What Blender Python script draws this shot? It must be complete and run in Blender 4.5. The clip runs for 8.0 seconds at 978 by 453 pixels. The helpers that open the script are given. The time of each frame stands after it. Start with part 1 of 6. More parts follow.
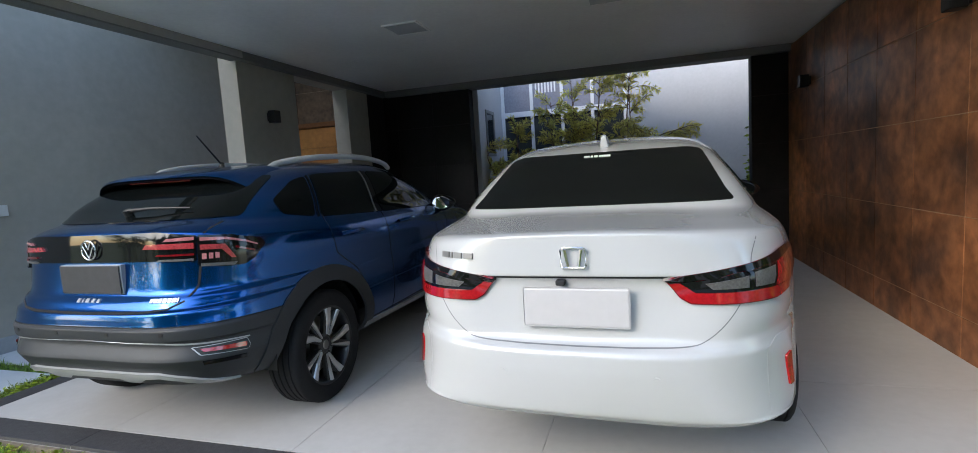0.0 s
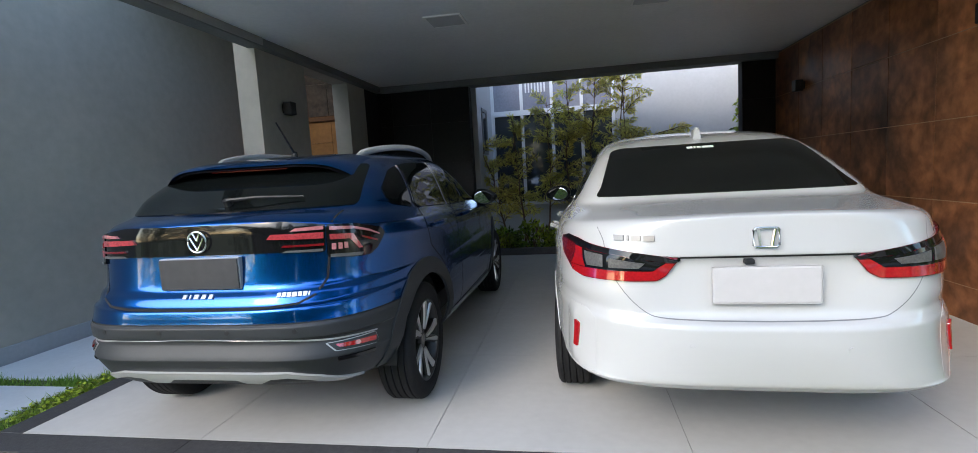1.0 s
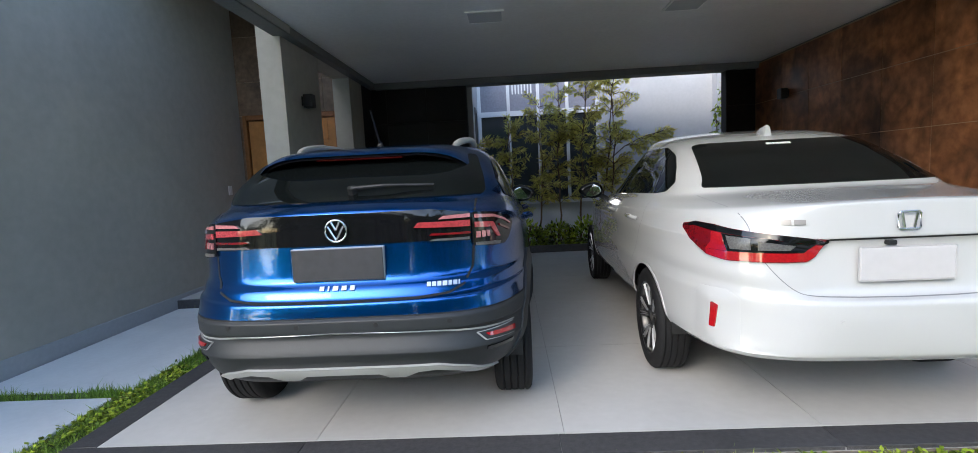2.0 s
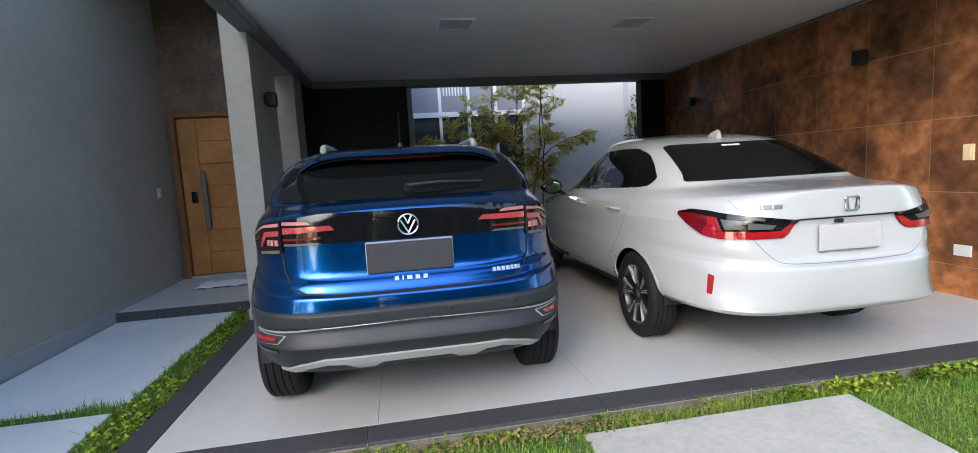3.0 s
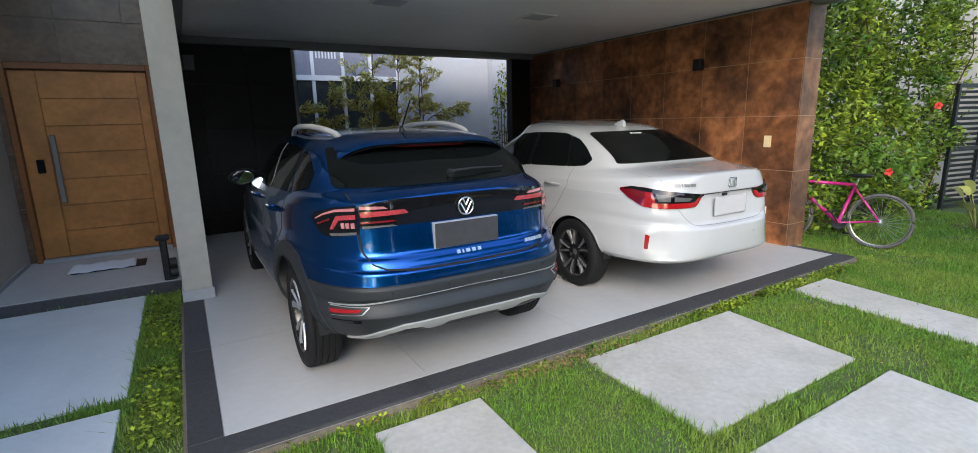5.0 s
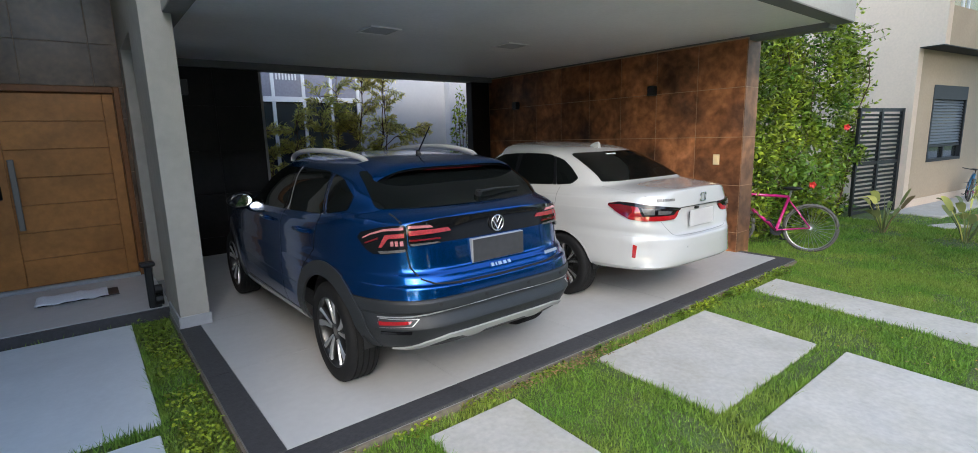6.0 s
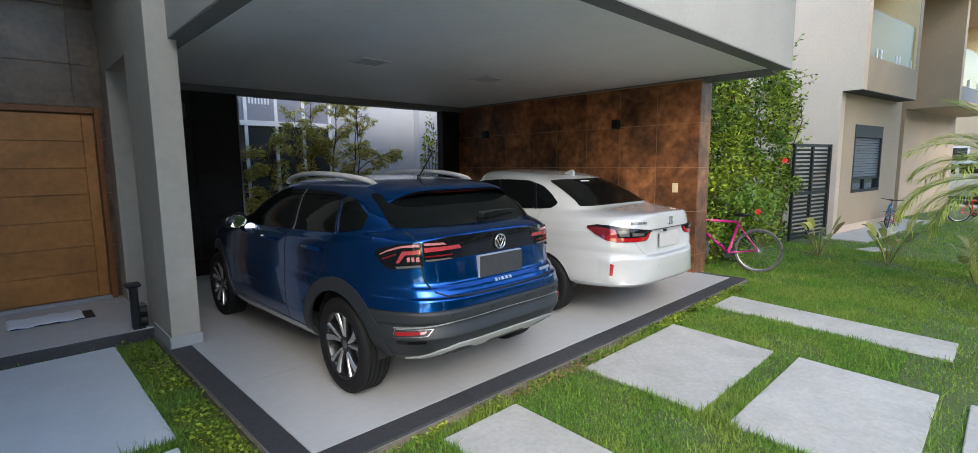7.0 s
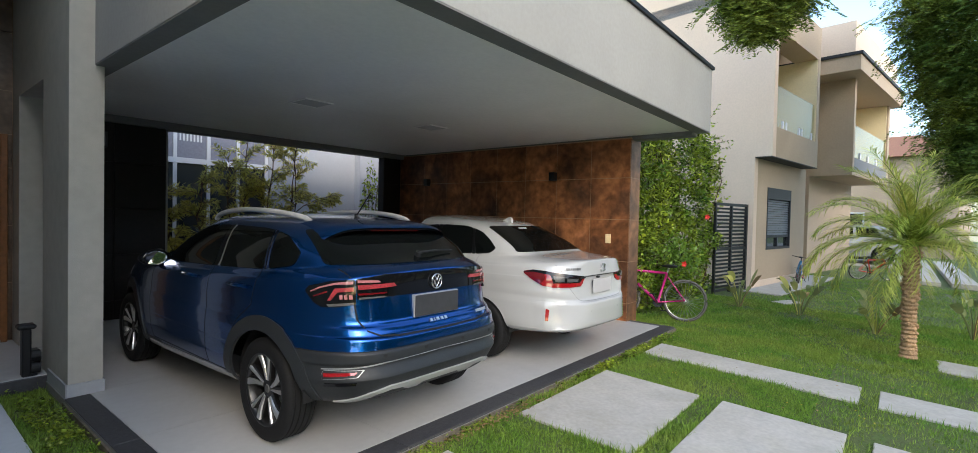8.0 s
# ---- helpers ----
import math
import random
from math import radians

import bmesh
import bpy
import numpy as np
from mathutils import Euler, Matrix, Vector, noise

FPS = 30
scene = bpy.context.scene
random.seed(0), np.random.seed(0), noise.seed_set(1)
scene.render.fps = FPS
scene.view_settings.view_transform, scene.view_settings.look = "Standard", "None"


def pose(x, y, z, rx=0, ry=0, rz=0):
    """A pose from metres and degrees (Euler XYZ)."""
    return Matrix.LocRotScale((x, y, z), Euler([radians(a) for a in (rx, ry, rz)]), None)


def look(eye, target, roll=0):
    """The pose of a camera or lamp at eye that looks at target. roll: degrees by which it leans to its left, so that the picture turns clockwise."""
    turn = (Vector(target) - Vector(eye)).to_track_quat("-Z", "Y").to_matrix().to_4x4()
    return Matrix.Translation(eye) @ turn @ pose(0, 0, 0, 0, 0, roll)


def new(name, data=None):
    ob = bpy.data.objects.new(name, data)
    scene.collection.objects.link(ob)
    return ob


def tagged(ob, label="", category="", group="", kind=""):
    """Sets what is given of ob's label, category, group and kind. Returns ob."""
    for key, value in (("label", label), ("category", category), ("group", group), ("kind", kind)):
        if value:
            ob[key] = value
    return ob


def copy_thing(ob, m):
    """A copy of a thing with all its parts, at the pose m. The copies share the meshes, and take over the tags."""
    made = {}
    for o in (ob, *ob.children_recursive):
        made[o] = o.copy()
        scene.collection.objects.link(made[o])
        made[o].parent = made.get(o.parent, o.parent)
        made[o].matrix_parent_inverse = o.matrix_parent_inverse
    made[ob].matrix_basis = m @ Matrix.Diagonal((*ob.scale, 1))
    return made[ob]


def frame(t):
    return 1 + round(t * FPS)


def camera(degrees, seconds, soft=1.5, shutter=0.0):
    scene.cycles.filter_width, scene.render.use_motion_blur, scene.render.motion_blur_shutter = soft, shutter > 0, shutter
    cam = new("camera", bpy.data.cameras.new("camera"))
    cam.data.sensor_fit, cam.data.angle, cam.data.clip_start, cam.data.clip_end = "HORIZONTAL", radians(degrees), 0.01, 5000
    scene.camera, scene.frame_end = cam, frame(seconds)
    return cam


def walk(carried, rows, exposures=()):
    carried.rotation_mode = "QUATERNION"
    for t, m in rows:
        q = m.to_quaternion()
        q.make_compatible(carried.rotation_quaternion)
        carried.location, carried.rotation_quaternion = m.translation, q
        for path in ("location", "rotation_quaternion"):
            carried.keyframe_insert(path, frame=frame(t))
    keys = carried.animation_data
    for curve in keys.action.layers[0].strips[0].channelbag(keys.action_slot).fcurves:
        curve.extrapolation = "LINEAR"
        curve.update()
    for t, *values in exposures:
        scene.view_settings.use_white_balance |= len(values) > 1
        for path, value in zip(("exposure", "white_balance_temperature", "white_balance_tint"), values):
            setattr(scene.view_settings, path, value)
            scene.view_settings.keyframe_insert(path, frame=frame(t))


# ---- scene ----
cam = camera(88.1, 8.0, soft=0.85)
PATH = [
    (0, (0.073, 0.381, 1.268), (-0.512, 2.283, 1.065), -3.6),
    (0.5, (-0.412, 0.332, 1.257), (-0.862, 2.272, 1.068), -3.5),
    (1, (-0.855, 0.156, 1.251), (-1.197, 2.115, 1.044), -3.4),
    (1.5, (-1.339, 0.076, 1.227), (-1.584, 2.051, 1.027), -3.1),
    (3, (-2.586, -0.208, 1.255), (-2.246, 1.749, 1.029), -3.3),
    (3.5, (-2.924, -0.361, 1.272), (-2.406, 1.556, 1.032), -3.8),
    (4, (-3.293, -0.297, 1.29), (-2.611, 1.56, 0.998), -3.4),
    (4.5, (-3.612, -0.316, 1.355), (-2.766, 1.455, 0.97), -2.2),
    (5, (-3.873, -0.279, 1.484), (-2.87, 1.402, 1.072), -1.4),
    (6.5, (-4.784, -0.166, 1.544), (-3.473, 1.313, 1.237), -1.4),
    (7, (-4.953, -0.19, 1.544), (-3.572, 1.235, 1.294), -0.6),
    (7.5, (-4.981, -0.189, 1.506), (-3.534, 1.182, 1.344), 0.3),
    (8, (-4.963, -0.229, 1.466), (-3.414, 1.034, 1.423), 1.3),
]
LIGHT = [(0.0, 2.25, 6100, 6), (1.5, 2.38, 6100, 6), (4.5, 2.29, 6130, 7), (6.5, 2.14, 6150, 6), (7.5, 2.08, 6250, 6), (8.0, 1.95, 6400, 6)]
walk(cam, [(t, look(eye, target, roll)) for t, eye, target, roll in PATH], LIGHT)

# ---- daylight: late afternoon, the house in open shade ----
world = bpy.data.worlds.new("sky")
scene.world = world
world.use_nodes = True
wn = world.node_tree.nodes
sky = wn.new("ShaderNodeTexSky")
sky.sky_type, sky.sun_disc = "NISHITA", False
SUN_ELEV, SUN_AZ = radians(32), radians(211)
sky.sun_elevation, sky.sun_rotation = SUN_ELEV, SUN_AZ
sky.air_density, sky.dust_density, sky.ozone_density = 1.0, 1.4, 1.0
world.node_tree.links.new(sky.outputs[0], wn["Background"].inputs[0])
wn["Background"].inputs[1].default_value = 0.15
sun = new("sun", bpy.data.lights.new("sun", "SUN"))
sun.data.energy, sun.data.angle, sun.data.color = 0.12, radians(12), (1.0, 0.80, 0.58)
SUN_WAY = Vector((math.sin(SUN_AZ) * math.cos(SUN_ELEV), math.cos(SUN_AZ) * math.cos(SUN_ELEV), math.sin(SUN_ELEV)))
sun.matrix_world = look(SUN_WAY * 40, (0, 0, 0))

# ---- materials ----
def mat(name, color, rough=0.5, metal=0.0, coat=0.0, spec=0.5, vary=0.0, vscale=3.0, tint=None, bump=0.0, bscale=60.0,
        stain=0.0, sscale=0.8, per=0.0, emit=0.0, alpha=1.0, trans=0.0, ior=1.45, flake=0.0, bdist=0.004, rvary=0.0, through_leaf=0.0):
    """A principled surface with variation at two scales, fine relief and a chance shade for each object or island."""
    m = bpy.data.materials.new(name)
    m.use_nodes = True
    nt = m.node_tree
    n, l = nt.nodes, nt.links
    b = n["Principled BSDF"]
    b.inputs["Roughness"].default_value = rough
    b.inputs["Metallic"].default_value = metal
    b.inputs["Coat Weight"].default_value = coat
    b.inputs["Coat Roughness"].default_value = 0.03
    b.inputs["Specular IOR Level"].default_value = spec
    b.inputs["IOR"].default_value = ior
    b.inputs["Transmission Weight"].default_value = trans
    b.inputs["Alpha"].default_value = alpha
    c = (*color, 1)
    b.inputs["Base Color"].default_value = c
    if emit:
        b.inputs["Emission Color"].default_value, b.inputs["Emission Strength"].default_value = c, emit
    tc = n.new("ShaderNodeTexCoord")
    geo = n.new("ShaderNodeNewGeometry")

    def grey(tex_scale, detail, lo, hi, dist=0.0):
        t = n.new("ShaderNodeTexNoise")
        t.inputs["Scale"].default_value, t.inputs["Detail"].default_value = tex_scale, detail
        t.inputs["Distortion"].default_value = dist
        l.new(geo.outputs["Position"], t.inputs["Vector"])
        r = n.new("ShaderNodeMapRange")
        r.inputs["From Min"].default_value, r.inputs["From Max"].default_value = 0.3, 0.7
        r.inputs["To Min"].default_value, r.inputs["To Max"].default_value = lo, hi
        l.new(t.outputs["Fac"], r.inputs["Value"])
        return r.outputs[0]

    def times(sock, fac):
        x = n.new("ShaderNodeMix")
        x.data_type, x.blend_type = "RGBA", "MULTIPLY"
        x.inputs["Factor"].default_value = 1.0
        l.new(sock, x.inputs["A"])
        l.new(fac, x.inputs["B"])
        return x.outputs["Result"]

    rgb = n.new("ShaderNodeRGB")
    rgb.outputs[0].default_value = c
    out = rgb.outputs[0]
    if tint:
        x = n.new("ShaderNodeMix")
        x.data_type = "RGBA"
        l.new(grey(vscale, 6, 0, 1, 0.6), x.inputs["Factor"])
        x.inputs["A"].default_value, x.inputs["B"].default_value = c, (*tint, 1)
        out = x.outputs["Result"]
    if vary:
        out = times(out, grey(vscale * 9, 5, 1 - vary, 1 + vary))
    if stain:
        out = times(out, grey(sscale, 8, 1 - stain, 1 + stain * 0.4, 1.0))
    if per:
        oi = n.new("ShaderNodeObjectInfo")
        add = n.new("ShaderNodeMath")
        l.new(oi.outputs["Random"], add.inputs[0])
        l.new(geo.outputs["Random Per Island"], add.inputs[1])
        fr = n.new("ShaderNodeMath")
        fr.operation = "FRACT"
        l.new(add.outputs[0], fr.inputs[0])
        r = n.new("ShaderNodeMapRange")
        r.inputs["To Min"].default_value, r.inputs["To Max"].default_value = 1 - per, 1 + per
        l.new(fr.outputs[0], r.inputs["Value"])
        out = times(out, r.outputs[0])
    if flake:
        v = n.new("ShaderNodeTexVoronoi")
        v.inputs["Scale"].default_value = 900
        l.new(geo.outputs["Position"], v.inputs["Vector"])
        r = n.new("ShaderNodeMapRange")
        r.inputs["To Min"].default_value, r.inputs["To Max"].default_value = 1 - flake, 1 + flake
        l.new(v.outputs["Color"], r.inputs["Value"])
        out = times(out, r.outputs[0])
    if out != rgb.outputs[0]:
        l.new(out, b.inputs["Base Color"])
    if rvary:
        l.new(grey(vscale * 2, 6, rough - rvary, rough + rvary), b.inputs["Roughness"])
    if bump:
        t = n.new("ShaderNodeTexNoise")
        t.inputs["Scale"].default_value, t.inputs["Detail"].default_value = bscale, 6
        l.new(geo.outputs["Position"], t.inputs["Vector"])
        bp = n.new("ShaderNodeBump")
        bp.inputs["Strength"].default_value, bp.inputs["Distance"].default_value = bump, bdist
        l.new(t.outputs["Fac"], bp.inputs["Height"])
        l.new(bp.outputs[0], b.inputs["Normal"])
    if through_leaf:
        tr = n.new("ShaderNodeBsdfTranslucent")
        l.new(out, tr.inputs["Color"])
        mx = n.new("ShaderNodeMixShader")
        mx.inputs[0].default_value = through_leaf
        l.new(b.outputs[0], mx.inputs[1])
        l.new(tr.outputs[0], mx.inputs[2])
        l.new(mx.outputs[0], n["Material Output"].inputs["Surface"])
    return m


M = dict(
    plaster=mat("grey_plaster", (0.43, 0.405, 0.345), 0.85, vary=0.05, vscale=1.2, stain=0.10, bump=0.25, bscale=160),
    plaster_light=mat("pale_grey_paint", (0.40, 0.41, 0.42), 0.8, vary=0.04, stain=0.08, bump=0.2, bscale=160),
    fascia=mat("fascia_paint", (0.36, 0.345, 0.315), 0.85, vary=0.04, stain=0.10, bump=0.3, bscale=140),
    beam=mat("dark_grey_beam_paint", (0.19, 0.19, 0.18), 0.8, vary=0.05, stain=0.1, bump=0.2, bscale=150),
    ceiling=mat("white_ceiling_paint", (0.90, 0.885, 0.85), 0.50, vary=0.03, stain=0.05),
    tile=mat("rust_brown_porcelain", (0.48, 0.188, 0.073), 0.38, spec=0.22, vary=0.35, vscale=1.15, tint=(0.050, 0.031, 0.024), stain=0.5, sscale=3.6, per=0.28, bump=0.2, bscale=40, rvary=0.08),
    # Brown tile darkened to near black for the rear wall; joints match.
    tile_dark=mat("darkened_brown_tile", (0.012, 0.010, 0.009), 0.4, spec=0.25, vary=0.2, vscale=2.2, tint=(0.014, 0.011, 0.010), stain=0.3, sscale=3.0, per=0.1, bump=0.2, bscale=40),
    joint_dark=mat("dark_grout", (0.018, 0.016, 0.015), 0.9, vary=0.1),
    tile_joint=mat("pale_grout", (0.36, 0.24, 0.15), 0.9, vary=0.1),
    slab=mat("light_grey_porcelain", (0.475, 0.463, 0.445), 0.42, vary=0.03, vscale=2.0, stain=0.08, sscale=0.7, per=0.02, bump=0.05, rvary=0.06),
    slab_joint=mat("grey_grout", (0.25, 0.245, 0.235), 0.9, vary=0.1),
    border=mat("dark_stone_border", (0.056, 0.054, 0.056), 0.6, vary=0.2, vscale=4, stain=0.25, per=0.08, bump=0.4, bscale=90),
    kerb=mat("raw_concrete_edge", (0.17, 0.14, 0.105), 0.9, vary=0.2, stain=0.3, bump=0.6),
    paver=mat("concrete_paver", (0.475, 0.450, 0.405), 0.85, vary=0.08, vscale=3.2, tint=(0.425, 0.395, 0.335), stain=0.12, sscale=2.2, per=0.04, bump=0.18, bscale=120),
    path=mat("smooth_grey_path_slab", (0.66, 0.66, 0.655), 0.55, vary=0.03, vscale=3, stain=0.10, sscale=1.2, bump=0.05),
    street=mat("pale_bounce_street", (0.30, 0.29, 0.275), 0.9, vary=0.15, vscale=4, stain=0.2, bump=0.4),
    soil=mat("lawn_soil", (0.11, 0.125, 0.045), 0.95, vary=0.3, vscale=6, tint=(0.085, 0.14, 0.028), stain=0.3, bump=0.8, bscale=50, bdist=0.02),
    grass=mat("grass_blades", (0.138, 0.285, 0.034), 0.6, per=0.42, tint=(0.28, 0.35, 0.065), vscale=1.6, spec=0.3, through_leaf=0.35),
    wood=mat("honey_wood", (0.43, 0.185, 0.046), 0.45, vary=0.12, vscale=2, stain=0.25, sscale=2.0, per=0.10, bump=0.15, bscale=90),
    wood_frame=mat("reddish_wood_frame", (0.24, 0.092, 0.024), 0.45, vary=0.15, stain=0.2, per=0.06, bump=0.15),
    steel=mat("brushed_steel", (0.45, 0.45, 0.44), 0.35, metal=1.0, bump=0.05, bscale=200),
    dark_steel=mat("dark_satin_steel", (0.22, 0.21, 0.20), 0.45, metal=0.8),
    black=mat("black_plastic", (0.012, 0.012, 0.013), 0.5, vary=0.1, bump=0.1),
    gloss_black=mat("piano_black", (0.005, 0.005, 0.006), 0.05, coat=0.0, spec=0.45),
    blue=mat("metallic_blue_paint", (0.0003, 0.059, 0.240), 0.20, metal=0.90, coat=0.65, flake=0.12),
    white=mat("pearl_white_paint", (0.445, 0.445, 0.44), 0.25, coat=1.0, spec=0.5, flake=0.02),
    clad=mat("dark_grey_cladding", (0.020, 0.0225, 0.026), 0.5, vary=0.06, bump=0.15, bscale=500),
    glass_dark=mat("tinted_glass", (0.004, 0.005, 0.005), 0.03, spec=0.22),
    chrome=mat("chrome", (0.66, 0.66, 0.67), 0.14, metal=1.0),
    silver=mat("silver_trim", (0.55, 0.56, 0.57), 0.28, metal=0.8),
    machined=mat("machined_alloy", (0.62, 0.62, 0.63), 0.30, metal=0.85),
    silver_paint=mat("silver_painted_trim", (0.38, 0.385, 0.39), 0.35, metal=0.3, coat=0.4),
    satin_alu=mat("satin_aluminium", (0.66, 0.66, 0.67), 0.32, metal=0.35),
    rubber=mat("tyre_rubber", (0.010, 0.010, 0.011), 0.75, spec=0.3, vary=0.2, vscale=8, bump=0.2, bscale=150),
    rim_dark=mat("dark_rim_paint", (0.010, 0.010, 0.011), 0.35, coat=0.25),
    red=mat("red_lens", (0.29, 0.006, 0.010), 0.08, coat=1.0, spec=0.6, vary=0.15, vscale=12),
    red_deep=mat("deep_red_lens", (0.12, 0.004, 0.007), 0.06, coat=1.0, vary=0.3, vscale=14),
    # Copy of the brown tile with the porch's shade put into its colour.
    tile_porch_shaded=mat("brown_tile_porch_shaded", (0.20, 0.125, 0.075), 0.3, vary=0.25, vscale=2.2, tint=(0.10, 0.068, 0.048), stain=0.3, sscale=3.0, per=0.1, bump=0.2, bscale=40),
    # Same tile as the side wall, shaded in its colour for the end face.
    tile_end_shaded=mat("brown_end_tile_shaded", (0.31, 0.145, 0.070), 0.38, spec=0.22, vary=0.3, vscale=1.15, tint=(0.075, 0.048, 0.036), stain=0.4, sscale=3.6, per=0.2, bump=0.2, bscale=40),
    dark_red=mat("unlit_brake_lens", (0.045, 0.003, 0.004), 0.2, coat=0.5),
    lamp_pink=mat("pale_red_lens", (0.40, 0.15, 0.155), 0.12, coat=1.0, vary=0.2, vscale=12),
    lamp_rose=mat("rose_lens", (0.30, 0.035, 0.042), 0.10, coat=1.0, vary=0.4, vscale=16),
    clear=mat("clear_lens", (0.085, 0.082, 0.08), 0.28, coat=0.15, vary=0.3, vscale=14),
    plate_white=mat("blank_white_plate", (0.45, 0.435, 0.435), 0.35, vary=0.02),
    plate_grey=mat("blank_grey_plate", (0.050, 0.050, 0.055), 0.36, metal=0.25, vary=0.1),
    gap=mat("panel_gap", (0.006, 0.006, 0.007), 0.8),
    gap_pale=mat("pale_panel_gap", (0.16, 0.16, 0.165), 0.8),
    leaf=mat("hedge_leaf", (0.060, 0.135, 0.016), 0.34, per=0.8, tint=(0.33, 0.38, 0.035), vscale=2.0, spec=0.28, through_leaf=0.22),
    leaf_lime=mat("young_leaf", (0.17, 0.28, 0.03), 0.45, per=0.3, through_leaf=0.4),
    leaf_dry=mat("olive_leaf", (0.58, 0.56, 0.14), 0.5, per=0.4, tint=(0.66, 0.57, 0.16), vscale=1.5, through_leaf=0.45),
    palm=mat("palm_leaf", (0.32, 0.42, 0.075), 0.45, per=0.4, tint=(0.58, 0.52, 0.11), vscale=1.0, through_leaf=0.4),
    bark=mat("brown_bark", (0.14, 0.085, 0.05), 0.9, vary=0.3, vscale=6, stain=0.3, bump=1.0, bscale=40, bdist=0.02),
    palm_bark=mat("palm_bark", (0.42, 0.265, 0.145), 0.9, vary=0.3, vscale=6, stain=0.3, bump=1.0, bscale=40, bdist=0.02),
    leaf_dark=mat("dark_tree_leaf", (0.065, 0.13, 0.025), 0.45, per=0.5, tint=(0.17, 0.20, 0.04), vscale=0.7, through_leaf=0.3),
    flower=mat("red_petal", (0.65, 0.03, 0.02), 0.5, vary=0.1),
    yellow=mat("yellow_petal", (0.60, 0.40, 0.02), 0.6),
    dry=mat("dry_leaf", (0.25, 0.165, 0.07), 0.8, per=0.5),
    pink=mat("magenta_paint", (0.52, 0.022, 0.19), 0.3, coat=0.6),
    tyre_grey=mat("worn_tyre", (0.10, 0.095, 0.085), 0.85, vary=0.2),
    # Pale and beige walls, both warmed in place of low western sunlight.
    nwall=mat("neighbour_pale_warmed", (0.68, 0.54, 0.42), 0.85, vary=0.04, stain=0.08, sscale=0.3, bump=0.2),
    nbeige=mat("neighbour_beige_warmed", (0.45, 0.345, 0.24), 0.85, vary=0.05, stain=0.1, sscale=0.4, bump=0.2),
    # Cream with the balcony's sunlit yellow glow put into the colour.
    ncream=mat("sunlit_cream", (0.76, 0.64, 0.40), 0.85, vary=0.04, stain=0.08),
    ngrey=mat("neighbour_grey_trim", (0.22, 0.215, 0.21), 0.8, vary=0.06),
    slat_grey=mat("grey_shutter_slat", (0.085, 0.090, 0.095), 0.5, spec=0.4, vary=0.1),
    strel=mat("grey_green_leaf", (0.16, 0.21, 0.085), 0.4, per=0.5, tint=(0.30, 0.30, 0.10), vscale=3.0, through_leaf=0.3),
    tree_leaf=mat("feathery_leaf", (0.075, 0.150, 0.026), 0.5, per=0.6, tint=(0.25, 0.29, 0.045), vscale=0.9, through_leaf=0.4),
    shutter=mat("dark_shutter", (0.028, 0.030, 0.033), 0.6, spec=0.25, vary=0.08),
    pane=mat("window_glass", (0.03, 0.035, 0.04), 0.04, spec=0.7),
    clear_glass=mat("balcony_glass", (0.80, 0.84, 0.76), 0.02, trans=1.0, ior=1.08),
    white_frame=mat("white_aluminium", (0.70, 0.70, 0.71), 0.4),
    curtain=mat("grey_blind", (0.22, 0.22, 0.26), 0.8, vary=0.1, vscale=4),
    court=mat("courtyard_wall_paint", (0.47, 0.47, 0.48), 0.85, vary=0.03, stain=0.08, bump=0.2),
    diffuser=mat("ceiling_lamp_diffuser", (0.56, 0.565, 0.56), 0.5),
    ivory=mat("ivory_plastic", (0.85, 0.66, 0.38), 0.4),
    white_plastic=mat("white_plastic", (0.72, 0.72, 0.70), 0.4),
    mat_white=mat("pale_rug", (0.74, 0.75, 0.78), 0.95, vary=0.15, vscale=12, bump=0.6),
    mirror=mat("mirror_glass", (0.55, 0.56, 0.58), 0.02, metal=1.0),
    roof=mat("clay_roof", (0.30, 0.14, 0.08), 0.85, vary=0.2),
)


# ---- building helpers ----
def mesh_of(name, verts, faces, material, smooth=False):
    me = bpy.data.meshes.new(name)
    me.from_pydata([tuple(v) for v in verts], [], [tuple(f) for f in faces])
    me.materials.append(material)
    if smooth:
        me.polygons.foreach_set("use_smooth", [True] * len(me.polygons))
    me.update()
    return me


def thing(name, label, category, at=(0, 0, 0), group="", kind="", turn=0.0):
    ob = new(name)
    ob.matrix_world = pose(*at, 0, 0, turn)
    ob.empty_display_size = 0.1
    return tagged(ob, label, category, group, kind)


def put(name, me, parent=None, label="", m=None):
    ob = new(name, me)
    if parent is not None:
        ob.parent = parent
    if m is not None:
        ob.matrix_basis = m
    if label:
        ob["label"] = label
    return ob


def part(name, bm, material, parent=None, label="", smooth=False, m=None):
    me = bpy.data.meshes.new(name)
    bm.to_mesh(me)
    bm.free()
    me.materials.append(material)
    if smooth:
        me.polygons.foreach_set("use_smooth", [True] * len(me.polygons))
    return put(name, me, parent, label, m)


def box_bm(x0, x1, y0, y1, z0, z1, bevel=0.0, seg=1, bm=None):
    bm = bm or bmesh.new()
    vs = bmesh.ops.create_cube(bm, size=1.0)["verts"]
    for v in vs:
        v.co = ((x0 + x1) / 2 + v.co.x * (x1 - x0), (y0 + y1) / 2 + v.co.y * (y1 - y0), (z0 + z1) / 2 + v.co.z * (z1 - z0))
    if bevel:
        es = list({e for v in vs for e in v.link_edges})
        bmesh.ops.bevel(bm, geom=es, offset=bevel, segments=seg, affect="EDGES", profile=0.5)
    return bm


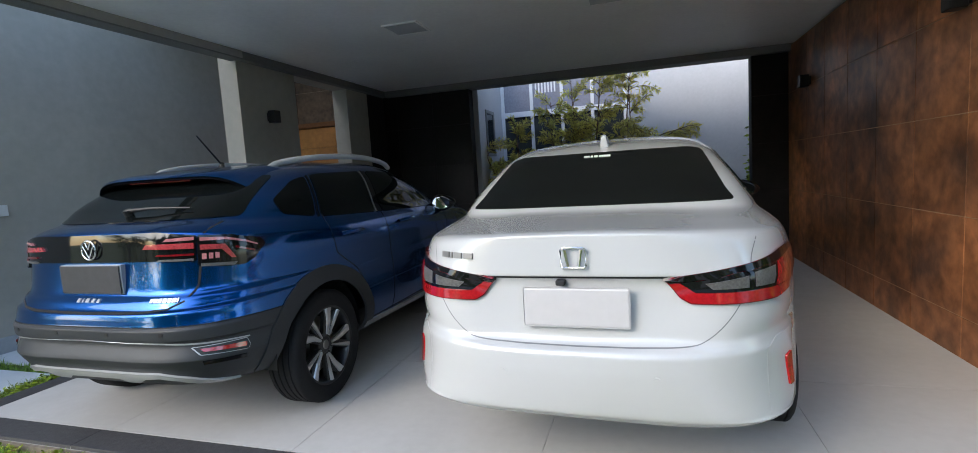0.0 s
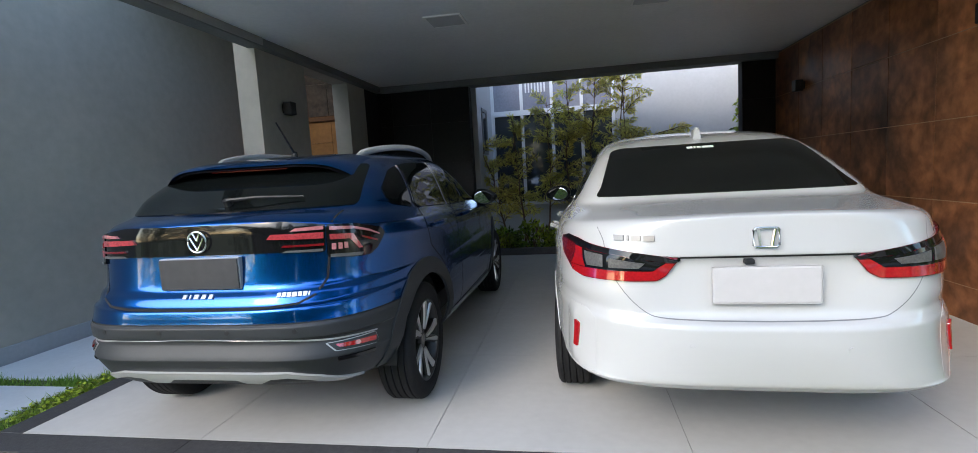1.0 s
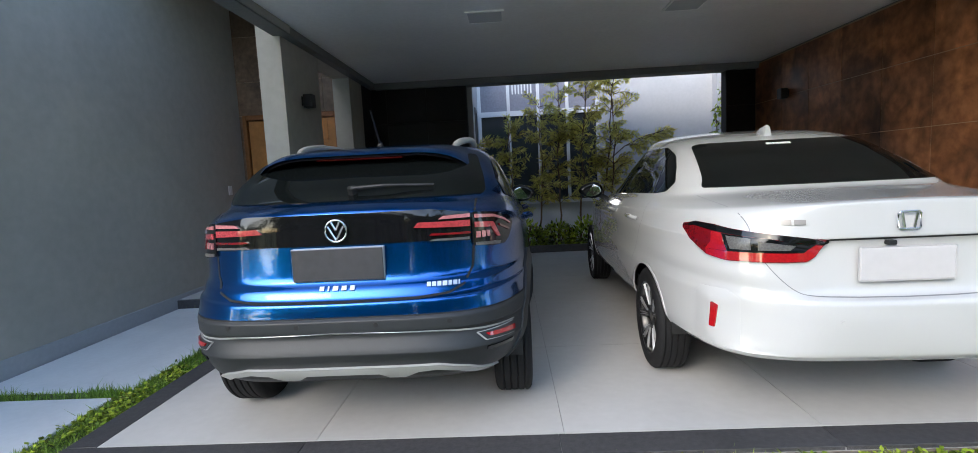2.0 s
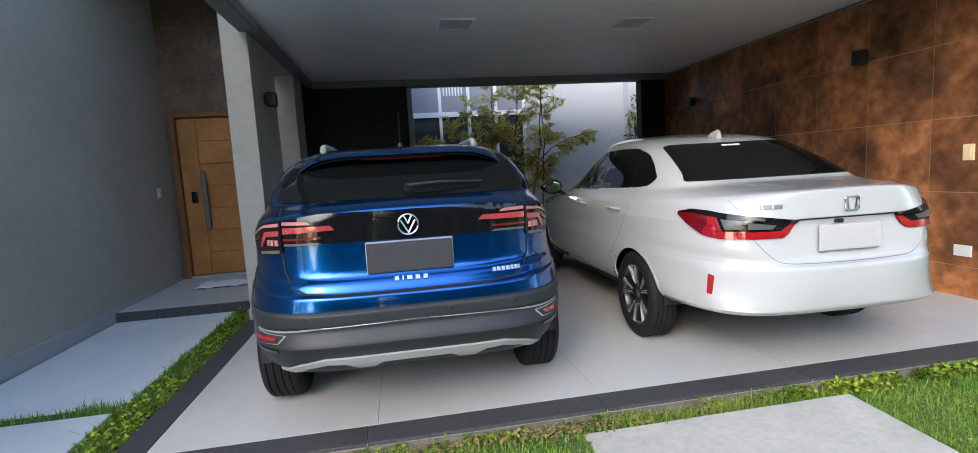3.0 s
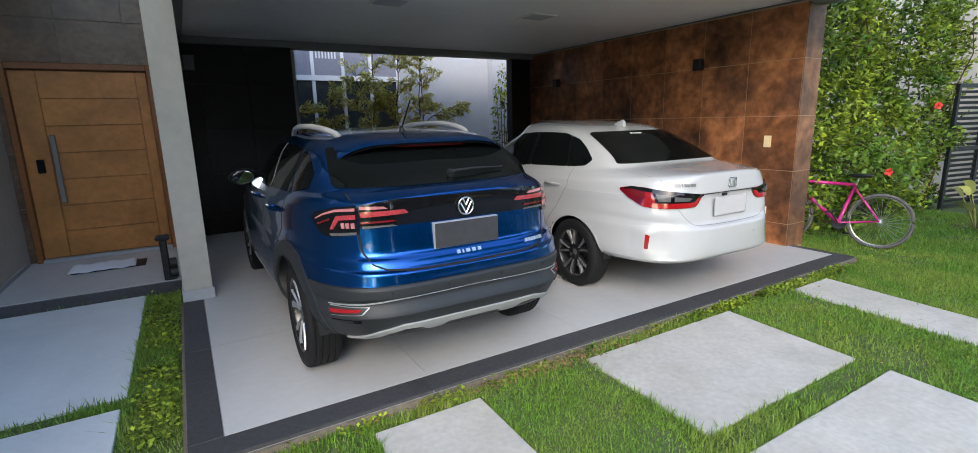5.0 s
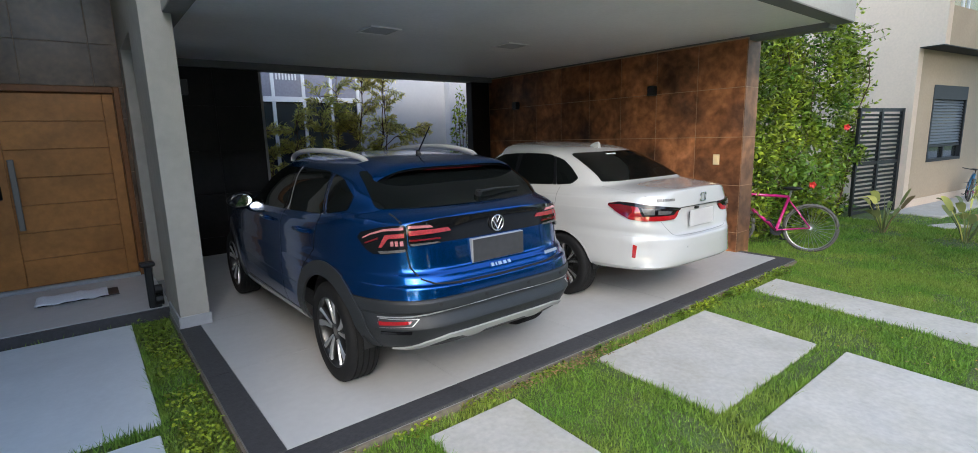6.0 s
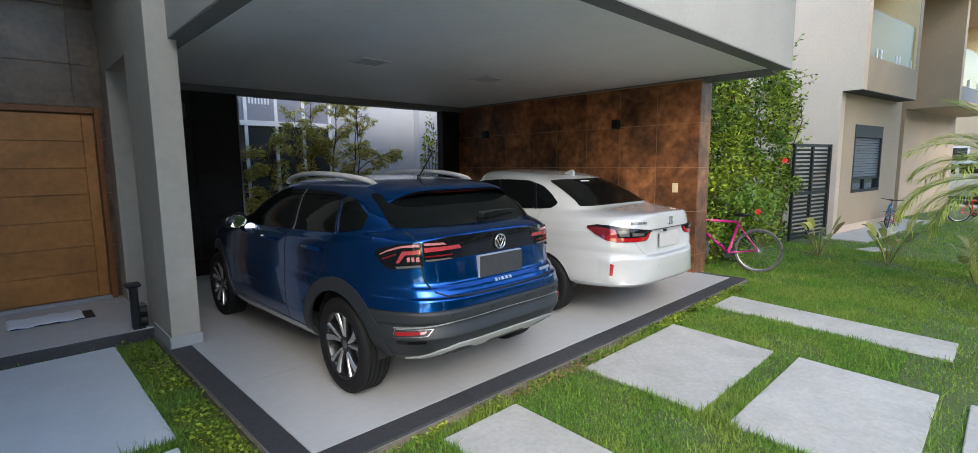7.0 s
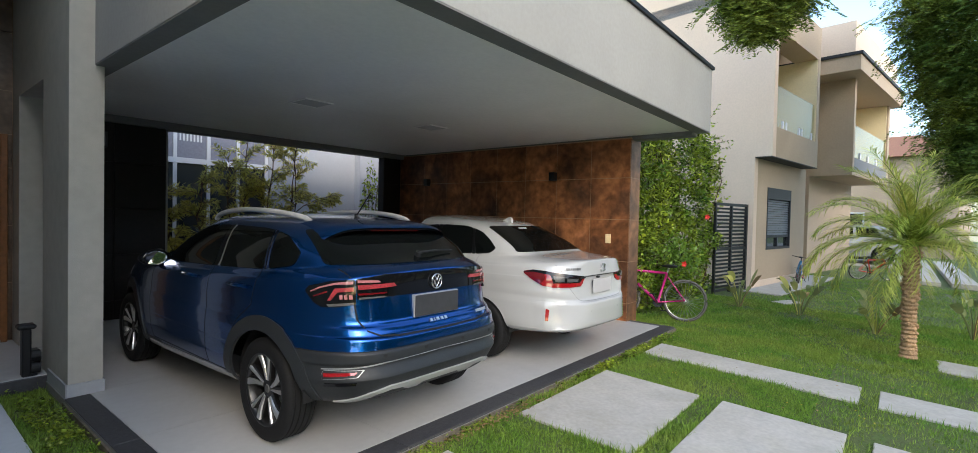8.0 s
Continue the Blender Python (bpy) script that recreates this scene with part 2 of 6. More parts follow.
def boxes_bm(rows, bevel=0.0):
    bm = bmesh.new()
    for r in rows:
        box_bm(*r, bevel=0.0, bm=bm)
    if bevel:
        bmesh.ops.bevel(bm, geom=bm.edges[:], offset=bevel, segments=1, affect="EDGES")
    return bm


def structure(name, bm, material, label, category, smooth=False):
    return tagged(part(name, bm, material, smooth=smooth), label, category, kind="structure")


def tube_data(points, radius, seg=8, taper=1.0, closed=False):
    """Vertices and faces of a round bar along points."""
    pts = [Vector(p) for p in points]
    n = len(pts)
    vs, fs = [], []
    up = Vector((0, 0, 1))
    for i, p in enumerate(pts):
        a = pts[(i - 1) % n] if (i or closed) else p
        b = pts[(i + 1) % n] if (i < n - 1 or closed) else p
        d = (b - a).normalized()
        s = d.cross(up)
        if s.length < 1e-3:
            s = d.cross(Vector((1, 0, 0)))
        s.normalize()
        t = s.cross(d)
        r = radius * (1 + (taper - 1) * i / max(1, n - 1))
        for k in range(seg):
            w = 2 * math.pi * k / seg
            vs.append(p + r * (math.cos(w) * s + math.sin(w) * t))
    for i in range(n if closed else n - 1):
        for k in range(seg):
            j = (i + 1) % n
            fs.append((i * seg + k, i * seg + (k + 1) % seg, j * seg + (k + 1) % seg, j * seg + k))
    if not closed:
        fs.append(tuple(range(seg)))
        fs.append(tuple(reversed(range((n - 1) * seg, n * seg))))
    return vs, fs


def merge(datas):
    vs, fs = [], []
    for v, f in datas:
        o = len(vs)
        vs += list(v)
        fs += [tuple(i + o for i in q) for q in f]
    return vs, fs


def lathe_data(profile, seg=48, axis="x"):
    """A surface of revolution; profile rows are (along the axis, radius)."""
    vs, fs = [], []
    n = len(profile)
    for k in range(seg):
        w = 2 * math.pi * k / seg
        for a, r in profile:
            vs.append(Vector((a, r * math.cos(w), r * math.sin(w))) if axis == "x" else Vector((r * math.cos(w), r * math.sin(w), a)))
    for k in range(seg):
        j = (k + 1) % seg
        for i in range(n - 1):
            fs.append((k * n + i, k * n + i + 1, j * n + i + 1, j * n + i))
    return vs, fs


def spline(xs, ys, x):
    """Monotone-leaning cubic through the knots."""
    xs, ys = np.asarray(xs, float), np.asarray(ys, float)
    h, d = np.diff(xs), np.diff(ys) / np.diff(xs)
    m = np.zeros(len(xs))
    for i in range(1, len(xs) - 1):
        if d[i - 1] * d[i] > 0:
            w1, w2 = 2 * h[i] + h[i - 1], h[i] + 2 * h[i - 1]
            m[i] = (w1 + w2) / (w1 / d[i - 1] + w2 / d[i])
    m[0], m[-1] = d[0], d[-1]
    x = np.asarray(x, float)
    k = np.clip(np.searchsorted(xs, x, side="right") - 1, 0, len(xs) - 2)
    t = (x - xs[k]) / h[k]
    return ((2 * t**3 - 3 * t**2 + 1) * ys[k] + (t**3 - 2 * t**2 + t) * h[k] * m[k]
            + (-2 * t**3 + 3 * t**2) * ys[k + 1] + (t**3 - t**2) * h[k] * m[k + 1])


# ---- ground, slab, walls and roof of the carport ----
def gz(y):
    """Height of the lawn: level at the slab, falling gently towards the street."""
    return -0.05 if y > 2.0 else -0.05 - 0.04 * (2.0 - max(y, -6.0))


xs = [-80, -40, -20, -10, -6, -4, -2, 0, 2, 4, 6, 8, 12, 20, 40, 80]
ys = [-80, -40, -20, -10, -6, -4, -2, 0, 1, 2, 4, 8, 14, 30, 80]
vs = [(x, y, gz(y) - 0.02) for y in ys for x in xs]
fs = [(j * len(xs) + i, j * len(xs) + i + 1, (j + 1) * len(xs) + i + 1, (j + 1) * len(xs) + i) for j in range(len(ys) - 1) for i in range(len(xs) - 1)]
tagged(put("ground", mesh_of("ground", vs, fs, M["soil"])), "green lawn soil with sparse dry patches, falling to the street", "ground", kind="structure")

floor = structure("floor", box_bm(-4.03, 2.00, 2.13, 7.70, -0.12, -0.006), M["slab_joint"], "carport floor of large light grey porcelain tiles", "floor")
kerb = structure("trim_kerb", boxes_bm([(-4.046, 2.016, 2.112, 2.129, -0.14, -0.021), (-4.046, -4.031, 2.129, 4.64, -0.14, -0.021), (2.001, 2.016, 2.129, 2.77, -0.14, -0.021)]), M["kerb"], "narrow sandy concrete edge under the dark border", "kerb")
porch = structure("floor_porch", box_bm(-5.47, -4.0, 5.34, 7.0, -0.12, 0.040, 0.004), M["slab"], "raised light grey tiled entrance step", "floor")
structure("trim_porch_edge", box_bm(-5.47, -4.0, 5.29, 5.338, -0.12, 0.034, 0.004), M["border"], "dark stone edge of the entrance step", "trim")

WALL_X0, WALL_X1 = -5.67, -5.47
structure("wall_west", box_bm(WALL_X0, WALL_X1, 0.4, 7.2, -0.15, 6.2), M["plaster"], "tall smooth dark grey plastered side wall", "wall")
structure("baseboard_west", box_bm(-5.468, -5.452, 0.4, 6.9, -0.14, 0.085, 0.003), M["plaster_light"], "pale grey skirting along the side wall", "baseboard")
door_wall = structure("wall_door", boxes_bm([(-5.47, -4.0, 7.02, 7.2, 2.197, 6.2), (-5.47, -5.397, 7.02, 7.2, 0.04, 2.197), (-4.056, -4.0, 7.02, 7.2, 0.04, 2.197)]), M["tile_joint"], "brown tiled wall above the entrance door", "wall")
# Out of view: added so no light leaks in round the door.
structure("wall_hall", box_bm(-5.67, -4.012, 7.205, 7.36, -0.1, 6.2), M["plaster"], "unseen plain wall added behind the entrance to stop light", "wall")
# Out of view: added to shade the porch walls and door below.
structure("ceiling_porch", box_bm(-5.468, -4.012, 4.9, 7.018, 3.75, 3.95), M["ceiling"], "unseen plain white ceiling added to shade the entrance", "ceiling")
structure("wall_pier", box_bm(-4.01, -3.79, 4.66, 5.55, -0.12, 6.2), M["plaster"], "smooth grey pier between porch and carport", "wall")
structure("wall_return", box_bm(-4.01, -3.79, 6.65, 7.2, 0.0, 6.2), M["plaster"], "smooth grey wall return beside the passage", "wall")
structure("wall_lintel", box_bm(-4.01, -3.79, 5.55, 6.65, 2.56, 6.2), M["plaster"], "grey wall over the side passage", "wall")
structure("baseboard_pier", boxes_bm([(-4.02, -3.78, 4.645, 4.658, 0.004, 0.10), (-3.788, -3.776, 4.66, 5.55, 0.004, 0.10), (-4.024, -4.012, 4.66, 5.28, -0.1, 0.10)]), M["plaster_light"], "pale skirting round the grey pier", "baseboard")
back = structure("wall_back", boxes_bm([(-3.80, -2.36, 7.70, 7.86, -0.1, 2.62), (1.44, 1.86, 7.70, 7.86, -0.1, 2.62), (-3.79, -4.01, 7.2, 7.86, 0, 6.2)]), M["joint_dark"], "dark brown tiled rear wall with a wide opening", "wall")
east = structure("wall_east", box_bm(1.871, 2.20, 2.771, 7.86, -0.12, 2.62), M["tile_joint"], "rust brown tiled side wall with pale joints", "wall")

SOFFIT, CEIL, TOP = 2.585, 2.645, 3.46
FRONT, WEST = 2.63, 2.565
structure("ceiling", box_bm(-3.72, 1.90, 1.95, 7.70, CEIL, CEIL + 0.25), M["ceiling"], "smooth white carport ceiling", "ceiling")
structure("trim_beam", boxes_bm([(-3.85, 2.10, 1.78, 1.95, FRONT, FRONT + 0.06), (-3.85, -3.70, 1.95, 7.70, WEST, WEST + 0.12), (1.90, 2.10, 1.95, 7.86, SOFFIT, SOFFIT + 0.09),
                                 (-3.70, 1.90, 7.60, 7.86, SOFFIT - 0.03, SOFFIT + 0.09)]), M["beam"], "dark grey lowered edge beam round the ceiling", "beam")
structure("fascia", boxes_bm([(-3.853, 2.103, 1.777, 1.94, FRONT + 0.012, TOP), (-3.853, -3.69, 1.94, 4.655, WEST + 0.012, TOP), (1.94, 2.103, 1.94, 7.86, SOFFIT + 0.012, TOP)]), M["fascia"],
          "pale warm grey roof fascia of the carport", "fascia")
structure("trim_coping", boxes_bm([(-3.88, 2.13, 1.75, 1.97, TOP + 0.002, TOP + 0.04), (-3.88, -3.66, 1.97, 4.65, TOP + 0.002, TOP + 0.04), (1.91, 2.13, 1.97, 7.86, TOP + 0.002, TOP + 0.04)]), M["black"],
          "dark metal coping on the roof edge", "coping")
structure("roof_deck", box_bm(-3.74, 1.94, 1.94, 7.86, CEIL + 0.252, CEIL + 0.40), M["fascia"], "flat concrete roof deck over the carport", "roof")

# courtyard behind the opening
structure("wall_court_west", boxes_bm([(-2.60, -2.28, 7.862, 9.3, -0.1, 3.3)]), M["court"], "pale courtyard return wall", "wall")
structure("wall_court_north", boxes_bm([(-2.28, -0.13, 9.24, 9.45, -0.1, 0.66), (-2.28, -0.13, 9.24, 9.45, 3.6, 5.0), (-0.13, 1.84, 9.20, 9.45, -0.1, 3.3), (1.84, 2.6, 9.00, 9.45, -0.1, 3.3)]), M["court"], "pale grey rear courtyard wall", "wall")
structure("wall_court_east", box_bm(2.6, 2.8, 7.2, 9.45, -0.1, 3.3), M["court"], "pale grey courtyard side wall", "wall")
structure("floor_court", box_bm(-2.36, 2.6, 7.72, 9.24, -0.14, -0.03), M["soil"], "dark planting bed behind the carport", "ground")
structure("trim_bed_edge", box_bm(-2.36, 1.42, 7.70, 7.80, -0.1, 0.10, 0.006), M["border"], "dark low edge of the planting bed", "trim")


# ---- cars: a lofted shell, with glass, lamps and trim laid on it as thin parts ----
from mathutils.bvhtree import BVHTree
from mathutils.geometry import delaunay_2d_cdt


class Shell:
    """Half-rings from the rear centre round the flank to the front centre, stacked from the bumper's lower edge to the roof.
    Ring columns: rear z, rear y, side z at the rear, side z ahead, half width, front z, front y, squareness, and the rear y towards the corners."""

    def __init__(self, rings, steps=6, around=56):
        rings = np.array([r if len(r) == 9 else (*r, r[1]) for r in rings], float)
        u = np.arange(len(rings))
        self.u = np.linspace(0, len(rings) - 1, (len(rings) - 1) * steps + 1)
        cols = [spline(u, rings[:, k], self.u) for k in range(9)]
        th = np.linspace(0, math.pi / 2, around)
        self.grid = []
        for zr, yr, za, zb, w, zf, yf, n, ys_ in zip(*cols):
            ym = (yr + yf) / 2
            rear = []
            for a in th:
                x = w * math.sin(a) ** (2 / n)
                k = min(1.0, max(0.0, (x - 0.28) / 0.27))
                y_ = yr + (ys_ - yr) * k * k * (3 - 2 * k)
                rear.append((x, ym - (ym - y_) * max(0.0, math.cos(a)) ** (2 / n)))
            front = [(w * math.cos(a) ** (2 / 3.2) if a < math.pi / 2 - 1e-6 else 0.0, ym + (yf - ym) * math.sin(a) ** (2 / 3.2)) for a in th[1:]]
            row = []
            for x, y in rear:
                k = (x / w) ** 2.2
                row.append((x, y, zr + (za + (zb - za) * (y - yr) / (yf - yr) - zr) * k))
            for x, y in front:
                k = (x / w) ** 2.2
                row.append((x, y, zf + (za + (zb - za) * (y - yr) / (yf - yr) - zf) * k))
            self.grid.append(row)
        self.n = len(self.grid[0])
        self.verts, self.faces, self.tags = [], [], []
        for row in self.grid:
            self.verts += [Vector(p) for p in row] + [Vector((-p[0], p[1], p[2])) for p in row[1:-1]]
        m = 2 * self.n - 2

        def idx(i, j):  # j runs all the way round
            return i * m + (j if j < self.n else self.n + (m - j) - 1)
        for i in range(len(self.grid) - 1):
            for j in range(m):
                k = (j + 1) % m
                self.faces.append((idx(i, j), idx(i, k), idx(i + 1, k), idx(i + 1, j)))
                self.tags.append(self.u[i])
        self.faces.append(tuple(idx(len(self.grid) - 1, j) for j in range(m)))
        self.tags.append(self.u[-1])
        self.bvh = BVHTree.FromPolygons(self.verts, self.faces)

    def drop(self, view, a, b):
        """The point and outward normal behind (a, b): seen from the rear (x, z), a flank (y, z), above (x, y) or wrapped round a rear corner (girth, z)."""
        if view == "wrap":
            s, a = (1 if a >= 0 else -1), abs(a)
            if a <= 0.55:
                at, way = (s * a, -2, b), (0, 1, 0)
            else:
                w = (a - 0.55) / 0.3
                d = Vector((s * math.sin(w), -math.cos(w), 0))
                at, way = Vector((s * 0.55, 0.42, b)) + d * 2, -d
        else:
            at, way = {"rear": ((a, -2, b), (0, 1, 0)), "left": ((-2, a, b), (1, 0, 0)), "right": ((2, a, b), (-1, 0, 0)), "top": ((a, b, 3), (0, 0, -1))}[view]
        p, n, _, _ = self.bvh.ray_cast(Vector(at), Vector(way))
        if p is None:
            p, n, _, _ = self.bvh.find_nearest(Vector(at) + Vector(way) * 1.9)
        return p, n if n.dot(Vector(way)) < 0 else -n

    def panel(self, view, outline, lift=0.004, step=0.03, sink=0.006, push=None):
        """A thin plate with that outline, lying on the shell; push(a, b) moves its points further out."""
        pts = []
        for k, p in enumerate(outline):
            q = outline[(k + 1) % len(outline)]
            n = max(1, int(math.dist(p, q) / step))
            pts += [(p[0] + (q[0] - p[0]) * i / n, p[1] + (q[1] - p[1]) * i / n) for i in range(n)]
        rim = len(pts)
        lo, hi = np.min(pts, axis=0), np.max(pts, axis=0)
        inner = [(a, b) for a in np.arange(lo[0] + step / 2, hi[0], step) for b in np.arange(lo[1] + step / 2, hi[1], step)]
        inner = [p for p in inner if min(math.dist(p, q) for q in pts) > step * 0.45]
        out = delaunay_2d_cdt([Vector(p) for p in pts + inner], [(i, (i + 1) % rim) for i in range(rim)], [], 1, 1e-5)
        v2, faces, origin = out[0], out[2], out[3]
        vs = []
        for p in v2:
            at, n = self.drop(view, p.x, p.y)
            vs.append(at + n * (lift + (push(p.x, p.y) if push else 0)))
        used = {}
        for f in faces:
            for i in range(len(f)):
                e = (f[i], f[(i + 1) % len(f)])
                used[tuple(sorted(e))] = None if tuple(sorted(e)) in used else e
        fs = [tuple(f) for f in faces]
        low = {}
        for e in used.values():
            if e is None:
                continue
            for i in e:
                if i not in low:
                    at, n = self.drop(view, v2[i].x, v2[i].y)
                    low[i] = len(vs)
                    vs.append(at - n * sink)
            fs.append((e[1], e[0], low[e[0]], low[e[1]]))
        used_ = sorted({i for f in fs for i in f})
        back = {i: k for k, i in enumerate(used_)}
        return [vs[i] for i in used_], [tuple(back[i] for i in f) for f in fs]

    def line(self, view, path, width=0.005, lift=0.0012, step=0.02):
        """A narrow strip along path on the shell."""
        pts = []
        for p, q in zip(path, path[1:]):
            n = max(1, int(math.dist(p, q) / step))
            pts += [(p[0] + (q[0] - p[0]) * i / n, p[1] + (q[1] - p[1]) * i / n) for i in range(n)]
        pts.append(path[-1])
        vs, fs = [], []
        for i, p in enumerate(pts):
            a, b = pts[max(0, i - 1)], pts[min(len(pts) - 1, i + 1)]
            d = Vector((b[0] - a[0], b[1] - a[1])).normalized()
            for s in (-1, 1):
                at, n = self.drop(view, p[0] - s * d.y * width / 2, p[1] + s * d.x * width / 2)
                vs.append(at + n * lift)
        for i in range(len(pts) - 1):
            fs.append((2 * i, 2 * i + 1, 2 * i + 3, 2 * i + 2))
        return vs, fs


def rounded(points, r=0.03, n=4):
    """The outline with its corners rounded."""
    out = []
    for i, p in enumerate(points):
        p, a, b = Vector(p), Vector(points[i - 1]), Vector(points[(i + 1) % len(points)])
        k = min(r, (a - p).length * 0.45, (b - p).length * 0.45)
        s, e = p + (a - p).normalized() * k, p + (b - p).normalized() * k
        for j in range(n + 1):
            t = j / n
            out.append(tuple(s * (1 - t) ** 2 + p * 2 * t * (1 - t) + e * t * t))
    return out


def flip(outline):
    return [(-a, b) for a, b in reversed(outline)]


def arched(shell, hubs, radius, hub_z, keep):
    """The shell's faces outside the wheel arches for which keep(tag, centre) holds, with the arch edge drawn to the circle."""
    vs = [v.copy() for v in shell.verts]
    fs = []
    for f, tag in zip(shell.faces, shell.tags):
        c = sum((shell.verts[i] for i in f), Vector()) / len(f)
        if abs(c.x) > 0.45 and any(math.hypot(c.y - y, c.z - hub_z) < radius for y in hubs):
            continue
        if keep(tag, c):
            fs.append(f)
    for v in vs:
        for y in hubs:
            d = math.hypot(v.y - y, v.z - hub_z)
            if abs(v.x) > 0.45 and d < radius + 0.012:
                v.y, v.z = y + (v.y - y) * radius / d, hub_z + (v.z - hub_z) * radius / d
    used = sorted({i for f in fs for i in f})
    back = {i: k for k, i in enumerate(used)}
    return [vs[i] for i in used], [tuple(back[i] for i in f) for f in fs]


def tyre_data(r, rim, w, seg=72):
    h = w / 2
    prof = [(-h * 0.80, rim - 0.012), (-h * 0.92, rim + 0.006), (-h, rim + (r - rim) * 0.45), (-h * 0.95, r - 0.022), (-h * 0.84, r - 0.007)]
    for k in range(5):
        a = -0.72 + 1.44 * k / 4
        if k:
            prof += [(h * (a - 0.20), r - 0.008), (h * (a - 0.16), r)]
        prof += [(h * (a - 0.0), r)] if not k else [(h * a, r)]
        if k < 4:
            prof += [(h * (a + 0.10), r), (h * (a + 0.14), r - 0.008)]
    prof += [(h * 0.84, r - 0.007), (h * 0.95, r - 0.022), (h, rim + (r - rim) * 0.45), (h * 0.92, rim + 0.006), (h * 0.80, rim - 0.012)]
    return lathe_data(prof, seg)


def spoke_data(a0, a1, r0, r1, w0, w1, x0, x1, twist=0.0):
    """One wedge spoke of a wheel, its face at -x."""
    vs = []
    for t in (0, 0.5, 1):
        r, w, x = r0 + (r1 - r0) * t, w0 + (w1 - w0) * t, x0 + (x1 - x0) * t
        a = a0 + (a1 - a0) * t
        d, s = Vector((0, math.cos(a), math.sin(a))), Vector((0, -math.sin(a), math.cos(a)))
        for side, dx in ((-1, 0.0), (-0.75, -0.008), (0.75, -0.008), (1, 0.0), (0.8, 0.03), (-0.8, 0.03)):
            vs.append(d * r + s * (w / 2 * side) + Vector((x + dx, 0, 0)))
    fs = [tuple(i * 6 + q for q in f) for i in (0, 1) for f in [(k, (k + 1) % 6, (k + 1) % 6 + 6, k + 6) for k in range(6)]]
    fs += [tuple(reversed(range(6))), tuple(range(12, 18))]
    return vs, fs


def wheel_set(car, r, rim, w, places, dark, bright, first=0.3):
    """Four wheels; each a rim with five dark and ten bright spokes, tyre, brake disc and hub cap under it."""
    tyre = mesh_of("tyre", *tyre_data(r, rim, w), M["rubber"], True)
    tyre.set_sharp_from_angle(angle=radians(40))
    h = w / 2
    barrel = lathe_data([(-h * 0.84, rim + 0.010), (-h * 0.90, rim + 0.002), (-h * 0.86, rim - 0.010), (-h * 0.74, rim - 0.016), (-h * 0.3, rim - 0.03), (h * 0.8, rim - 0.02)], 56)
    rim_me = mesh_of("rim", *barrel, M["rim_dark"], True)
    hub = mesh_of("hub", *lathe_data([(-h * 0.60, 0.0), (-h * 0.60, 0.045), (-h * 0.50, 0.062), (h * 0.1, 0.07)], 32), M["rim_dark"])
    dark = [mesh_of("dark_spoke", *d, M["rim_dark"]) for d in dark]
    bright = [mesh_of("bright_spoke", *d, M["machined"]) for d in bright]
    disc = mesh_of("brake_disc", *lathe_data([(0.0, 0.03), (0.0, rim * 0.72), (0.02, rim * 0.72), (0.02, 0.03)], 40), M["steel"])
    cap = mesh_of("hub_cap", *lathe_data([(-h * 0.66, 0.0), (-h * 0.66, 0.022), (-h * 0.61, 0.028)], 24), M["dark_steel"])
    for x, y in places:
        turn = pose(x, y, r, 13 * (y > 2) + 24 * (x > 0), 0, 0 if x < 0 else 180)
        wheel = put("wheel", rim_me, car, "dark alloy wheel with machined spokes", turn)
        put("tyre", tyre, wheel, "black rubber tyre")
        for k in range(5):
            m = pose(0, 0, 0, 72 * k + math.degrees(first))
            for d in dark:
                put("dark_spoke", d, wheel, "", m)
            for d in bright:
                put("bright_spoke", d, wheel, "", m)
        put("hub", hub, wheel)
        put("brake_disc", disc, wheel)
        put("hub_cap", cap, wheel)


def arch_liner(car, hubs, radius, hub_z):
    for y in hubs:
        for s in (-1, 1):
            vs, fs = [], []
            for x in (0.55, 0.68, 0.79):
                for k in range(25):
                    a = math.pi * k / 24
                    vs.append((s * x, y + (radius + 0.012) * math.cos(a), hub_z + (radius + 0.012) * math.sin(a)))
            for i in (0, 1):
                fs += [(i * 25 + k, i * 25 + k + 1, i * 25 + k + 26, i * 25 + k + 25) for k in range(24)]
            fs.append(tuple(range(25)))
            put("wheel_arch_liner", mesh_of("wheel_arch_liner", vs, fs, M["black"]), car)


def ring_sector(y, z, r0, r1, a0, a1, n=28):
    pts = [(y + r1 * math.cos(a0 + (a1 - a0) * k / n), z + r1 * math.sin(a0 + (a1 - a0) * k / n)) for k in range(n + 1)]
    return pts + [(y + r0 * math.cos(a1 + (a0 - a1) * k / n), z + r0 * math.sin(a1 + (a0 - a1) * k / n)) for k in range(n + 1)]


def lay(car, shell, name, material, view, outline, parent=None, label="", **kw):
    me = mesh_of(name, *shell.panel(view, outline, **kw), material, True)
    me.set_sharp_from_angle(angle=radians(50))
    return put(name, me, parent or car, label)


def both(car, shell, name, material, view, outline, label="", parents=None, **kw):
    """The same plate on the right and on the left half."""
    out = []
    for k, side in enumerate((1, -1)):
        if view in ("rear", "wrap", "top"):
            o, v = (outline if side > 0 else flip(outline)), view
        else:
            o, v = outline, ("right" if side > 0 else "left")
        out.append(lay(car, shell, name, material, v, o, parents[k] if parents else None, label, **kw))
    return out


def gap(car, shell, view, path, width=0.006, name="shut_line", m="gap", **kw):
    put(name, mesh_of(name, *shell.line(view, path, width, **kw), M[m]), car)


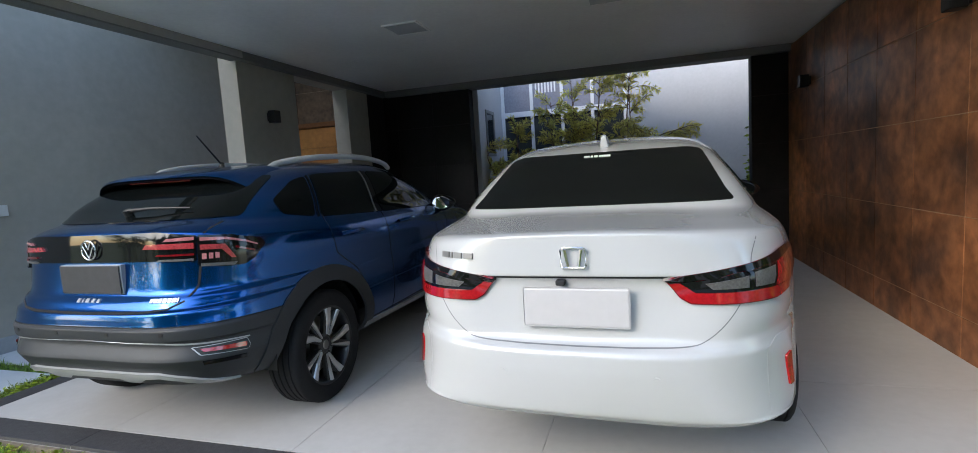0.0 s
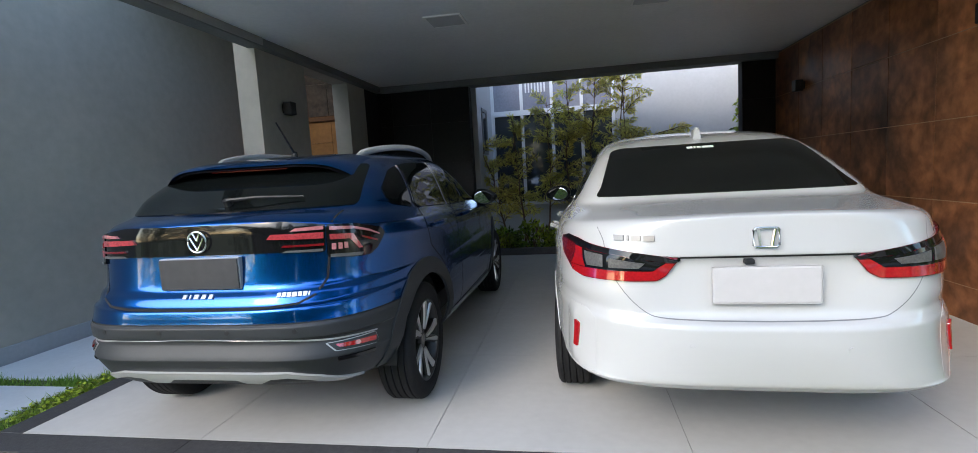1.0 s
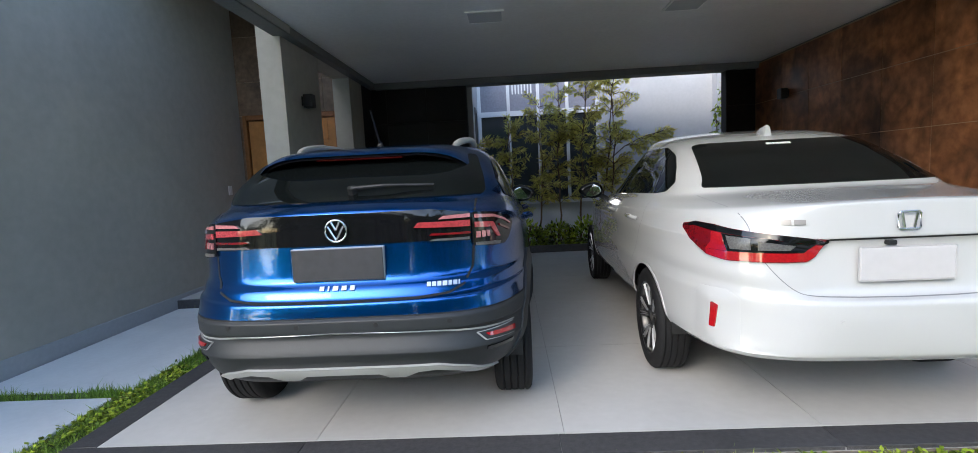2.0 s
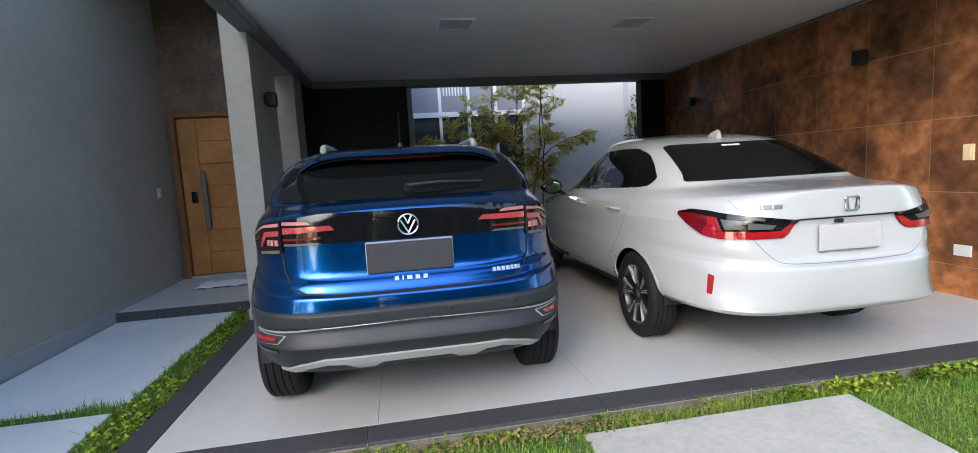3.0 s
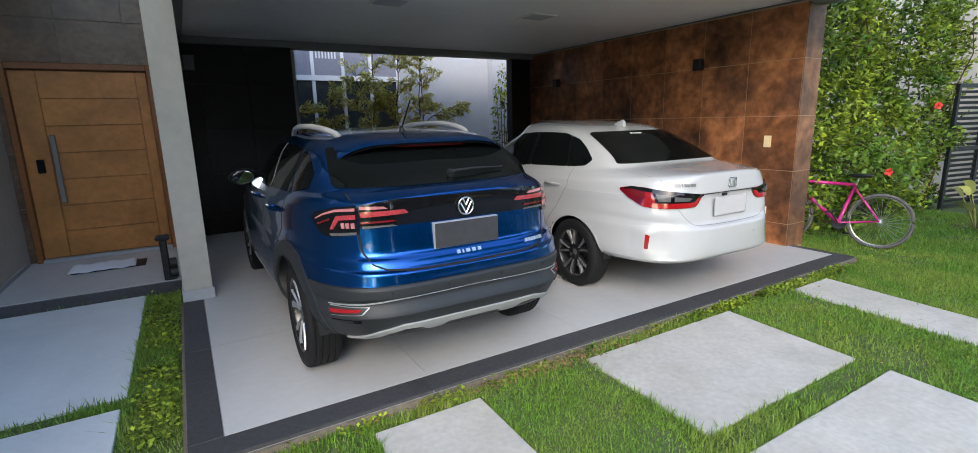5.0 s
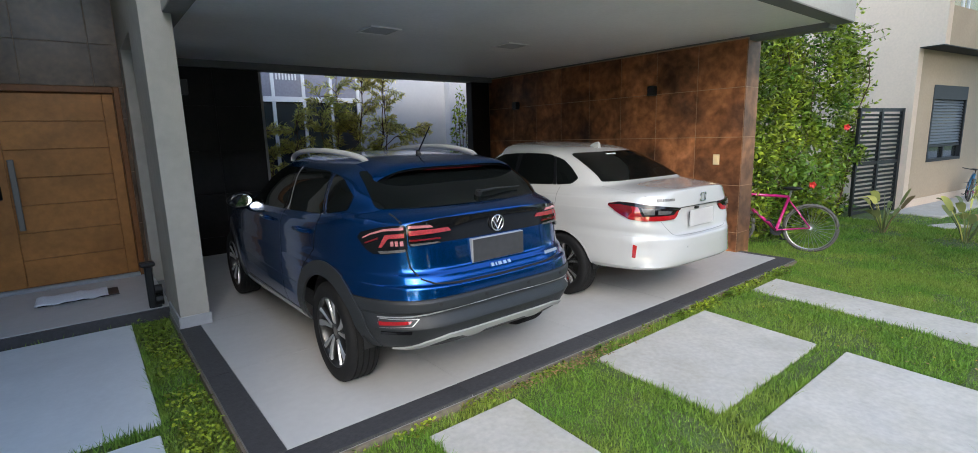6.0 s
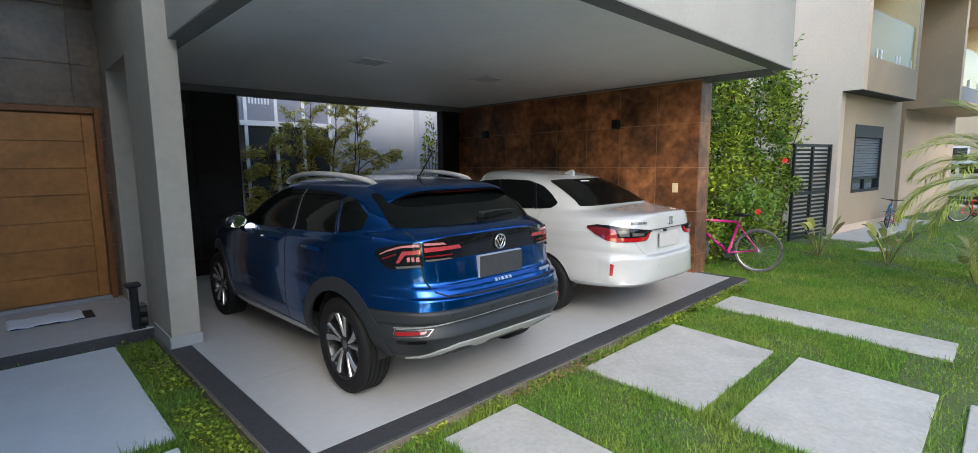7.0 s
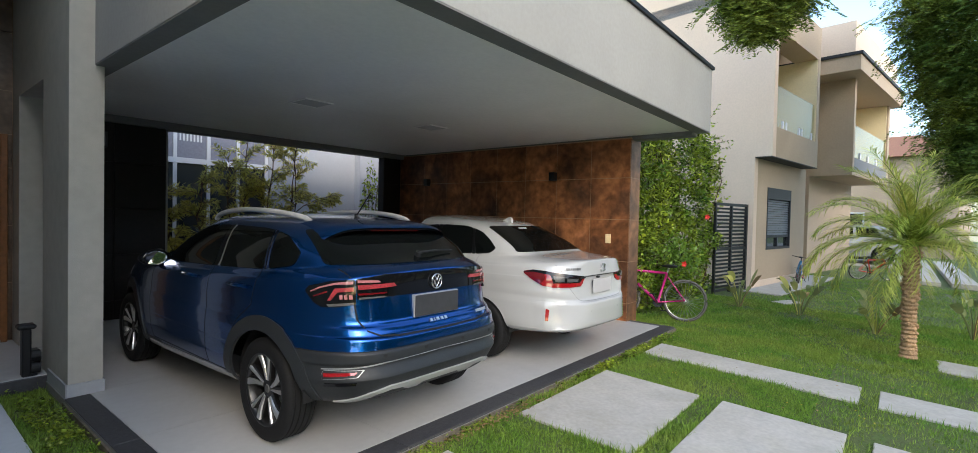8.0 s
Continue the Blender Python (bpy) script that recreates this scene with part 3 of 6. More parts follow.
def bars(car, shell, name, view, a, b, widths, height, material, label, space=0.008):
    """Illegible lettering as plain bars."""
    for w in widths:
        lay(car, shell, name, material, view, [(a, b), (a + w, b), (a + w, b + height), (a, b + height)], label=label, lift=0.008, step=0.02)
        a += w + space


def mirror_set(car, at, body):
    for s in (-1, 1):
        bm = bmesh.new()
        bmesh.ops.create_uvsphere(bm, u_segments=20, v_segments=12, radius=1.0)
        for v in bm.verts:
            v.co.x, v.co.y, v.co.z = v.co.x * 0.115, max(-0.5, v.co.y) * 0.085, v.co.z * 0.075 * (1.0 - 0.25 * s * v.co.x)
        housing = part("mirror_housing", bm, body, car, "door mirror housing", True, pose(s * at[0], at[1], at[2]))
        bm = bmesh.new()
        bmesh.ops.create_uvsphere(bm, u_segments=20, v_segments=10, radius=1.0)
        for v in bm.verts:
            v.co.x, v.co.y, v.co.z = v.co.x * 0.090, v.co.y * 0.0006, v.co.z * 0.056
        part("mirror_glass", bm, M["mirror"], housing, "reflective mirror glass", True, pose(0, -0.045, 0, -6, 0, s * 8))
        put("mirror_arm", mesh_of("mirror_arm", *tube_data([(s * (at[0] - 0.07), at[1] + 0.01, at[2] - 0.04), (s * (at[0] - 0.16), at[1] + 0.04, at[2] - 0.09)], 0.024, 8), M["black"]), car)


def blue_crossover(at, turn):
    car = thing("blue_crossover_car", "metallic blue compact crossover with dark cladding and roof rails, parked", "car", at, turn=turn)
    HUB, HUB_F, R = 0.800, 3.366, 0.328
    rings = [
        (0.345, 0.112, 0.332, 0.215, 0.800, 0.25, 4.14, 4.9),
        (0.388, 0.060, 0.368, 0.27, 0.836, 0.32, 4.22, 4.9),
        (0.436, 0.034, 0.418, 0.38, 0.862, 0.45, 4.27, 4.9),
        (0.486, 0.006, 0.472, 0.44, 0.875, 0.52, 4.27, 4.9),
        (0.497, 0.001, 0.484, 0.46, 0.877, 0.54, 4.27, 4.9),
        (0.510, 0.004, 0.497, 0.48, 0.878, 0.56, 4.27, 4.9),
        (0.566, 0.026, 0.552, 0.55, 0.880, 0.62, 4.26, 4.9),
        (0.582, 0.026, 0.570, 0.57, 0.880, 0.64, 4.26, 4.9),
        (0.592, 0.008, 0.582, 0.58, 0.881, 0.66, 4.26, 4.9),
        (0.640, 0.004, 0.632, 0.63, 0.881, 0.71, 4.26, 4.9),
        (0.655, 0.016, 0.656, 0.66, 0.880, 0.73, 4.25, 4.9),
        (0.690, 0.021, 0.700, 0.71, 0.878, 0.76, 4.23, 4.8),
        (0.713, 0.027, 0.733, 0.74, 0.874, 0.78, 4.22, 4.8),
        (0.726, 0.046, 0.750, 0.76, 0.871, 0.79, 4.21, 4.7),
        (0.765, 0.066, 0.785, 0.79, 0.870, 0.81, 4.20, 4.7),
        (0.800, 0.094, 0.812, 0.82, 0.869, 0.84, 4.18, 4.6),
        (0.880, 0.108, 0.875, 0.87, 0.868, 0.88, 4.12, 4.6),
        (0.970, 0.116, 0.955, 0.93, 0.860, 0.94, 3.95, 4.6),
        (1.085, 0.120, 1.035, 0.985, 0.838, 1.00, 3.60, 4.5),
        (1.102, 0.128, 1.050, 1.000, 0.828, 1.02, 3.48, 4.5),
        (1.125, 0.175, 1.08, 1.02, 0.812, 1.04, 3.35, 4.5),
        (1.150, 0.270, 1.115, 1.05, 0.790, 1.08, 3.18, 4.5),
        (1.255, 0.465, 1.225, 1.20, 0.735, 1.22, 2.85, 6.5),
        (1.345, 0.640, 1.320, 1.31, 0.680, 1.34, 2.52, 6.5),
        (1.395, 0.800, 1.385, 1.38, 0.605, 1.40, 2.30, 5.0),
        (1.430, 1.050, 1.424, 1.424, 0.470, 1.432, 2.15, 3.2),
        (1.450, 1.500, 1.450, 1.450, 0.180, 1.450, 1.80, 2.5),
    ]
    sh = Shell(rings)
    RA = 0.395
    hubs = (HUB, HUB_F)

    def dark(tag, c):
        return tag < 9.9 and (c.y < 0.66 or c.y > 3.55) or c.z < 0.345
    put("body_shell", mesh_of("body_shell", *arched(sh, hubs, RA, R, lambda t, c: not dark(t, c)), M["blue"], True), car, "metallic blue body")
    put("lower_cladding", mesh_of("lower_cladding", *arched(sh, hubs, RA, R, dark), M["clad"], True), car, "dark grey plastic bumper and sill cladding")
    part("underbody", box_bm(-0.60, 0.60, 0.72, 4.05, 0.17, 0.37, 0.03), M["black"], car)
    arch_liner(car, hubs, RA, R)
    for y in hubs:
        trim = [(a, max(b, 0.352 if a < 0.6 else 0.0)) for a, b in ring_sector(y, R, RA - 0.012, RA + 0.080, math.pi * 1.03, -math.pi * 0.03)]
        trim = [p for k, p in enumerate(trim) if math.dist(p, trim[k - 1]) > 0.004]
        both(car, sh, "arch_cladding", M["clad"], "side", trim, "dark plastic wheel arch trim", lift=0.010, step=0.04)
    both(car, sh, "sill_strip", M["silver_paint"], "side", [(1.20, 0.315), (2.80, 0.285), (2.80, 0.318), (1.20, 0.352)], "silver sill strip", lift=0.012)

    # glass
    lay(car, sh, "rear_window", M["glass_dark"], "rear", rounded([(-0.640, 1.140), (0.640, 1.140), (0.635, 1.21), (0.59, 1.345), (-0.59, 1.345), (-0.635, 1.21)], 0.03), label="dark tinted rear window", step=0.04)
    both(car, sh, "front_door_window", M["glass_dark"], "side", rounded([(1.60, 1.055), (2.62, 1.03), (2.50, 1.13), (2.20, 1.29), (2.00, 1.34), (1.66, 1.352)], 0.03), "tinted door window")
    both(car, sh, "rear_door_window", M["glass_dark"], "side", rounded([(0.90, 1.085), (1.50, 1.060), (1.57, 1.352), (1.12, 1.345), (0.98, 1.335)], 0.03), "tinted door window")
    both(car, sh, "quarter_window", M["glass_dark"], "side", rounded([(0.60, 1.205), (0.63, 1.125), (0.85, 1.09), (0.93, 1.330), (0.80, 1.305)], 0.03), "small tinted quarter window")
    both(car, sh, "pillar_trim", M["gloss_black"], "side", [(1.51, 1.06), (1.59, 1.057), (1.65, 1.35), (1.58, 1.35)], lift=0.005)
    both(car, sh, "window_strip", M["gloss_black"], "side", [(0.870, 1.090), (0.882, 1.088), (0.960, 1.333), (0.948, 1.333)], lift=0.006)
    # Steel strip laid on the pillar in place of its silvery reflection.
    both(car, sh, "window_strip", M["dark_steel"], "side", [(1.508, 1.06), (1.520, 1.06), (1.588, 1.352), (1.576, 1.352)], lift=0.006)

    lay(car, sh, "windscreen", M["glass_dark"], "top", rounded([(-0.50, 2.22), (0.50, 2.22), (0.64, 3.10), (-0.64, 3.10)], 0.06), label="dark windscreen", step=0.06)
    both(car, sh, "headlamp", M["clear"], "side", [(3.72, 0.80), (3.98, 0.76), (3.98, 0.83), (3.72, 0.88)], "clear headlamp", lift=0.006)
    # tailgate: light band, lamps
    lay(car, sh, "light_band", M["gloss_black"], "rear", rounded([(-0.575, 0.945), (-0.40, 0.955), (0.40, 0.955), (0.575, 0.945), (0.578, 1.068), (0.40, 1.090), (-0.40, 1.090), (-0.578, 1.068)], 0.012), label="gloss black band between the tail lamps", lift=0.006)
    lamp_out = [(0.590, 0.920), (0.75, 0.905), (0.88, 0.905), (0.955, 0.930), (1.05, 0.995), (1.02, 1.025), (0.80, 1.055), (0.590, 1.066)]
    lamps = both(car, sh, "tail_lamp", M["gloss_black"], "wrap", rounded(lamp_out, 0.014), "dark tail lamp with stepped red elements", lift=0.010, step=0.02)

    def red(name, m, o, lift=0.016):
        both(car, sh, name, m, "wrap", o, parents=lamps, lift=lift, step=0.02)
    # Pale strip along the top, imitating the bright highlight on the lens.
    red("lamp_element", M["lamp_pink"], [(0.44, 1.046), (0.575, 1.046), (0.575, 1.062), (0.46, 1.060)])
    red("lamp_element", M["lamp_rose"], [(0.335, 1.016), (0.575, 1.006), (0.575, 1.034), (0.355, 1.038)])
    red("lamp_line", M["red_deep"], [(0.40, 0.978), (0.575, 0.974), (0.575, 0.984), (0.41, 0.987)])
    red("lamp_element", M["lamp_pink"], [(0.605, 1.040), (0.76, 1.034), (0.76, 1.046), (0.605, 1.056)])
    red("lamp_line", M["lamp_pink"], [(0.76, 1.034), (0.90, 1.012), (0.985, 0.990), (0.985, 0.997), (0.90, 1.022), (0.76, 1.046)])
    red("lamp_element", M["lamp_rose"], [(0.605, 0.998), (0.725, 0.992), (0.785, 0.944), (0.815, 0.944), (0.752, 1.014), (0.605, 1.022)])
    for x in (0.612, 0.648, 0.684):
        red("lamp_cell", M["lamp_pink"], [(x, 0.952), (x + 0.024, 0.951), (x + 0.026, 0.978), (x + 0.002, 0.980)])
    red("lamp_line", M["red_deep"], [(0.82, 0.990), (0.955, 0.962), (0.960, 0.970), (0.82, 1.000)])
    red("lamp_strip", M["clear"], [(0.605, 0.918), (0.80, 0.908), (0.82, 0.922), (0.605, 0.932)])
    red("lamp_strip", M["clear"], [(0.40, 0.954), (0.57, 0.949), (0.57, 0.960), (0.42, 0.962)])
    gate = [(-0.600, 1.12), (-0.590, 0.95), (-0.580, 0.83), (-0.545, 0.765), (-0.48, 0.735), (-0.35, 0.724), (0, 0.718), (0.35, 0.724), (0.48, 0.735), (0.545, 0.765), (0.580, 0.83), (0.590, 0.95), (0.600, 1.12)]
    gap(car, sh, "rear", gate, 0.009, "tailgate_gap")
    gap(car, sh, "wrap", [(x, 0.656) for x in (-1.1, -0.76, -0.5, 0, 0.5, 0.76, 1.1)], 0.006, "bumper_gap")
    # spoiler over the rear window: blue skin, black underside
    def wing(x_max, back, drop_, thick):
        vs, fs = [], []
        K = 30
        for k in range(K + 1):
            t = -1 + 2 * k / K
            q = abs(t) ** 6
            y0 = 0.515 + back + 0.085 * q
            z0 = 1.362 - drop_ - 0.098 * q
            for dy, dz in ((0.0, 0.0), (0.012, 0.014), (0.12, 0.036 + 0.02 * q), (0.34 - 0.05 * q, 0.058 + 0.045 * q), (0.34 - 0.05 * q, 0.058 + 0.045 * q - thick), (0.10, -0.004)):
                vs.append((x_max * t, y0 + dy, z0 + dz))
        for k in range(K):
            fs += [(k * 6 + i, k * 6 + (i + 1) % 6, k * 6 + 6 + (i + 1) % 6, k * 6 + 6 + i) for i in range(6)]
        return vs, fs + [tuple(range(6)), tuple(reversed(range(K * 6, K * 6 + 6)))]
    wing_me = mesh_of("roof_spoiler", *wing(0.575, 0.0, 0.0, 0.06), M["blue"], True)
    wing_me.set_sharp_from_angle(angle=radians(40))
    spoiler = put("roof_spoiler", wing_me, car, "blue roof spoiler")
    put("spoiler_underside", mesh_of("spoiler_underside", *wing(0.560, 0.006, 0.014, 0.05), M["gloss_black"]), spoiler, "gloss black spoiler lip")
    put("brake_light", mesh_of("brake_light", *tube_data([(-0.22, 0.528, 1.343), (0.22, 0.530, 1.341)], 0.0035, 6), M["dark_red"]), spoiler, "thin red high brake light")
    # wiper on the glass
    p0, n0 = sh.drop("rear", 0.02, 1.170)
    p1, n1 = sh.drop("rear", 0.40, 1.180)
    put("wiper", mesh_of("wiper", *merge([tube_data([p0 + n0 * 0.03, p0 * 0.6 + p1 * 0.4 + n0 * 0.034, p1 + n1 * 0.02], 0.011, 8, 0.4), tube_data([p0 - n0 * 0.01, p0 + n0 * 0.035], 0.022, 10)]), M["black"]), car, "black rear wiper")
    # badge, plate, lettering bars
    p, n = sh.drop("rear", 0, 1.020)
    ring = [(0.047 * math.cos(a), p.y - 0.022, 1.020 + 0.047 * math.sin(a)) for a in [2 * math.pi * k / 32 for k in range(32)]]
    badge = put("badge", mesh_of("badge", *tube_data(ring, 0.0048, 8, closed=True), M["chrome"], True), car, "round chrome badge")
    chev = [((-0.034, 0.020), (0.0, -0.040)), ((0.034, 0.020), (0.0, -0.040)), ((-0.018, 0.040), (0.0, 0.004)), ((0.018, 0.040), (0.0, 0.004))]
    put("badge_bars", mesh_of("badge_bars", *merge([tube_data([(a[0], p.y - 0.022, 1.020 + a[1]), (b[0], p.y - 0.022, 1.020 + b[1])], 0.0045, 6) for a, b in chev]), M["chrome"]), badge)
    p, n = sh.drop("rear", 0, 0.87)
    part("number_plate", box_bm(-0.2, 0.2, p.y - 0.026, p.y - 0.020, 0.805, 0.943, 0.002), M["plate_grey"], car, "blank dark grey number plate")
    part("plate_holder", box_bm(-0.204, 0.204, p.y - 0.019, p.y + 0.03, 0.801, 0.947, 0.003), M["silver_paint"], car)
    bars(car, sh, "lettering", "rear", -0.08, 0.763, [0.020, 0.007, 0.024, 0.022, 0.020], 0.015, M["silver"], "silver lettering bars", 0.015)
    bars(car, sh, "lettering", "rear", 0.385, 0.763, [0.017, 0.017, 0.017, 0.02, 0.015, 0.017, 0.006], 0.015, M["silver"], "silver lettering bars", 0.005)
    # bumper: silver line, reflectors, skid plate
    both(car, sh, "bumper_strip", M["silver_paint"], "wrap", [(0.0, 0.587), (0.45, 0.575), (0.62, 0.561), (0.835, 0.552), (0.835, 0.558), (0.62, 0.568), (0.45, 0.582), (0.0, 0.594)], "silver line across the bumper", lift=0.003)
    refl = both(car, sh, "reflector_frame", M["silver_paint"], "wrap", rounded([(0.580, 0.551), (0.618, 0.510), (0.817, 0.496), (0.833, 0.513), (0.817, 0.551)], 0.008), "silver reflector frame", lift=0.005)
    both(car, sh, "reflector_bed", M["clad"], "wrap", [(0.590, 0.548), (0.622, 0.513), (0.815, 0.499), (0.829, 0.513), (0.814, 0.548)], parents=refl, lift=0.008, step=0.015)
    both(car, sh, "reflector", M["red"], "wrap", rounded([(0.630, 0.524), (0.805, 0.512), (0.812, 0.534), (0.616, 0.540)], 0.005), parents=refl, label="red reflector", lift=0.015, step=0.015)
    both(car, sh, "lamp_pocket", M["gloss_black"], "wrap", [(0.624, 0.484), (0.808, 0.474), (0.808, 0.456), (0.624, 0.466)], lift=0.006)
    half = [(0.16, 0.398), (0.20, 0.378), (0.27, 0.378), (0.33, 0.402), (0.41, 0.408), (0.50, 0.390), (0.60, 0.346), (0.665, 0.346), (0.545, 0.404), (0.42, 0.434)]
    skid = half + flip(half)
    lay(car, sh, "skid_plate", M["silver_paint"], "rear", skid, label="silver skid plate", lift=0.012, step=0.025)
    for x in (-0.48, -0.17, 0.17, 0.48):
        p, n = sh.drop("rear", x, 0.625)
        put("parking_sensor", mesh_of("parking_sensor", *tube_data([p - n * 0.005, p + n * 0.003], 0.011, 12), M["black"]), car)
    # doors
    for v in ("left", "right"):
        gap(car, sh, v, [(1.56, 0.36), (1.565, 0.7), (1.57, 1.05), (1.62, 1.36)], 0.006, "door_gap")
        gap(car, sh, v, [(2.68, 0.36), (2.72, 0.7), (2.68, 1.02)], 0.006, "door_gap")
        gap(car, sh, v, [(1.27, 0.36), (1.255, 0.50), (1.10, 0.74), (0.93, 0.86), (0.90, 1.06), (0.99, 1.34)], 0.006, "door_gap")
        gap(car, sh, v, [(1.27, 0.36), (2.68, 0.36)], 0.006, "door_gap")
    for s in (-1, 1):
        for y in (1.10, 1.86):
            p, n = sh.drop("left" if s < 0 else "right", y, 0.965)
            put("door_handle", mesh_of("door_handle", *tube_data([p + n * 0.004 + Vector((0, -0.10, 0)), p + n * 0.036 + Vector((0, -0.08, 0)), p + n * 0.038 + Vector((0, 0.08, 0)), p + n * 0.004 + Vector((0, 0.10, 0))], 0.013, 8), M["blue"], True), car)
    # roof rails, aerial
    for s in (-1, 1):
        rail = [(s * (0.455 + 0.06 * math.sin(math.pi * k / 24)), 0.88 + 1.52 * k / 24, 1.386 + 0.085 * math.sin(math.pi * k / 24) ** 0.5) for k in range(25)]
        vs, fs = tube_data(rail, 0.0205, 10)
        put("roof_rail", mesh_of("roof_rail", vs, fs, M["satin_alu"], True), car, "silver roof rail")
    aer = put("aerial_base", mesh_of("aerial_base", *tube_data([(0, 0.98, 1.40), (0, 1.0, 1.455)], 0.028, 12, 0.4), M["black"], True), car)
    put("aerial", mesh_of("aerial", *tube_data([(0, 0.99, 1.445), (0, 0.82, 1.62)], 0.006, 8, 0.7), M["black"]), aer, "black roof aerial")
    mirror_set(car, (0.885, 2.60, 1.045), M["gloss_black"])
    # wheels: five twin machined spokes
    dark = [spoke_data(-0.08, -0.26, 0.05, 0.219, 0.040, 0.066, -0.052, -0.070), spoke_data(0.14, 0.22, 0.05, 0.219, 0.034, 0.050, -0.052, -0.070)]
    bright = [spoke_data(-0.06, -0.28, 0.058, 0.218, 0.016, 0.050, -0.062, -0.079), spoke_data(0.24, 0.21, 0.058, 0.218, 0.008, 0.030, -0.062, -0.079)]
    wheel_set(car, R, 0.229, 0.205, [(-0.738, HUB), (0.738, HUB), (-0.745, HUB_F), (0.745, HUB_F)], dark, bright)
    return car


blue_crossover((-2.555, 2.08, 0.0), 0.0)


def white_sedan(at, turn):
    car = thing("white_sedan_car", "pearl white compact sedan with red wraparound tail lamps, parked", "car", at, turn=turn)
    HUB, HUB_F, R = 0.990, 3.590, 0.305
    rings = [
        (0.345, 0.190, 0.345, 0.20, 0.725, 0.22, 4.40, 6.2, 0.200),
        (0.350, 0.106, 0.352, 0.23, 0.760, 0.26, 4.44, 6.2, 0.122),
        (0.358, 0.064, 0.368, 0.25, 0.786, 0.28, 4.46, 6.4, 0.076),
        (0.380, 0.036, 0.396, 0.29, 0.816, 0.32, 4.48, 6.2, 0.046),
        (0.392, 0.028, 0.410, 0.31, 0.830, 0.34, 4.48, 5.6, 0.036),
        (0.450, 0.016, 0.466, 0.40, 0.858, 0.42, 4.50, 4.7, 0.020),
        (0.560, 0.004, 0.570, 0.52, 0.870, 0.52, 4.51, 4.3, 0.012),
        (0.608, 0.004, 0.630, 0.60, 0.870, 0.58, 4.50, 4.3, 0.014),
        (0.628, 0.012, 0.655, 0.62, 0.869, 0.60, 4.50, 4.3, 0.020),
        (0.640, 0.040, 0.678, 0.65, 0.866, 0.62, 4.50, 4.35, 0.027),
        (0.655, 0.060, 0.706, 0.68, 0.863, 0.65, 4.49, 4.4, 0.034),
        (0.720, 0.076, 0.758, 0.72, 0.860, 0.68, 4.48, 4.6, 0.043),
        (0.845, 0.088, 0.830, 0.80, 0.860, 0.76, 4.42, 4.5, 0.054),
        (0.880, 0.080, 0.875, 0.85, 0.856, 0.82, 4.30, 4.5, 0.057),
        (0.893, 0.060, 0.892, 0.87, 0.852, 0.84, 4.20, 4.4, 0.060),
        (1.015, 0.062, 0.965, 0.92, 0.832, 0.92, 3.90, 4.2, 0.085),
        (1.036, 0.063, 0.982, 0.936, 0.820, 0.945, 3.72, 4.2, 0.105),
        (1.046, 0.088, 0.997, 0.945, 0.812, 0.96, 3.60, 4.2, 0.135),
        (1.058, 0.300, 1.025, 0.985, 0.785, 1.00, 3.35, 4.4, 0.300),
        (1.078, 0.560, 1.060, 1.01, 0.752, 1.04, 3.20, 5.0, 0.540),
        (1.110, 0.655, 1.105, 1.05, 0.724, 1.08, 3.08, 6.0, 0.645),
        (1.235, 0.900, 1.225, 1.20, 0.652, 1.22, 2.80, 7.0, 0.900),
        (1.350, 1.150, 1.335, 1.335, 0.578, 1.34, 2.50, 6.5, 1.150),
        (1.414, 1.400, 1.404, 1.404, 0.508, 1.412, 2.44, 4.5, 1.400),
        (1.452, 1.750, 1.446, 1.446, 0.370, 1.450, 2.36, 2.8, 1.750),
        (1.466, 2.050, 1.466, 1.466, 0.120, 1.466, 2.22, 2.5, 2.050),
    ]
    sh = Shell(rings)
    RA = 0.338
    hubs = (HUB, HUB_F)
    put("body_shell", mesh_of("body_shell", *arched(sh, hubs, RA, R, lambda t, c: True), M["white"], True), car, "pearl white body")
    part("underbody", box_bm(-0.62, 0.62, 1.35, 4.3, 0.17, 0.345, 0.03), M["black"], car)
    arch_liner(car, hubs, RA, R)
    for y in hubs:
        both(car, sh, "arch_lip", M["white"], "side", ring_sector(y, R, RA - 0.004, RA + 0.012, math.pi * 1.05, -math.pi * 0.05), lift=0.003, step=0.03)

    # glass
    lay(car, sh, "rear_window", M["glass_dark"], "rear", rounded([(-0.605, 1.098), (0.605, 1.098), (0.575, 1.14), (0.505, 1.335), (0.45, 1.350), (-0.45, 1.350), (-0.505, 1.335), (-0.575, 1.14)], 0.02), label="dark tinted rear window", step=0.04)
    bars(car, sh, "window_sticker", "rear", -0.09, 1.322, [0.03, 0.012, 0.02, 0.06], 0.008, M["white_plastic"], "small white window sticker", 0.006)
    both(car, sh, "front_door_window", M["glass_dark"], "side", rounded([(1.86, 1.025), (2.86, 1.005), (2.72, 1.09), (2.40, 1.27), (2.20, 1.33), (1.90, 1.350)], 0.03), "tinted door window")
    both(car, sh, "rear_door_window", M["glass_dark"], "side", rounded([(1.21, 1.055), (1.78, 1.035), (1.83, 1.352), (1.45, 1.345), (1.34, 1.325)], 0.03), "tinted door window")
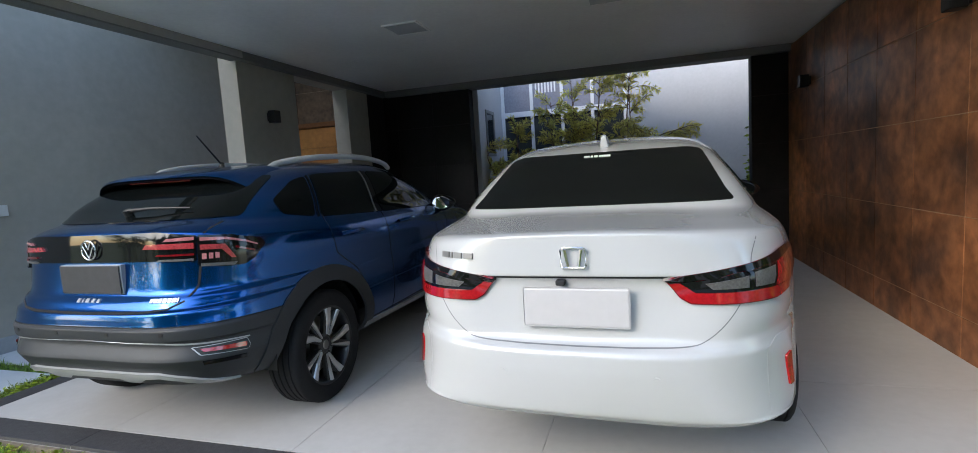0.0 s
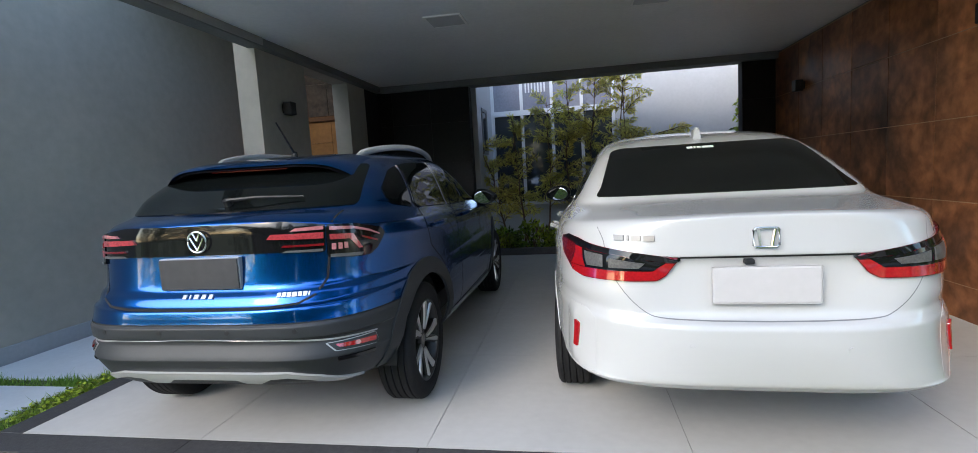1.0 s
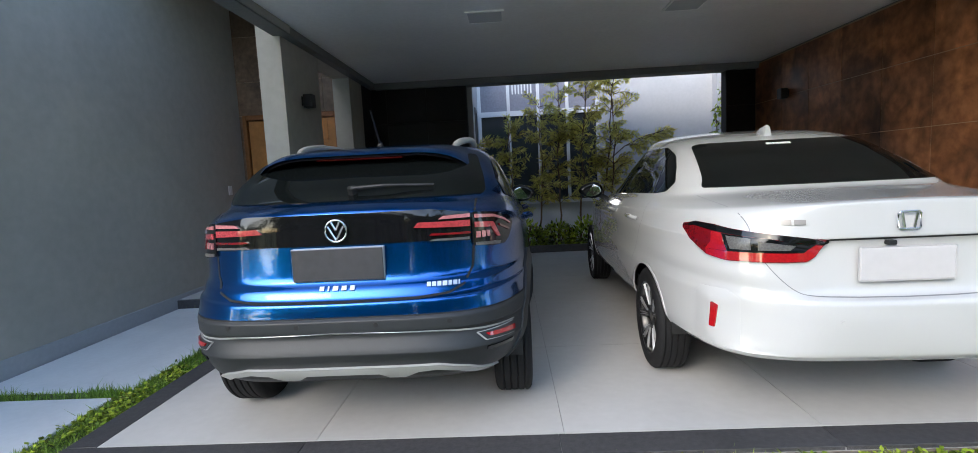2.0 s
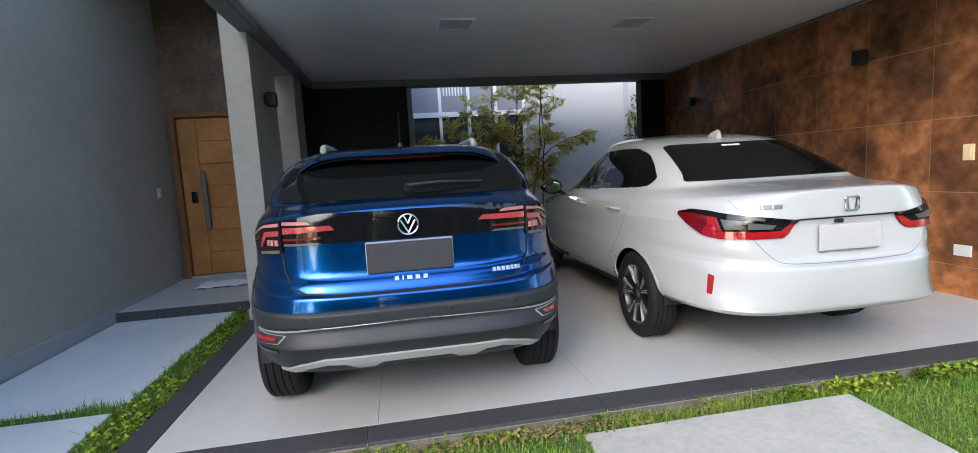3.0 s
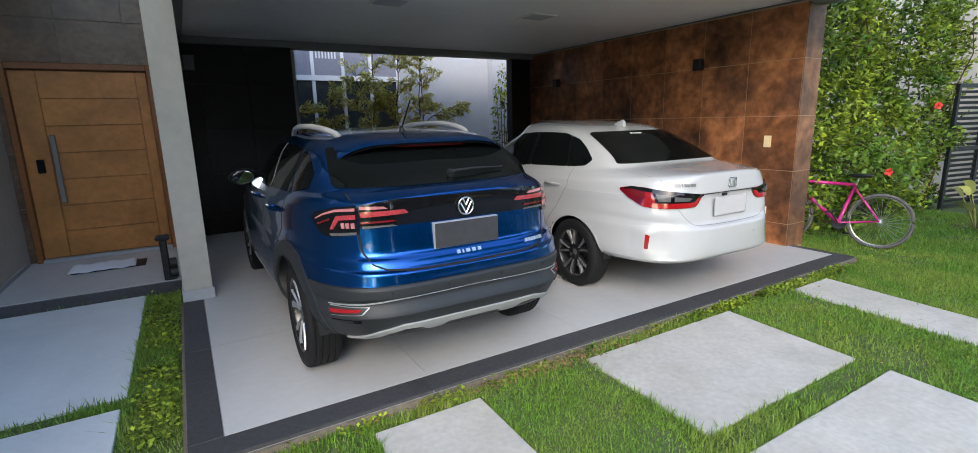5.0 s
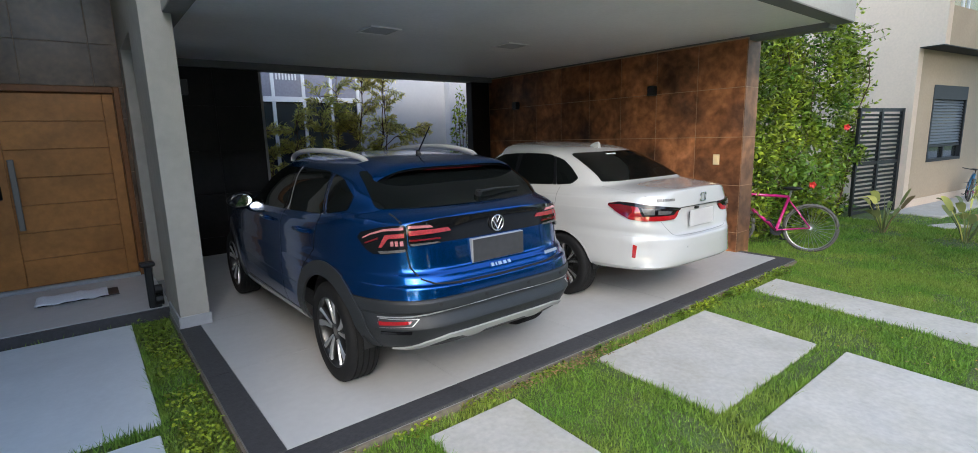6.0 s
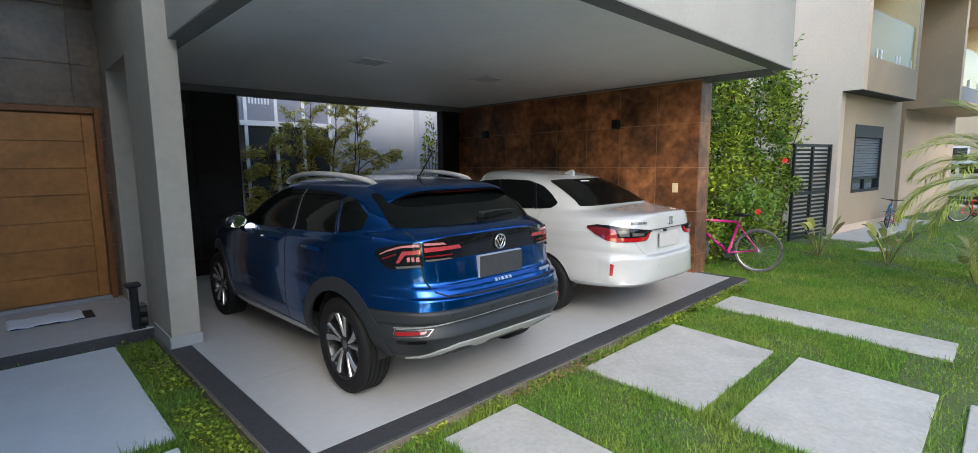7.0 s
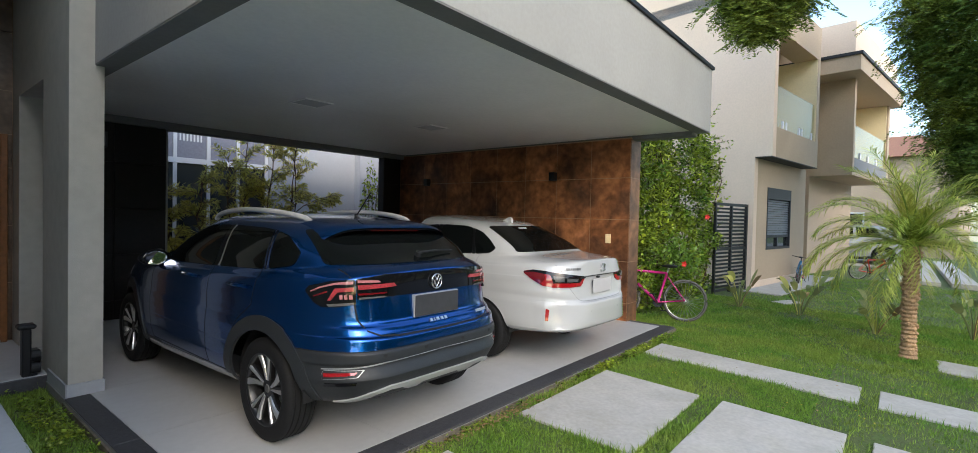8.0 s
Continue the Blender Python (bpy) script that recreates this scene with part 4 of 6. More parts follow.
    both(car, sh, "quarter_window", M["glass_dark"], "side", rounded([(0.925, 1.125), (0.975, 1.074), (1.16, 1.055), (1.31, 1.320), (1.19, 1.285), (1.05, 1.212)], 0.025), "tinted quarter window")
    both(car, sh, "pillar_trim", M["gloss_black"], "side", [(1.785, 1.035), (1.855, 1.030), (1.895, 1.35), (1.835, 1.35)], lift=0.005)
    both(car, sh, "pillar_trim", M["gloss_black"], "side", [(1.165, 1.055), (1.205, 1.055), (1.338, 1.325), (1.312, 1.318)], lift=0.005)

    lay(car, sh, "windscreen", M["glass_dark"], "top", rounded([(-0.52, 2.36), (0.52, 2.36), (0.64, 3.04), (-0.64, 3.04)], 0.06), label="dark windscreen", step=0.06)
    both(car, sh, "headlamp", M["clear"], "side", [(3.98, 0.66), (4.24, 0.62), (4.24, 0.69), (3.98, 0.75)], "clear headlamp", lift=0.006)
    # lamps: a black-topped red wedge, clear inner lens
    wedge = [(0.298, 0.884), (0.350, 0.812), (0.385, 0.792), (0.70, 0.788), (0.84, 0.805), (1.00, 0.862), (1.12, 0.915), (1.125, 0.935), (1.0, 0.952), (0.80, 0.945), (0.60, 0.922)]
    lamps = both(car, sh, "tail_lamp", M["red_deep"], "wrap", rounded(wedge, 0.010), "red wraparound tail lamp", lift=0.010, step=0.02)
    both(car, sh, "lamp_trim", M["gloss_black"], "wrap", [(0.298, 0.884), (0.320, 0.866), (0.56, 0.894), (0.80, 0.915), (0.98, 0.930), (1.12, 0.926), (1.0, 0.950), (0.80, 0.943), (0.60, 0.920)], parents=lamps, lift=0.013, step=0.02, label="black upper lamp trim")
    both(car, sh, "lamp_housing", M["gloss_black"], "wrap", [(0.352, 0.868), (0.398, 0.832), (0.690, 0.832), (0.728, 0.906), (0.56, 0.892)], parents=lamps, lift=0.014, step=0.02, label="dark lamp interior")
    both(car, sh, "lamp_band", M["red"], "wrap", [(0.318, 0.862), (0.354, 0.814), (0.388, 0.795), (0.70, 0.791), (0.835, 0.806), (0.845, 0.832), (0.692, 0.830), (0.402, 0.830), (0.352, 0.866)], parents=lamps, lift=0.014, step=0.02, label="bright red lower light band")
    both(car, sh, "lamp_band", M["red"], "wrap", [(0.694, 0.833), (0.845, 0.834), (0.800, 0.868), (0.808, 0.912), (0.732, 0.906)], parents=lamps, lift=0.015, step=0.02, label="bright red corner light band")
    both(car, sh, "lamp_lens", M["clear"], "wrap", [(0.43, 0.864), (0.452, 0.843), (0.560, 0.843), (0.560, 0.880)], parents=lamps, lift=0.018, step=0.02, label="clear reversing lens")
    both(car, sh, "lamp_lens", M["clear"], "wrap", [(0.585, 0.884), (0.585, 0.843), (0.672, 0.843), (0.698, 0.896)], parents=lamps, lift=0.018, step=0.02, label="clear indicator lens")
    # boot lid: shut lines, dark strip painted as shade under the lip, plate, badge, lettering
    half = [(0.640, 1.060), (0.585, 0.960), (0.578, 0.90), (0.560, 0.82), (0.505, 0.735), (0.435, 0.668), (0.38, 0.648), (0.19, 0.642)]
    for _ in range(2):
        half = half[:1] + [(p[0] * k + q[0] * (1 - k), p[1] * k + q[1] * (1 - k)) for p, q in zip(half, half[1:]) for k in (0.75, 0.25)] + half[-1:]
    gap(car, sh, "rear", [(-x, z) for x, z in half] + [(0, 0.640)] + half[::-1], 0.0035, "boot_gap", "gap_pale")
    gap(car, sh, "rear", [(-0.30, 0.884), (0.30, 0.884)], 0.010, "boot_lip_gap")
    p, n = sh.drop("rear", 0, 0.76)
    part("number_plate", box_bm(-0.190, 0.190, p.y - 0.034, p.y - 0.026, 0.706, 0.850, 0.008, 2), M["plate_white"], car, "blank white number plate")
    part("plate_bracket", box_bm(-0.15, 0.15, p.y - 0.025, p.y + 0.02, 0.73, 0.83, 0.002), M["black"], car)
    p, n = sh.drop("rear", -0.06, 0.862)
    part("reversing_camera", box_bm(-0.07, -0.035, p.y - 0.03, p.y + 0.01, 0.855, 0.875, 0.004), M["black"], car)
    p, n = sh.drop("rear", 0, 0.955)
    y = p.y - 0.014
    loop = [(sx * 0.044 * a, y, 0.958 + 0.036 * b) for sx, a, b in ((1, 0.85, -1), (1, 1.0, -0.8), (1, 1.0, 0.8), (1, 0.85, 1), (-1, 0.85, 1), (-1, 1.0, 0.8), (-1, 1.0, -0.8), (-1, 0.85, -1))]
    badge = put("badge", mesh_of("badge", *tube_data(loop, 0.0045, 8, closed=True), M["chrome"], True), car, "rounded chrome badge frame")
    hb = [((-0.029, 0.030), (-0.019, -0.030)), ((0.029, 0.030), (0.019, -0.030))]
    put("badge_bars", mesh_of("badge_bars", *merge([tube_data([(a[0], y, 0.958 + a[1]), (b[0], y, 0.958 + b[1])], 0.0055, 6) for a, b in hb]), M["chrome"]), badge)
    bars(car, sh, "lettering", "rear", -0.540, 0.950, [0.036, 0.008, 0.036, 0.040], 0.022, M["dark_steel"], "dark chrome lettering bars", 0.010)
    # bumper details
    def ridge(a, b):
        """A vertical crease at each rear corner, fading to the edges of its panel."""
        across = max(0.0, 1 - abs(abs(a) - 0.80) / 0.15)
        return 0.015 * across * max(0.0, min(1.0, (b - 0.375) / 0.07, (0.66 - b) / 0.06))
    corners = both(car, sh, "bumper_corner", M["white"], "wrap", [(0.635, 0.40), (0.72, 0.378), (0.88, 0.385), (0.97, 0.43), (0.97, 0.60), (0.90, 0.655), (0.70, 0.655), (0.635, 0.62)], "creased white bumper corner", lift=0.0008, step=0.018, push=ridge)
    both(car, sh, "reflector", M["red"], "wrap", rounded([(0.755, 0.470), (0.790, 0.474), (0.782, 0.590), (0.740, 0.578)], 0.006), "tall red reflector", parents=corners, lift=0.008, step=0.018, push=ridge)
    for x in (-0.27, 0.27):
        p, n = sh.drop("rear", x, 0.545)
        put("parking_sensor", mesh_of("parking_sensor", *tube_data([p - n * 0.005, p + n * 0.003], 0.011, 14), M["white"]), car)
    for v in ("left", "right"):
        gap(car, sh, v, [(1.80, 0.27), (1.80, 0.7), (1.81, 1.02)], 0.005, "door_gap", "gap_pale")
        gap(car, sh, v, [(2.92, 0.27), (2.94, 0.7), (2.88, 1.0)], 0.005, "door_gap", "gap_pale")
        gap(car, sh, v, [(1.37, 0.25), (1.35, 0.55), (1.20, 0.72), (1.08, 0.90), (1.10, 1.05)], 0.005, "door_gap", "gap_pale")
    for s in (-1, 1):
        for yy in (1.28, 2.02):
            p, n = sh.drop("left" if s < 0 else "right", yy, 0.90)
            put("door_handle", mesh_of("door_handle", *tube_data([p + n * 0.004 + Vector((0, -0.10, 0)), p + n * 0.034 + Vector((0, -0.08, 0)), p + n * 0.036 + Vector((0, 0.08, 0)), p + n * 0.004 + Vector((0, 0.10, 0))], 0.012, 8), M["white"], True), car)
    # fin aerial
    vs = []
    for t, w, h in ((0, 0.026, 0.070), (0.015, 0.030, 0.082), (0.07, 0.036, 0.070), (0.14, 0.034, 0.034), (0.22, 0.012, 0.004)):
        vs += [(-w, 1.26 + t, 1.365), (-w * 0.5, 1.262 + t, 1.375 + h * 0.9), (0, 1.264 + t, 1.375 + h), (w * 0.5, 1.262 + t, 1.375 + h * 0.9), (w, 1.26 + t, 1.365)]
    fs = [(i * 5 + a, i * 5 + a + 1, i * 5 + a + 6, i * 5 + a + 5) for i in range(4) for a in range(4)] + [(4, 3, 2, 1, 0)]
    put("fin_aerial", mesh_of("fin_aerial", vs, fs, M["white"]), car, "white shark fin aerial")
    mirror_set(car, (0.93, 2.78, 1.03), M["gloss_black"])
    dark = [spoke_data(d * 0.15, d * 0.24, 0.05, 0.208, 0.030, 0.046, -0.050, -0.066) for d in (-1, 1)]
    bright = [spoke_data(d * 0.20, d * 0.285, 0.075, 0.206, 0.006, 0.011, -0.060, -0.074) for d in (-1, 1)] + [spoke_data(d * 0.11, d * 0.20, 0.085, 0.206, 0.004, 0.007, -0.060, -0.074) for d in (-1, 1)]
    wheel_set(car, R, 0.217, 0.19, [(-0.755, HUB), (0.755, HUB), (-0.755, HUB_F), (0.755, HUB_F)], dark, bright, 0.1)
    return car


sedan = white_sedan((-0.170, 2.10, 0.0), -1.8)


# ---- entrance ----
def entrance_door():
    d = tagged(thing("entrance_door", "closed honey-coloured wooden entrance door with steel pull bar", "door"), kind="")
    part("door_frame", boxes_bm([(-5.395, -5.335, 6.93, 7.06, 0.042, 2.195), (-4.115, -4.058, 6.93, 7.06, 0.042, 2.195), (-5.335, -4.115, 6.93, 7.06, 2.125, 2.195)], 0.006), M["wood_frame"], d, "reddish wooden door frame")
    part("threshold", box_bm(-5.335, -4.115, 6.90, 7.06, 0.042, 0.075, 0.003), M["plaster_light"], d, "pale stone threshold")
    leaf = part("door_leaf", box_bm(-5.334, -4.116, 6.985, 7.03, 0.076, 2.124, 0.002), M["wood_frame"], d)
    part("stile", box_bm(-5.325, -5.105, 6.972, 6.99, 0.083, 2.115, 0.004), M["wood"], leaf, "smooth upright wooden stile")
    part("stile", box_bm(-4.225, -4.125, 6.972, 6.99, 0.083, 2.115, 0.004), M["wood"], leaf, "smooth upright wooden stile")
    n = 7
    h = (2.115 - 0.083) / n
    plank = mesh_from(box_bm(-0.4375, 0.4375, -0.009, 0.009, -h / 2 + 0.002, h / 2 - 0.002, 0.004), "plank", M["wood"])
    for k in range(n):
        put("plank", plank, leaf, "", pose(-4.665, 6.981, 0.083 + h * (k + 0.5)))
    bar = part("pull_bar", box_bm(-5.082, -5.030, 6.905, 6.925, 0.70, 1.44, 0.006), M["dark_steel"], leaf, "long brushed steel pull bar")
    part("bar_mount", boxes_bm([(-5.063, -5.047, 6.925, 6.972, 0.78, 0.80), (-5.063, -5.047, 6.925, 6.972, 1.33, 1.35)]), M["steel"], bar)
    part("smart_lock", box_bm(-5.235, -5.165, 6.935, 6.972, 1.03, 1.18, 0.012, 2), M["gloss_black"], leaf, "black electronic lock")
    return d


def mesh_from(bm, name, material):
    me = bpy.data.meshes.new(name)
    bm.to_mesh(me)
    bm.free()
    me.materials.append(material)
    return me


entrance_door()


def doormat():
    d = thing("doormat", "pale fringed rug on a black doormat before the door", "doormat")
    part("mat_base", box_bm(-5.00, -4.36, 6.15, 6.47, 0.042, 0.052, 0.004), M["black"], d, "black rubber doormat")
    bm = bmesh.new()
    n, m = 20, 10
    g = [[bm.verts.new((-5.02 + 0.57 * i / n, 6.125 + 0.37 * j / m, 0.056 + 0.008 * math.sin(i * 0.9) * math.sin(j * 0.7 + i * 0.3))) for j in range(m + 1)] for i in range(n + 1)]
    for i in range(n):
        for j in range(m):
            bm.faces.new((g[i][j], g[i + 1][j], g[i + 1][j + 1], g[i][j + 1]))
    ext = bmesh.ops.extrude_face_region(bm, geom=bm.faces[:])["geom"]
    bmesh.ops.translate(bm, verts=[v for v in ext if isinstance(v, bmesh.types.BMVert)], vec=(0, 0, 0.010))
    part("rug", bm, M["mat_white"], d, "rumpled pale rug", True)


doormat()


def boot_scraper():
    d = thing("metal_stand", "black folded metal stand leaning at the grey pier", "stand", (-4.10, 5.40, 0.040))
    part("upright", box_bm(-0.070, -0.01, -0.05, 0.05, 0.0, 0.40, 0.012), M["black"], d)
    part("top_grip", box_bm(-0.10, 0.02, -0.06, 0.06, 0.395, 0.435, 0.012), M["black"], d)
    for z in (0.06, 0.16):
        vs, fs = tube_data([(-0.01, 0, z), (0.05, 0, z)], 0.048, 14)
        put("roller", mesh_of("roller", vs, fs, M["black"]), d)
    part("foot", box_bm(-0.07, 0.03, -0.05, 0.05, 0.0, 0.02, 0.006), M["black"], d)


boot_scraper()


def plate(name, label, cat, x0, x1, y0, y1, z0, z1, material, rocker=None):
    d = thing(name, label, cat)
    part("cover", box_bm(x0, x1, y0, y1, z0, z1, 0.004, 2), material, d)
    cx, cz, cy = (x0 + x1) / 2, (z0 + z1) / 2, (y0 + y1) / 2
    s = -1 if x0 > 0 else 1
    face = x0 if s < 0 else x1
    part("rocker", box_bm(face - 0.004, face + 0.004, cy - (y1 - y0) * 0.25, cy + (y1 - y0) * 0.25, cz - (z1 - z0) * 0.28, cz + (z1 - z0) * 0.28, 0.002), rocker or material, d)


plate("light_switch", "ivory light switch plate on the brown wall", "switch", 1.850, 1.866, 3.045, 3.125, 1.105, 1.235, M["ivory"])
plate("power_socket", "white wide power socket low on the brown wall", "socket", 1.850, 1.866, 3.03, 3.16, 0.335, 0.425, M["white_plastic"])
plate("light_switch", "white light switch plate by the entrance", "switch", -5.468, -5.456, 6.55, 6.63, 1.13, 1.25, M["white_plastic"])
plate("light_switch", "white light switch plate on the grey side wall", "switch", -5.468, -5.456, 3.40, 3.52, 1.17, 1.27, M["white_plastic"])


def wall_lamp(x, y, z, s):
    d = thing("wall_lamp", "small black cube wall lamp, switched off", "wall lamp", (x, y, z), "black wall lamps")
    part("housing", box_bm(*sorted((s * 0.02, s * 0.11)), -0.05, 0.05, -0.065, 0.065, 0.006), M["black"], d)
    part("wall_plate", box_bm(*sorted((0, s * 0.02)), -0.035, 0.035, -0.045, 0.045), M["black"], d)


wall_lamp(-3.789, 5.07, 2.04, 1)
wall_lamp(1.866, 4.02, 2.10, -1)
wall_lamp(1.866, 6.85, 2.075, -1)
for cx, cy in ((-1.938, 4.755), (-0.150, 4.755)):
    d = thing("ceiling_light", "square flush ceiling light, switched off", "ceiling light", (cx, cy, CEIL), "square ceiling lights")
    part("frame", boxes_bm([(-0.17, 0.17, -0.17, -0.15, -0.012, 0), (-0.17, 0.17, 0.15, 0.17, -0.012, 0), (-0.17, -0.15, -0.15, 0.15, -0.012, 0), (0.15, 0.17, -0.15, 0.15, -0.012, 0)]), M["ceiling"], d)
    part("diffuser", box_bm(-0.15, 0.15, -0.15, 0.15, -0.008, 0), M["diffuser"], d)

# ---- courtyard window, planting ----
win = tagged(thing("window_1", "white framed window wall with dark panes and pale blinds", "window"), kind="structure")
X0, X1, Z0, ZT, Z1 = -2.28, -0.13, 0.66, 2.24, 3.60
part("window_frame", boxes_bm([(X0, X1, 9.20, 9.28, Z0, Z0 + 0.06), (X0, X1, 9.20, 9.28, ZT, ZT + 0.09), (X0, X1, 9.20, 9.28, Z1 - 0.06, Z1)]
                             + [(x - 0.028, x + 0.028, 9.205, 9.28, Z0 + 0.06, Z1 - 0.06) for x in (X0 + 0.03, -1.73, -1.20, -0.69, X1 - 0.03)]), M["white_frame"], win, "white aluminium frame")
for a, b in ((X0 + 0.058, -1.758), (-1.702, -1.228), (-1.172, -0.718), (-0.662, X1 - 0.058)):
    part("pane", box_bm(a, b, 9.235, 9.243, Z0 + 0.06, ZT), M["pane"], win)
    part("pane", box_bm(a, b, 9.235, 9.243, ZT + 0.09, Z1 - 0.06), M["curtain"], win, "pane with a drawn grey blind")
for k in range(7):
    part("blind_fold", box_bm(-1.66 + 0.055 * k, -1.635 + 0.055 * k, 9.226, 9.234, 2.62, 3.5), M["white_frame"], win)
w2 = tagged(thing("window_2", "small dark side window in the courtyard wall", "window"), kind="structure")
part("pane", box_bm(-2.282, -2.274, 8.25, 8.62, 1.62, 2.25), M["pane"], w2)
part("window_frame", boxes_bm([(-2.284, -2.262, 8.20, 8.25, 1.57, 2.30), (-2.284, -2.262, 8.62, 8.67, 1.57, 2.30), (-2.284, -2.262, 8.25, 8.62, 1.57, 1.62), (-2.284, -2.262, 8.25, 8.62, 2.25, 2.30)]), M["ngrey"], w2)


# ---- leaves ----
rng = np.random.default_rng(7)


def leaf_mesh(name, at, way, up, length, width, material, bend=0.25):
    """Many leaves, each a bent diamond of four triangles: base, two flanks, middle, tip."""
    n = len(at)
    at, way, up = np.asarray(at), np.asarray(way, float), np.asarray(up, float)
    way /= np.linalg.norm(way, axis=1, keepdims=True) + 1e-9
    side = np.cross(way, up)
    side /= np.linalg.norm(side, axis=1, keepdims=True) + 1e-9
    nor = np.cross(side, way)
    L, W = np.broadcast_to(length, n)[:, None], np.broadcast_to(width, n)[:, None]
    mid = at + way * L * 0.5 + nor * L * bend * 0.25
    v = np.stack([at, mid + side * W / 2 - nor * W * 0.15, mid, mid - side * W / 2 - nor * W * 0.15, at + way * L - nor * L * bend * 0.3], 1).reshape(-1, 3)
    f = np.array([(0, 1, 2), (0, 2, 3), (1, 4, 2), (2, 4, 3)])[None] + 5 * np.arange(n)[:, None, None]
    return tri_mesh(name, v, f.reshape(-1, 3), material)


def tri_mesh(name, v, f, material):
    me = bpy.data.meshes.new(name)
    me.vertices.add(len(v))
    me.vertices.foreach_set("co", np.asarray(v, np.float32).ravel())
    me.loops.add(3 * len(f))
    me.loops.foreach_set("vertex_index", np.asarray(f, np.int32).ravel())
    me.polygons.add(len(f))
    me.polygons.foreach_set("loop_start", np.arange(0, 3 * len(f), 3, dtype=np.int32))
    me.polygons.foreach_set("loop_total", np.full(len(f), 3, np.int32))
    me.update(calc_edges=True)
    me.validate()
    me.materials.append(material)
    return me


def rand_dirs(n, lift=0.0):
    d = rng.normal(size=(n, 3))
    d[:, 2] += lift
    return d / np.linalg.norm(d, axis=1, keepdims=True)


# ---- hedge beside the brown wall ----
def hedge():
    h = thing("hibiscus_hedge", "tall dense hibiscus hedge with a few red flowers", "hedge", (0, 0, 0))
    stems = []
    for k in range(16):
        x, y = rng.uniform(2.5, 6.4), rng.uniform(3.0, 3.6)
        p = [(x, y, -0.08)]
        for s in range(6):
            q = p[-1]
            p.append((q[0] + rng.normal(0, 0.09), q[1] + rng.normal(0, 0.07), q[2] + 0.47))
        stems.append(tube_data(p, 0.018, 6, 0.4))
    put("stem", mesh_of("stem", *merge(stems), M["bark"]), h, "thin brown stems")["kind"] = "stuff"

    def depth(x, z):
        """How far the hedge's face stands forward at that place."""
        return 0.36 * noise.noise(Vector((x * 1.3, z * 1.3, 3.0))) + 0.26 * noise.noise(Vector((x * 3.4, z * 3.4, 9.0)))
    at, way = [], []
    while len(at) < 21000:
        x, z = rng.uniform(2.25, 7.3), rng.uniform(-0.05, 3.8)
        top = 3.0 + 0.14 * (x - 2) + 0.25 * noise.noise(Vector((x * 2.2, 0, 1.0)))
        right = 6.75 + 0.25 * noise.noise(Vector((0, z * 2.0, 5.0))) - 0.25 * max(0, 0.9 - z)
        if z > top or x > right or rng.random() < 2.6 * max(0, noise.noise(Vector((x * 3.1, z * 3.1, 0.0))) - 0.06):
            continue
        edge = min(top - z, right - x, 0.5)
        y = 2.98 - 0.10 * (x - 2) / 4 + depth(x, z) + (0.5 - edge) * 0.5 + abs(rng.normal(0, 0.16))
        if x < 2.42 and y < 3.1:
            y = 3.1 + abs(rng.normal(0, 0.2))
        at.append((x, y, z))
        way.append((rng.normal(0, 0.8), -0.7 + rng.normal(0, 0.5), rng.normal(0.15, 0.6)))
    at, way = np.array(at), np.array(way)
    up = np.array([(0.1, -0.8, 0.8)]) + rng.normal(0, 0.5, (len(at), 3))
    put("foliage", leaf_mesh("foliage", at, way, up, rng.uniform(0.05, 0.105, len(at)), rng.uniform(0.030, 0.058, len(at)), M["leaf"]), h, "glossy green hedge leaves")["kind"] = "stuff"
    # loose shoots standing out of the outline
    sat, sway, sticks = [], [], []
    for k in range(95):
        if k % 2:
            x, z, d = rng.uniform(2.3, 6.3), 0.0, Vector((rng.normal(0, 0.35), rng.normal(-0.3, 0.3), 1.0))
            z = 2.95 + 0.14 * (x - 2)
        else:
            z = rng.uniform(0.5, 3.4)
            x, d = 6.55, Vector((1.0, rng.normal(-0.5, 0.4), rng.uniform(0.0, 0.9)))
        q, L = Vector((x, rng.uniform(2.85, 3.2), z)), rng.uniform(0.18, 0.42)
        d.normalize()
        sticks.append(tube_data([q - d * 0.15, q + d * L], 0.005, 5, 0.5))
        for j in range(9):
            sat.append(tuple(q + d * (L * (j + 1) / 9)))
            sway.append(tuple(d * 0.7 + Vector(rng.normal(0, 0.6, 3))))
    put("shoot", mesh_of("shoot", *merge(sticks), M["bark"]), h)["kind"] = "stuff"
    put("shoot_foliage", leaf_mesh("shoot_foliage", np.array(sat), np.array(sway), rand_dirs(len(sat), 0.8), rng.uniform(0.06, 0.10, len(sat)), rng.uniform(0.03, 0.05, len(sat)), M["leaf"]), h)["kind"] = "stuff"
    n = 420
    c = np.array([(3.9, 2.72, 0.85), (4.4, 2.7, 0.75), (3.4, 2.75, 1.0)])[rng.integers(0, 3, n)]
    at = c + rng.normal(0, 0.16, (n, 3))
    put("young_foliage", leaf_mesh("young_foliage", at, rand_dirs(n), np.tile((0.0, -0.5, 1.0), (n, 1)), 0.09, 0.05, M["leaf_lime"]), h, "lime green young leaves")["kind"] = "stuff"
    # backing foliage so the hedge is closed, darker to paint in its shaded depth
    n = 3800
    at = np.stack([rng.uniform(2.27, 6.2, n), rng.uniform(3.35, 3.9, n), rng.uniform(0, 3.0, n)], 1)
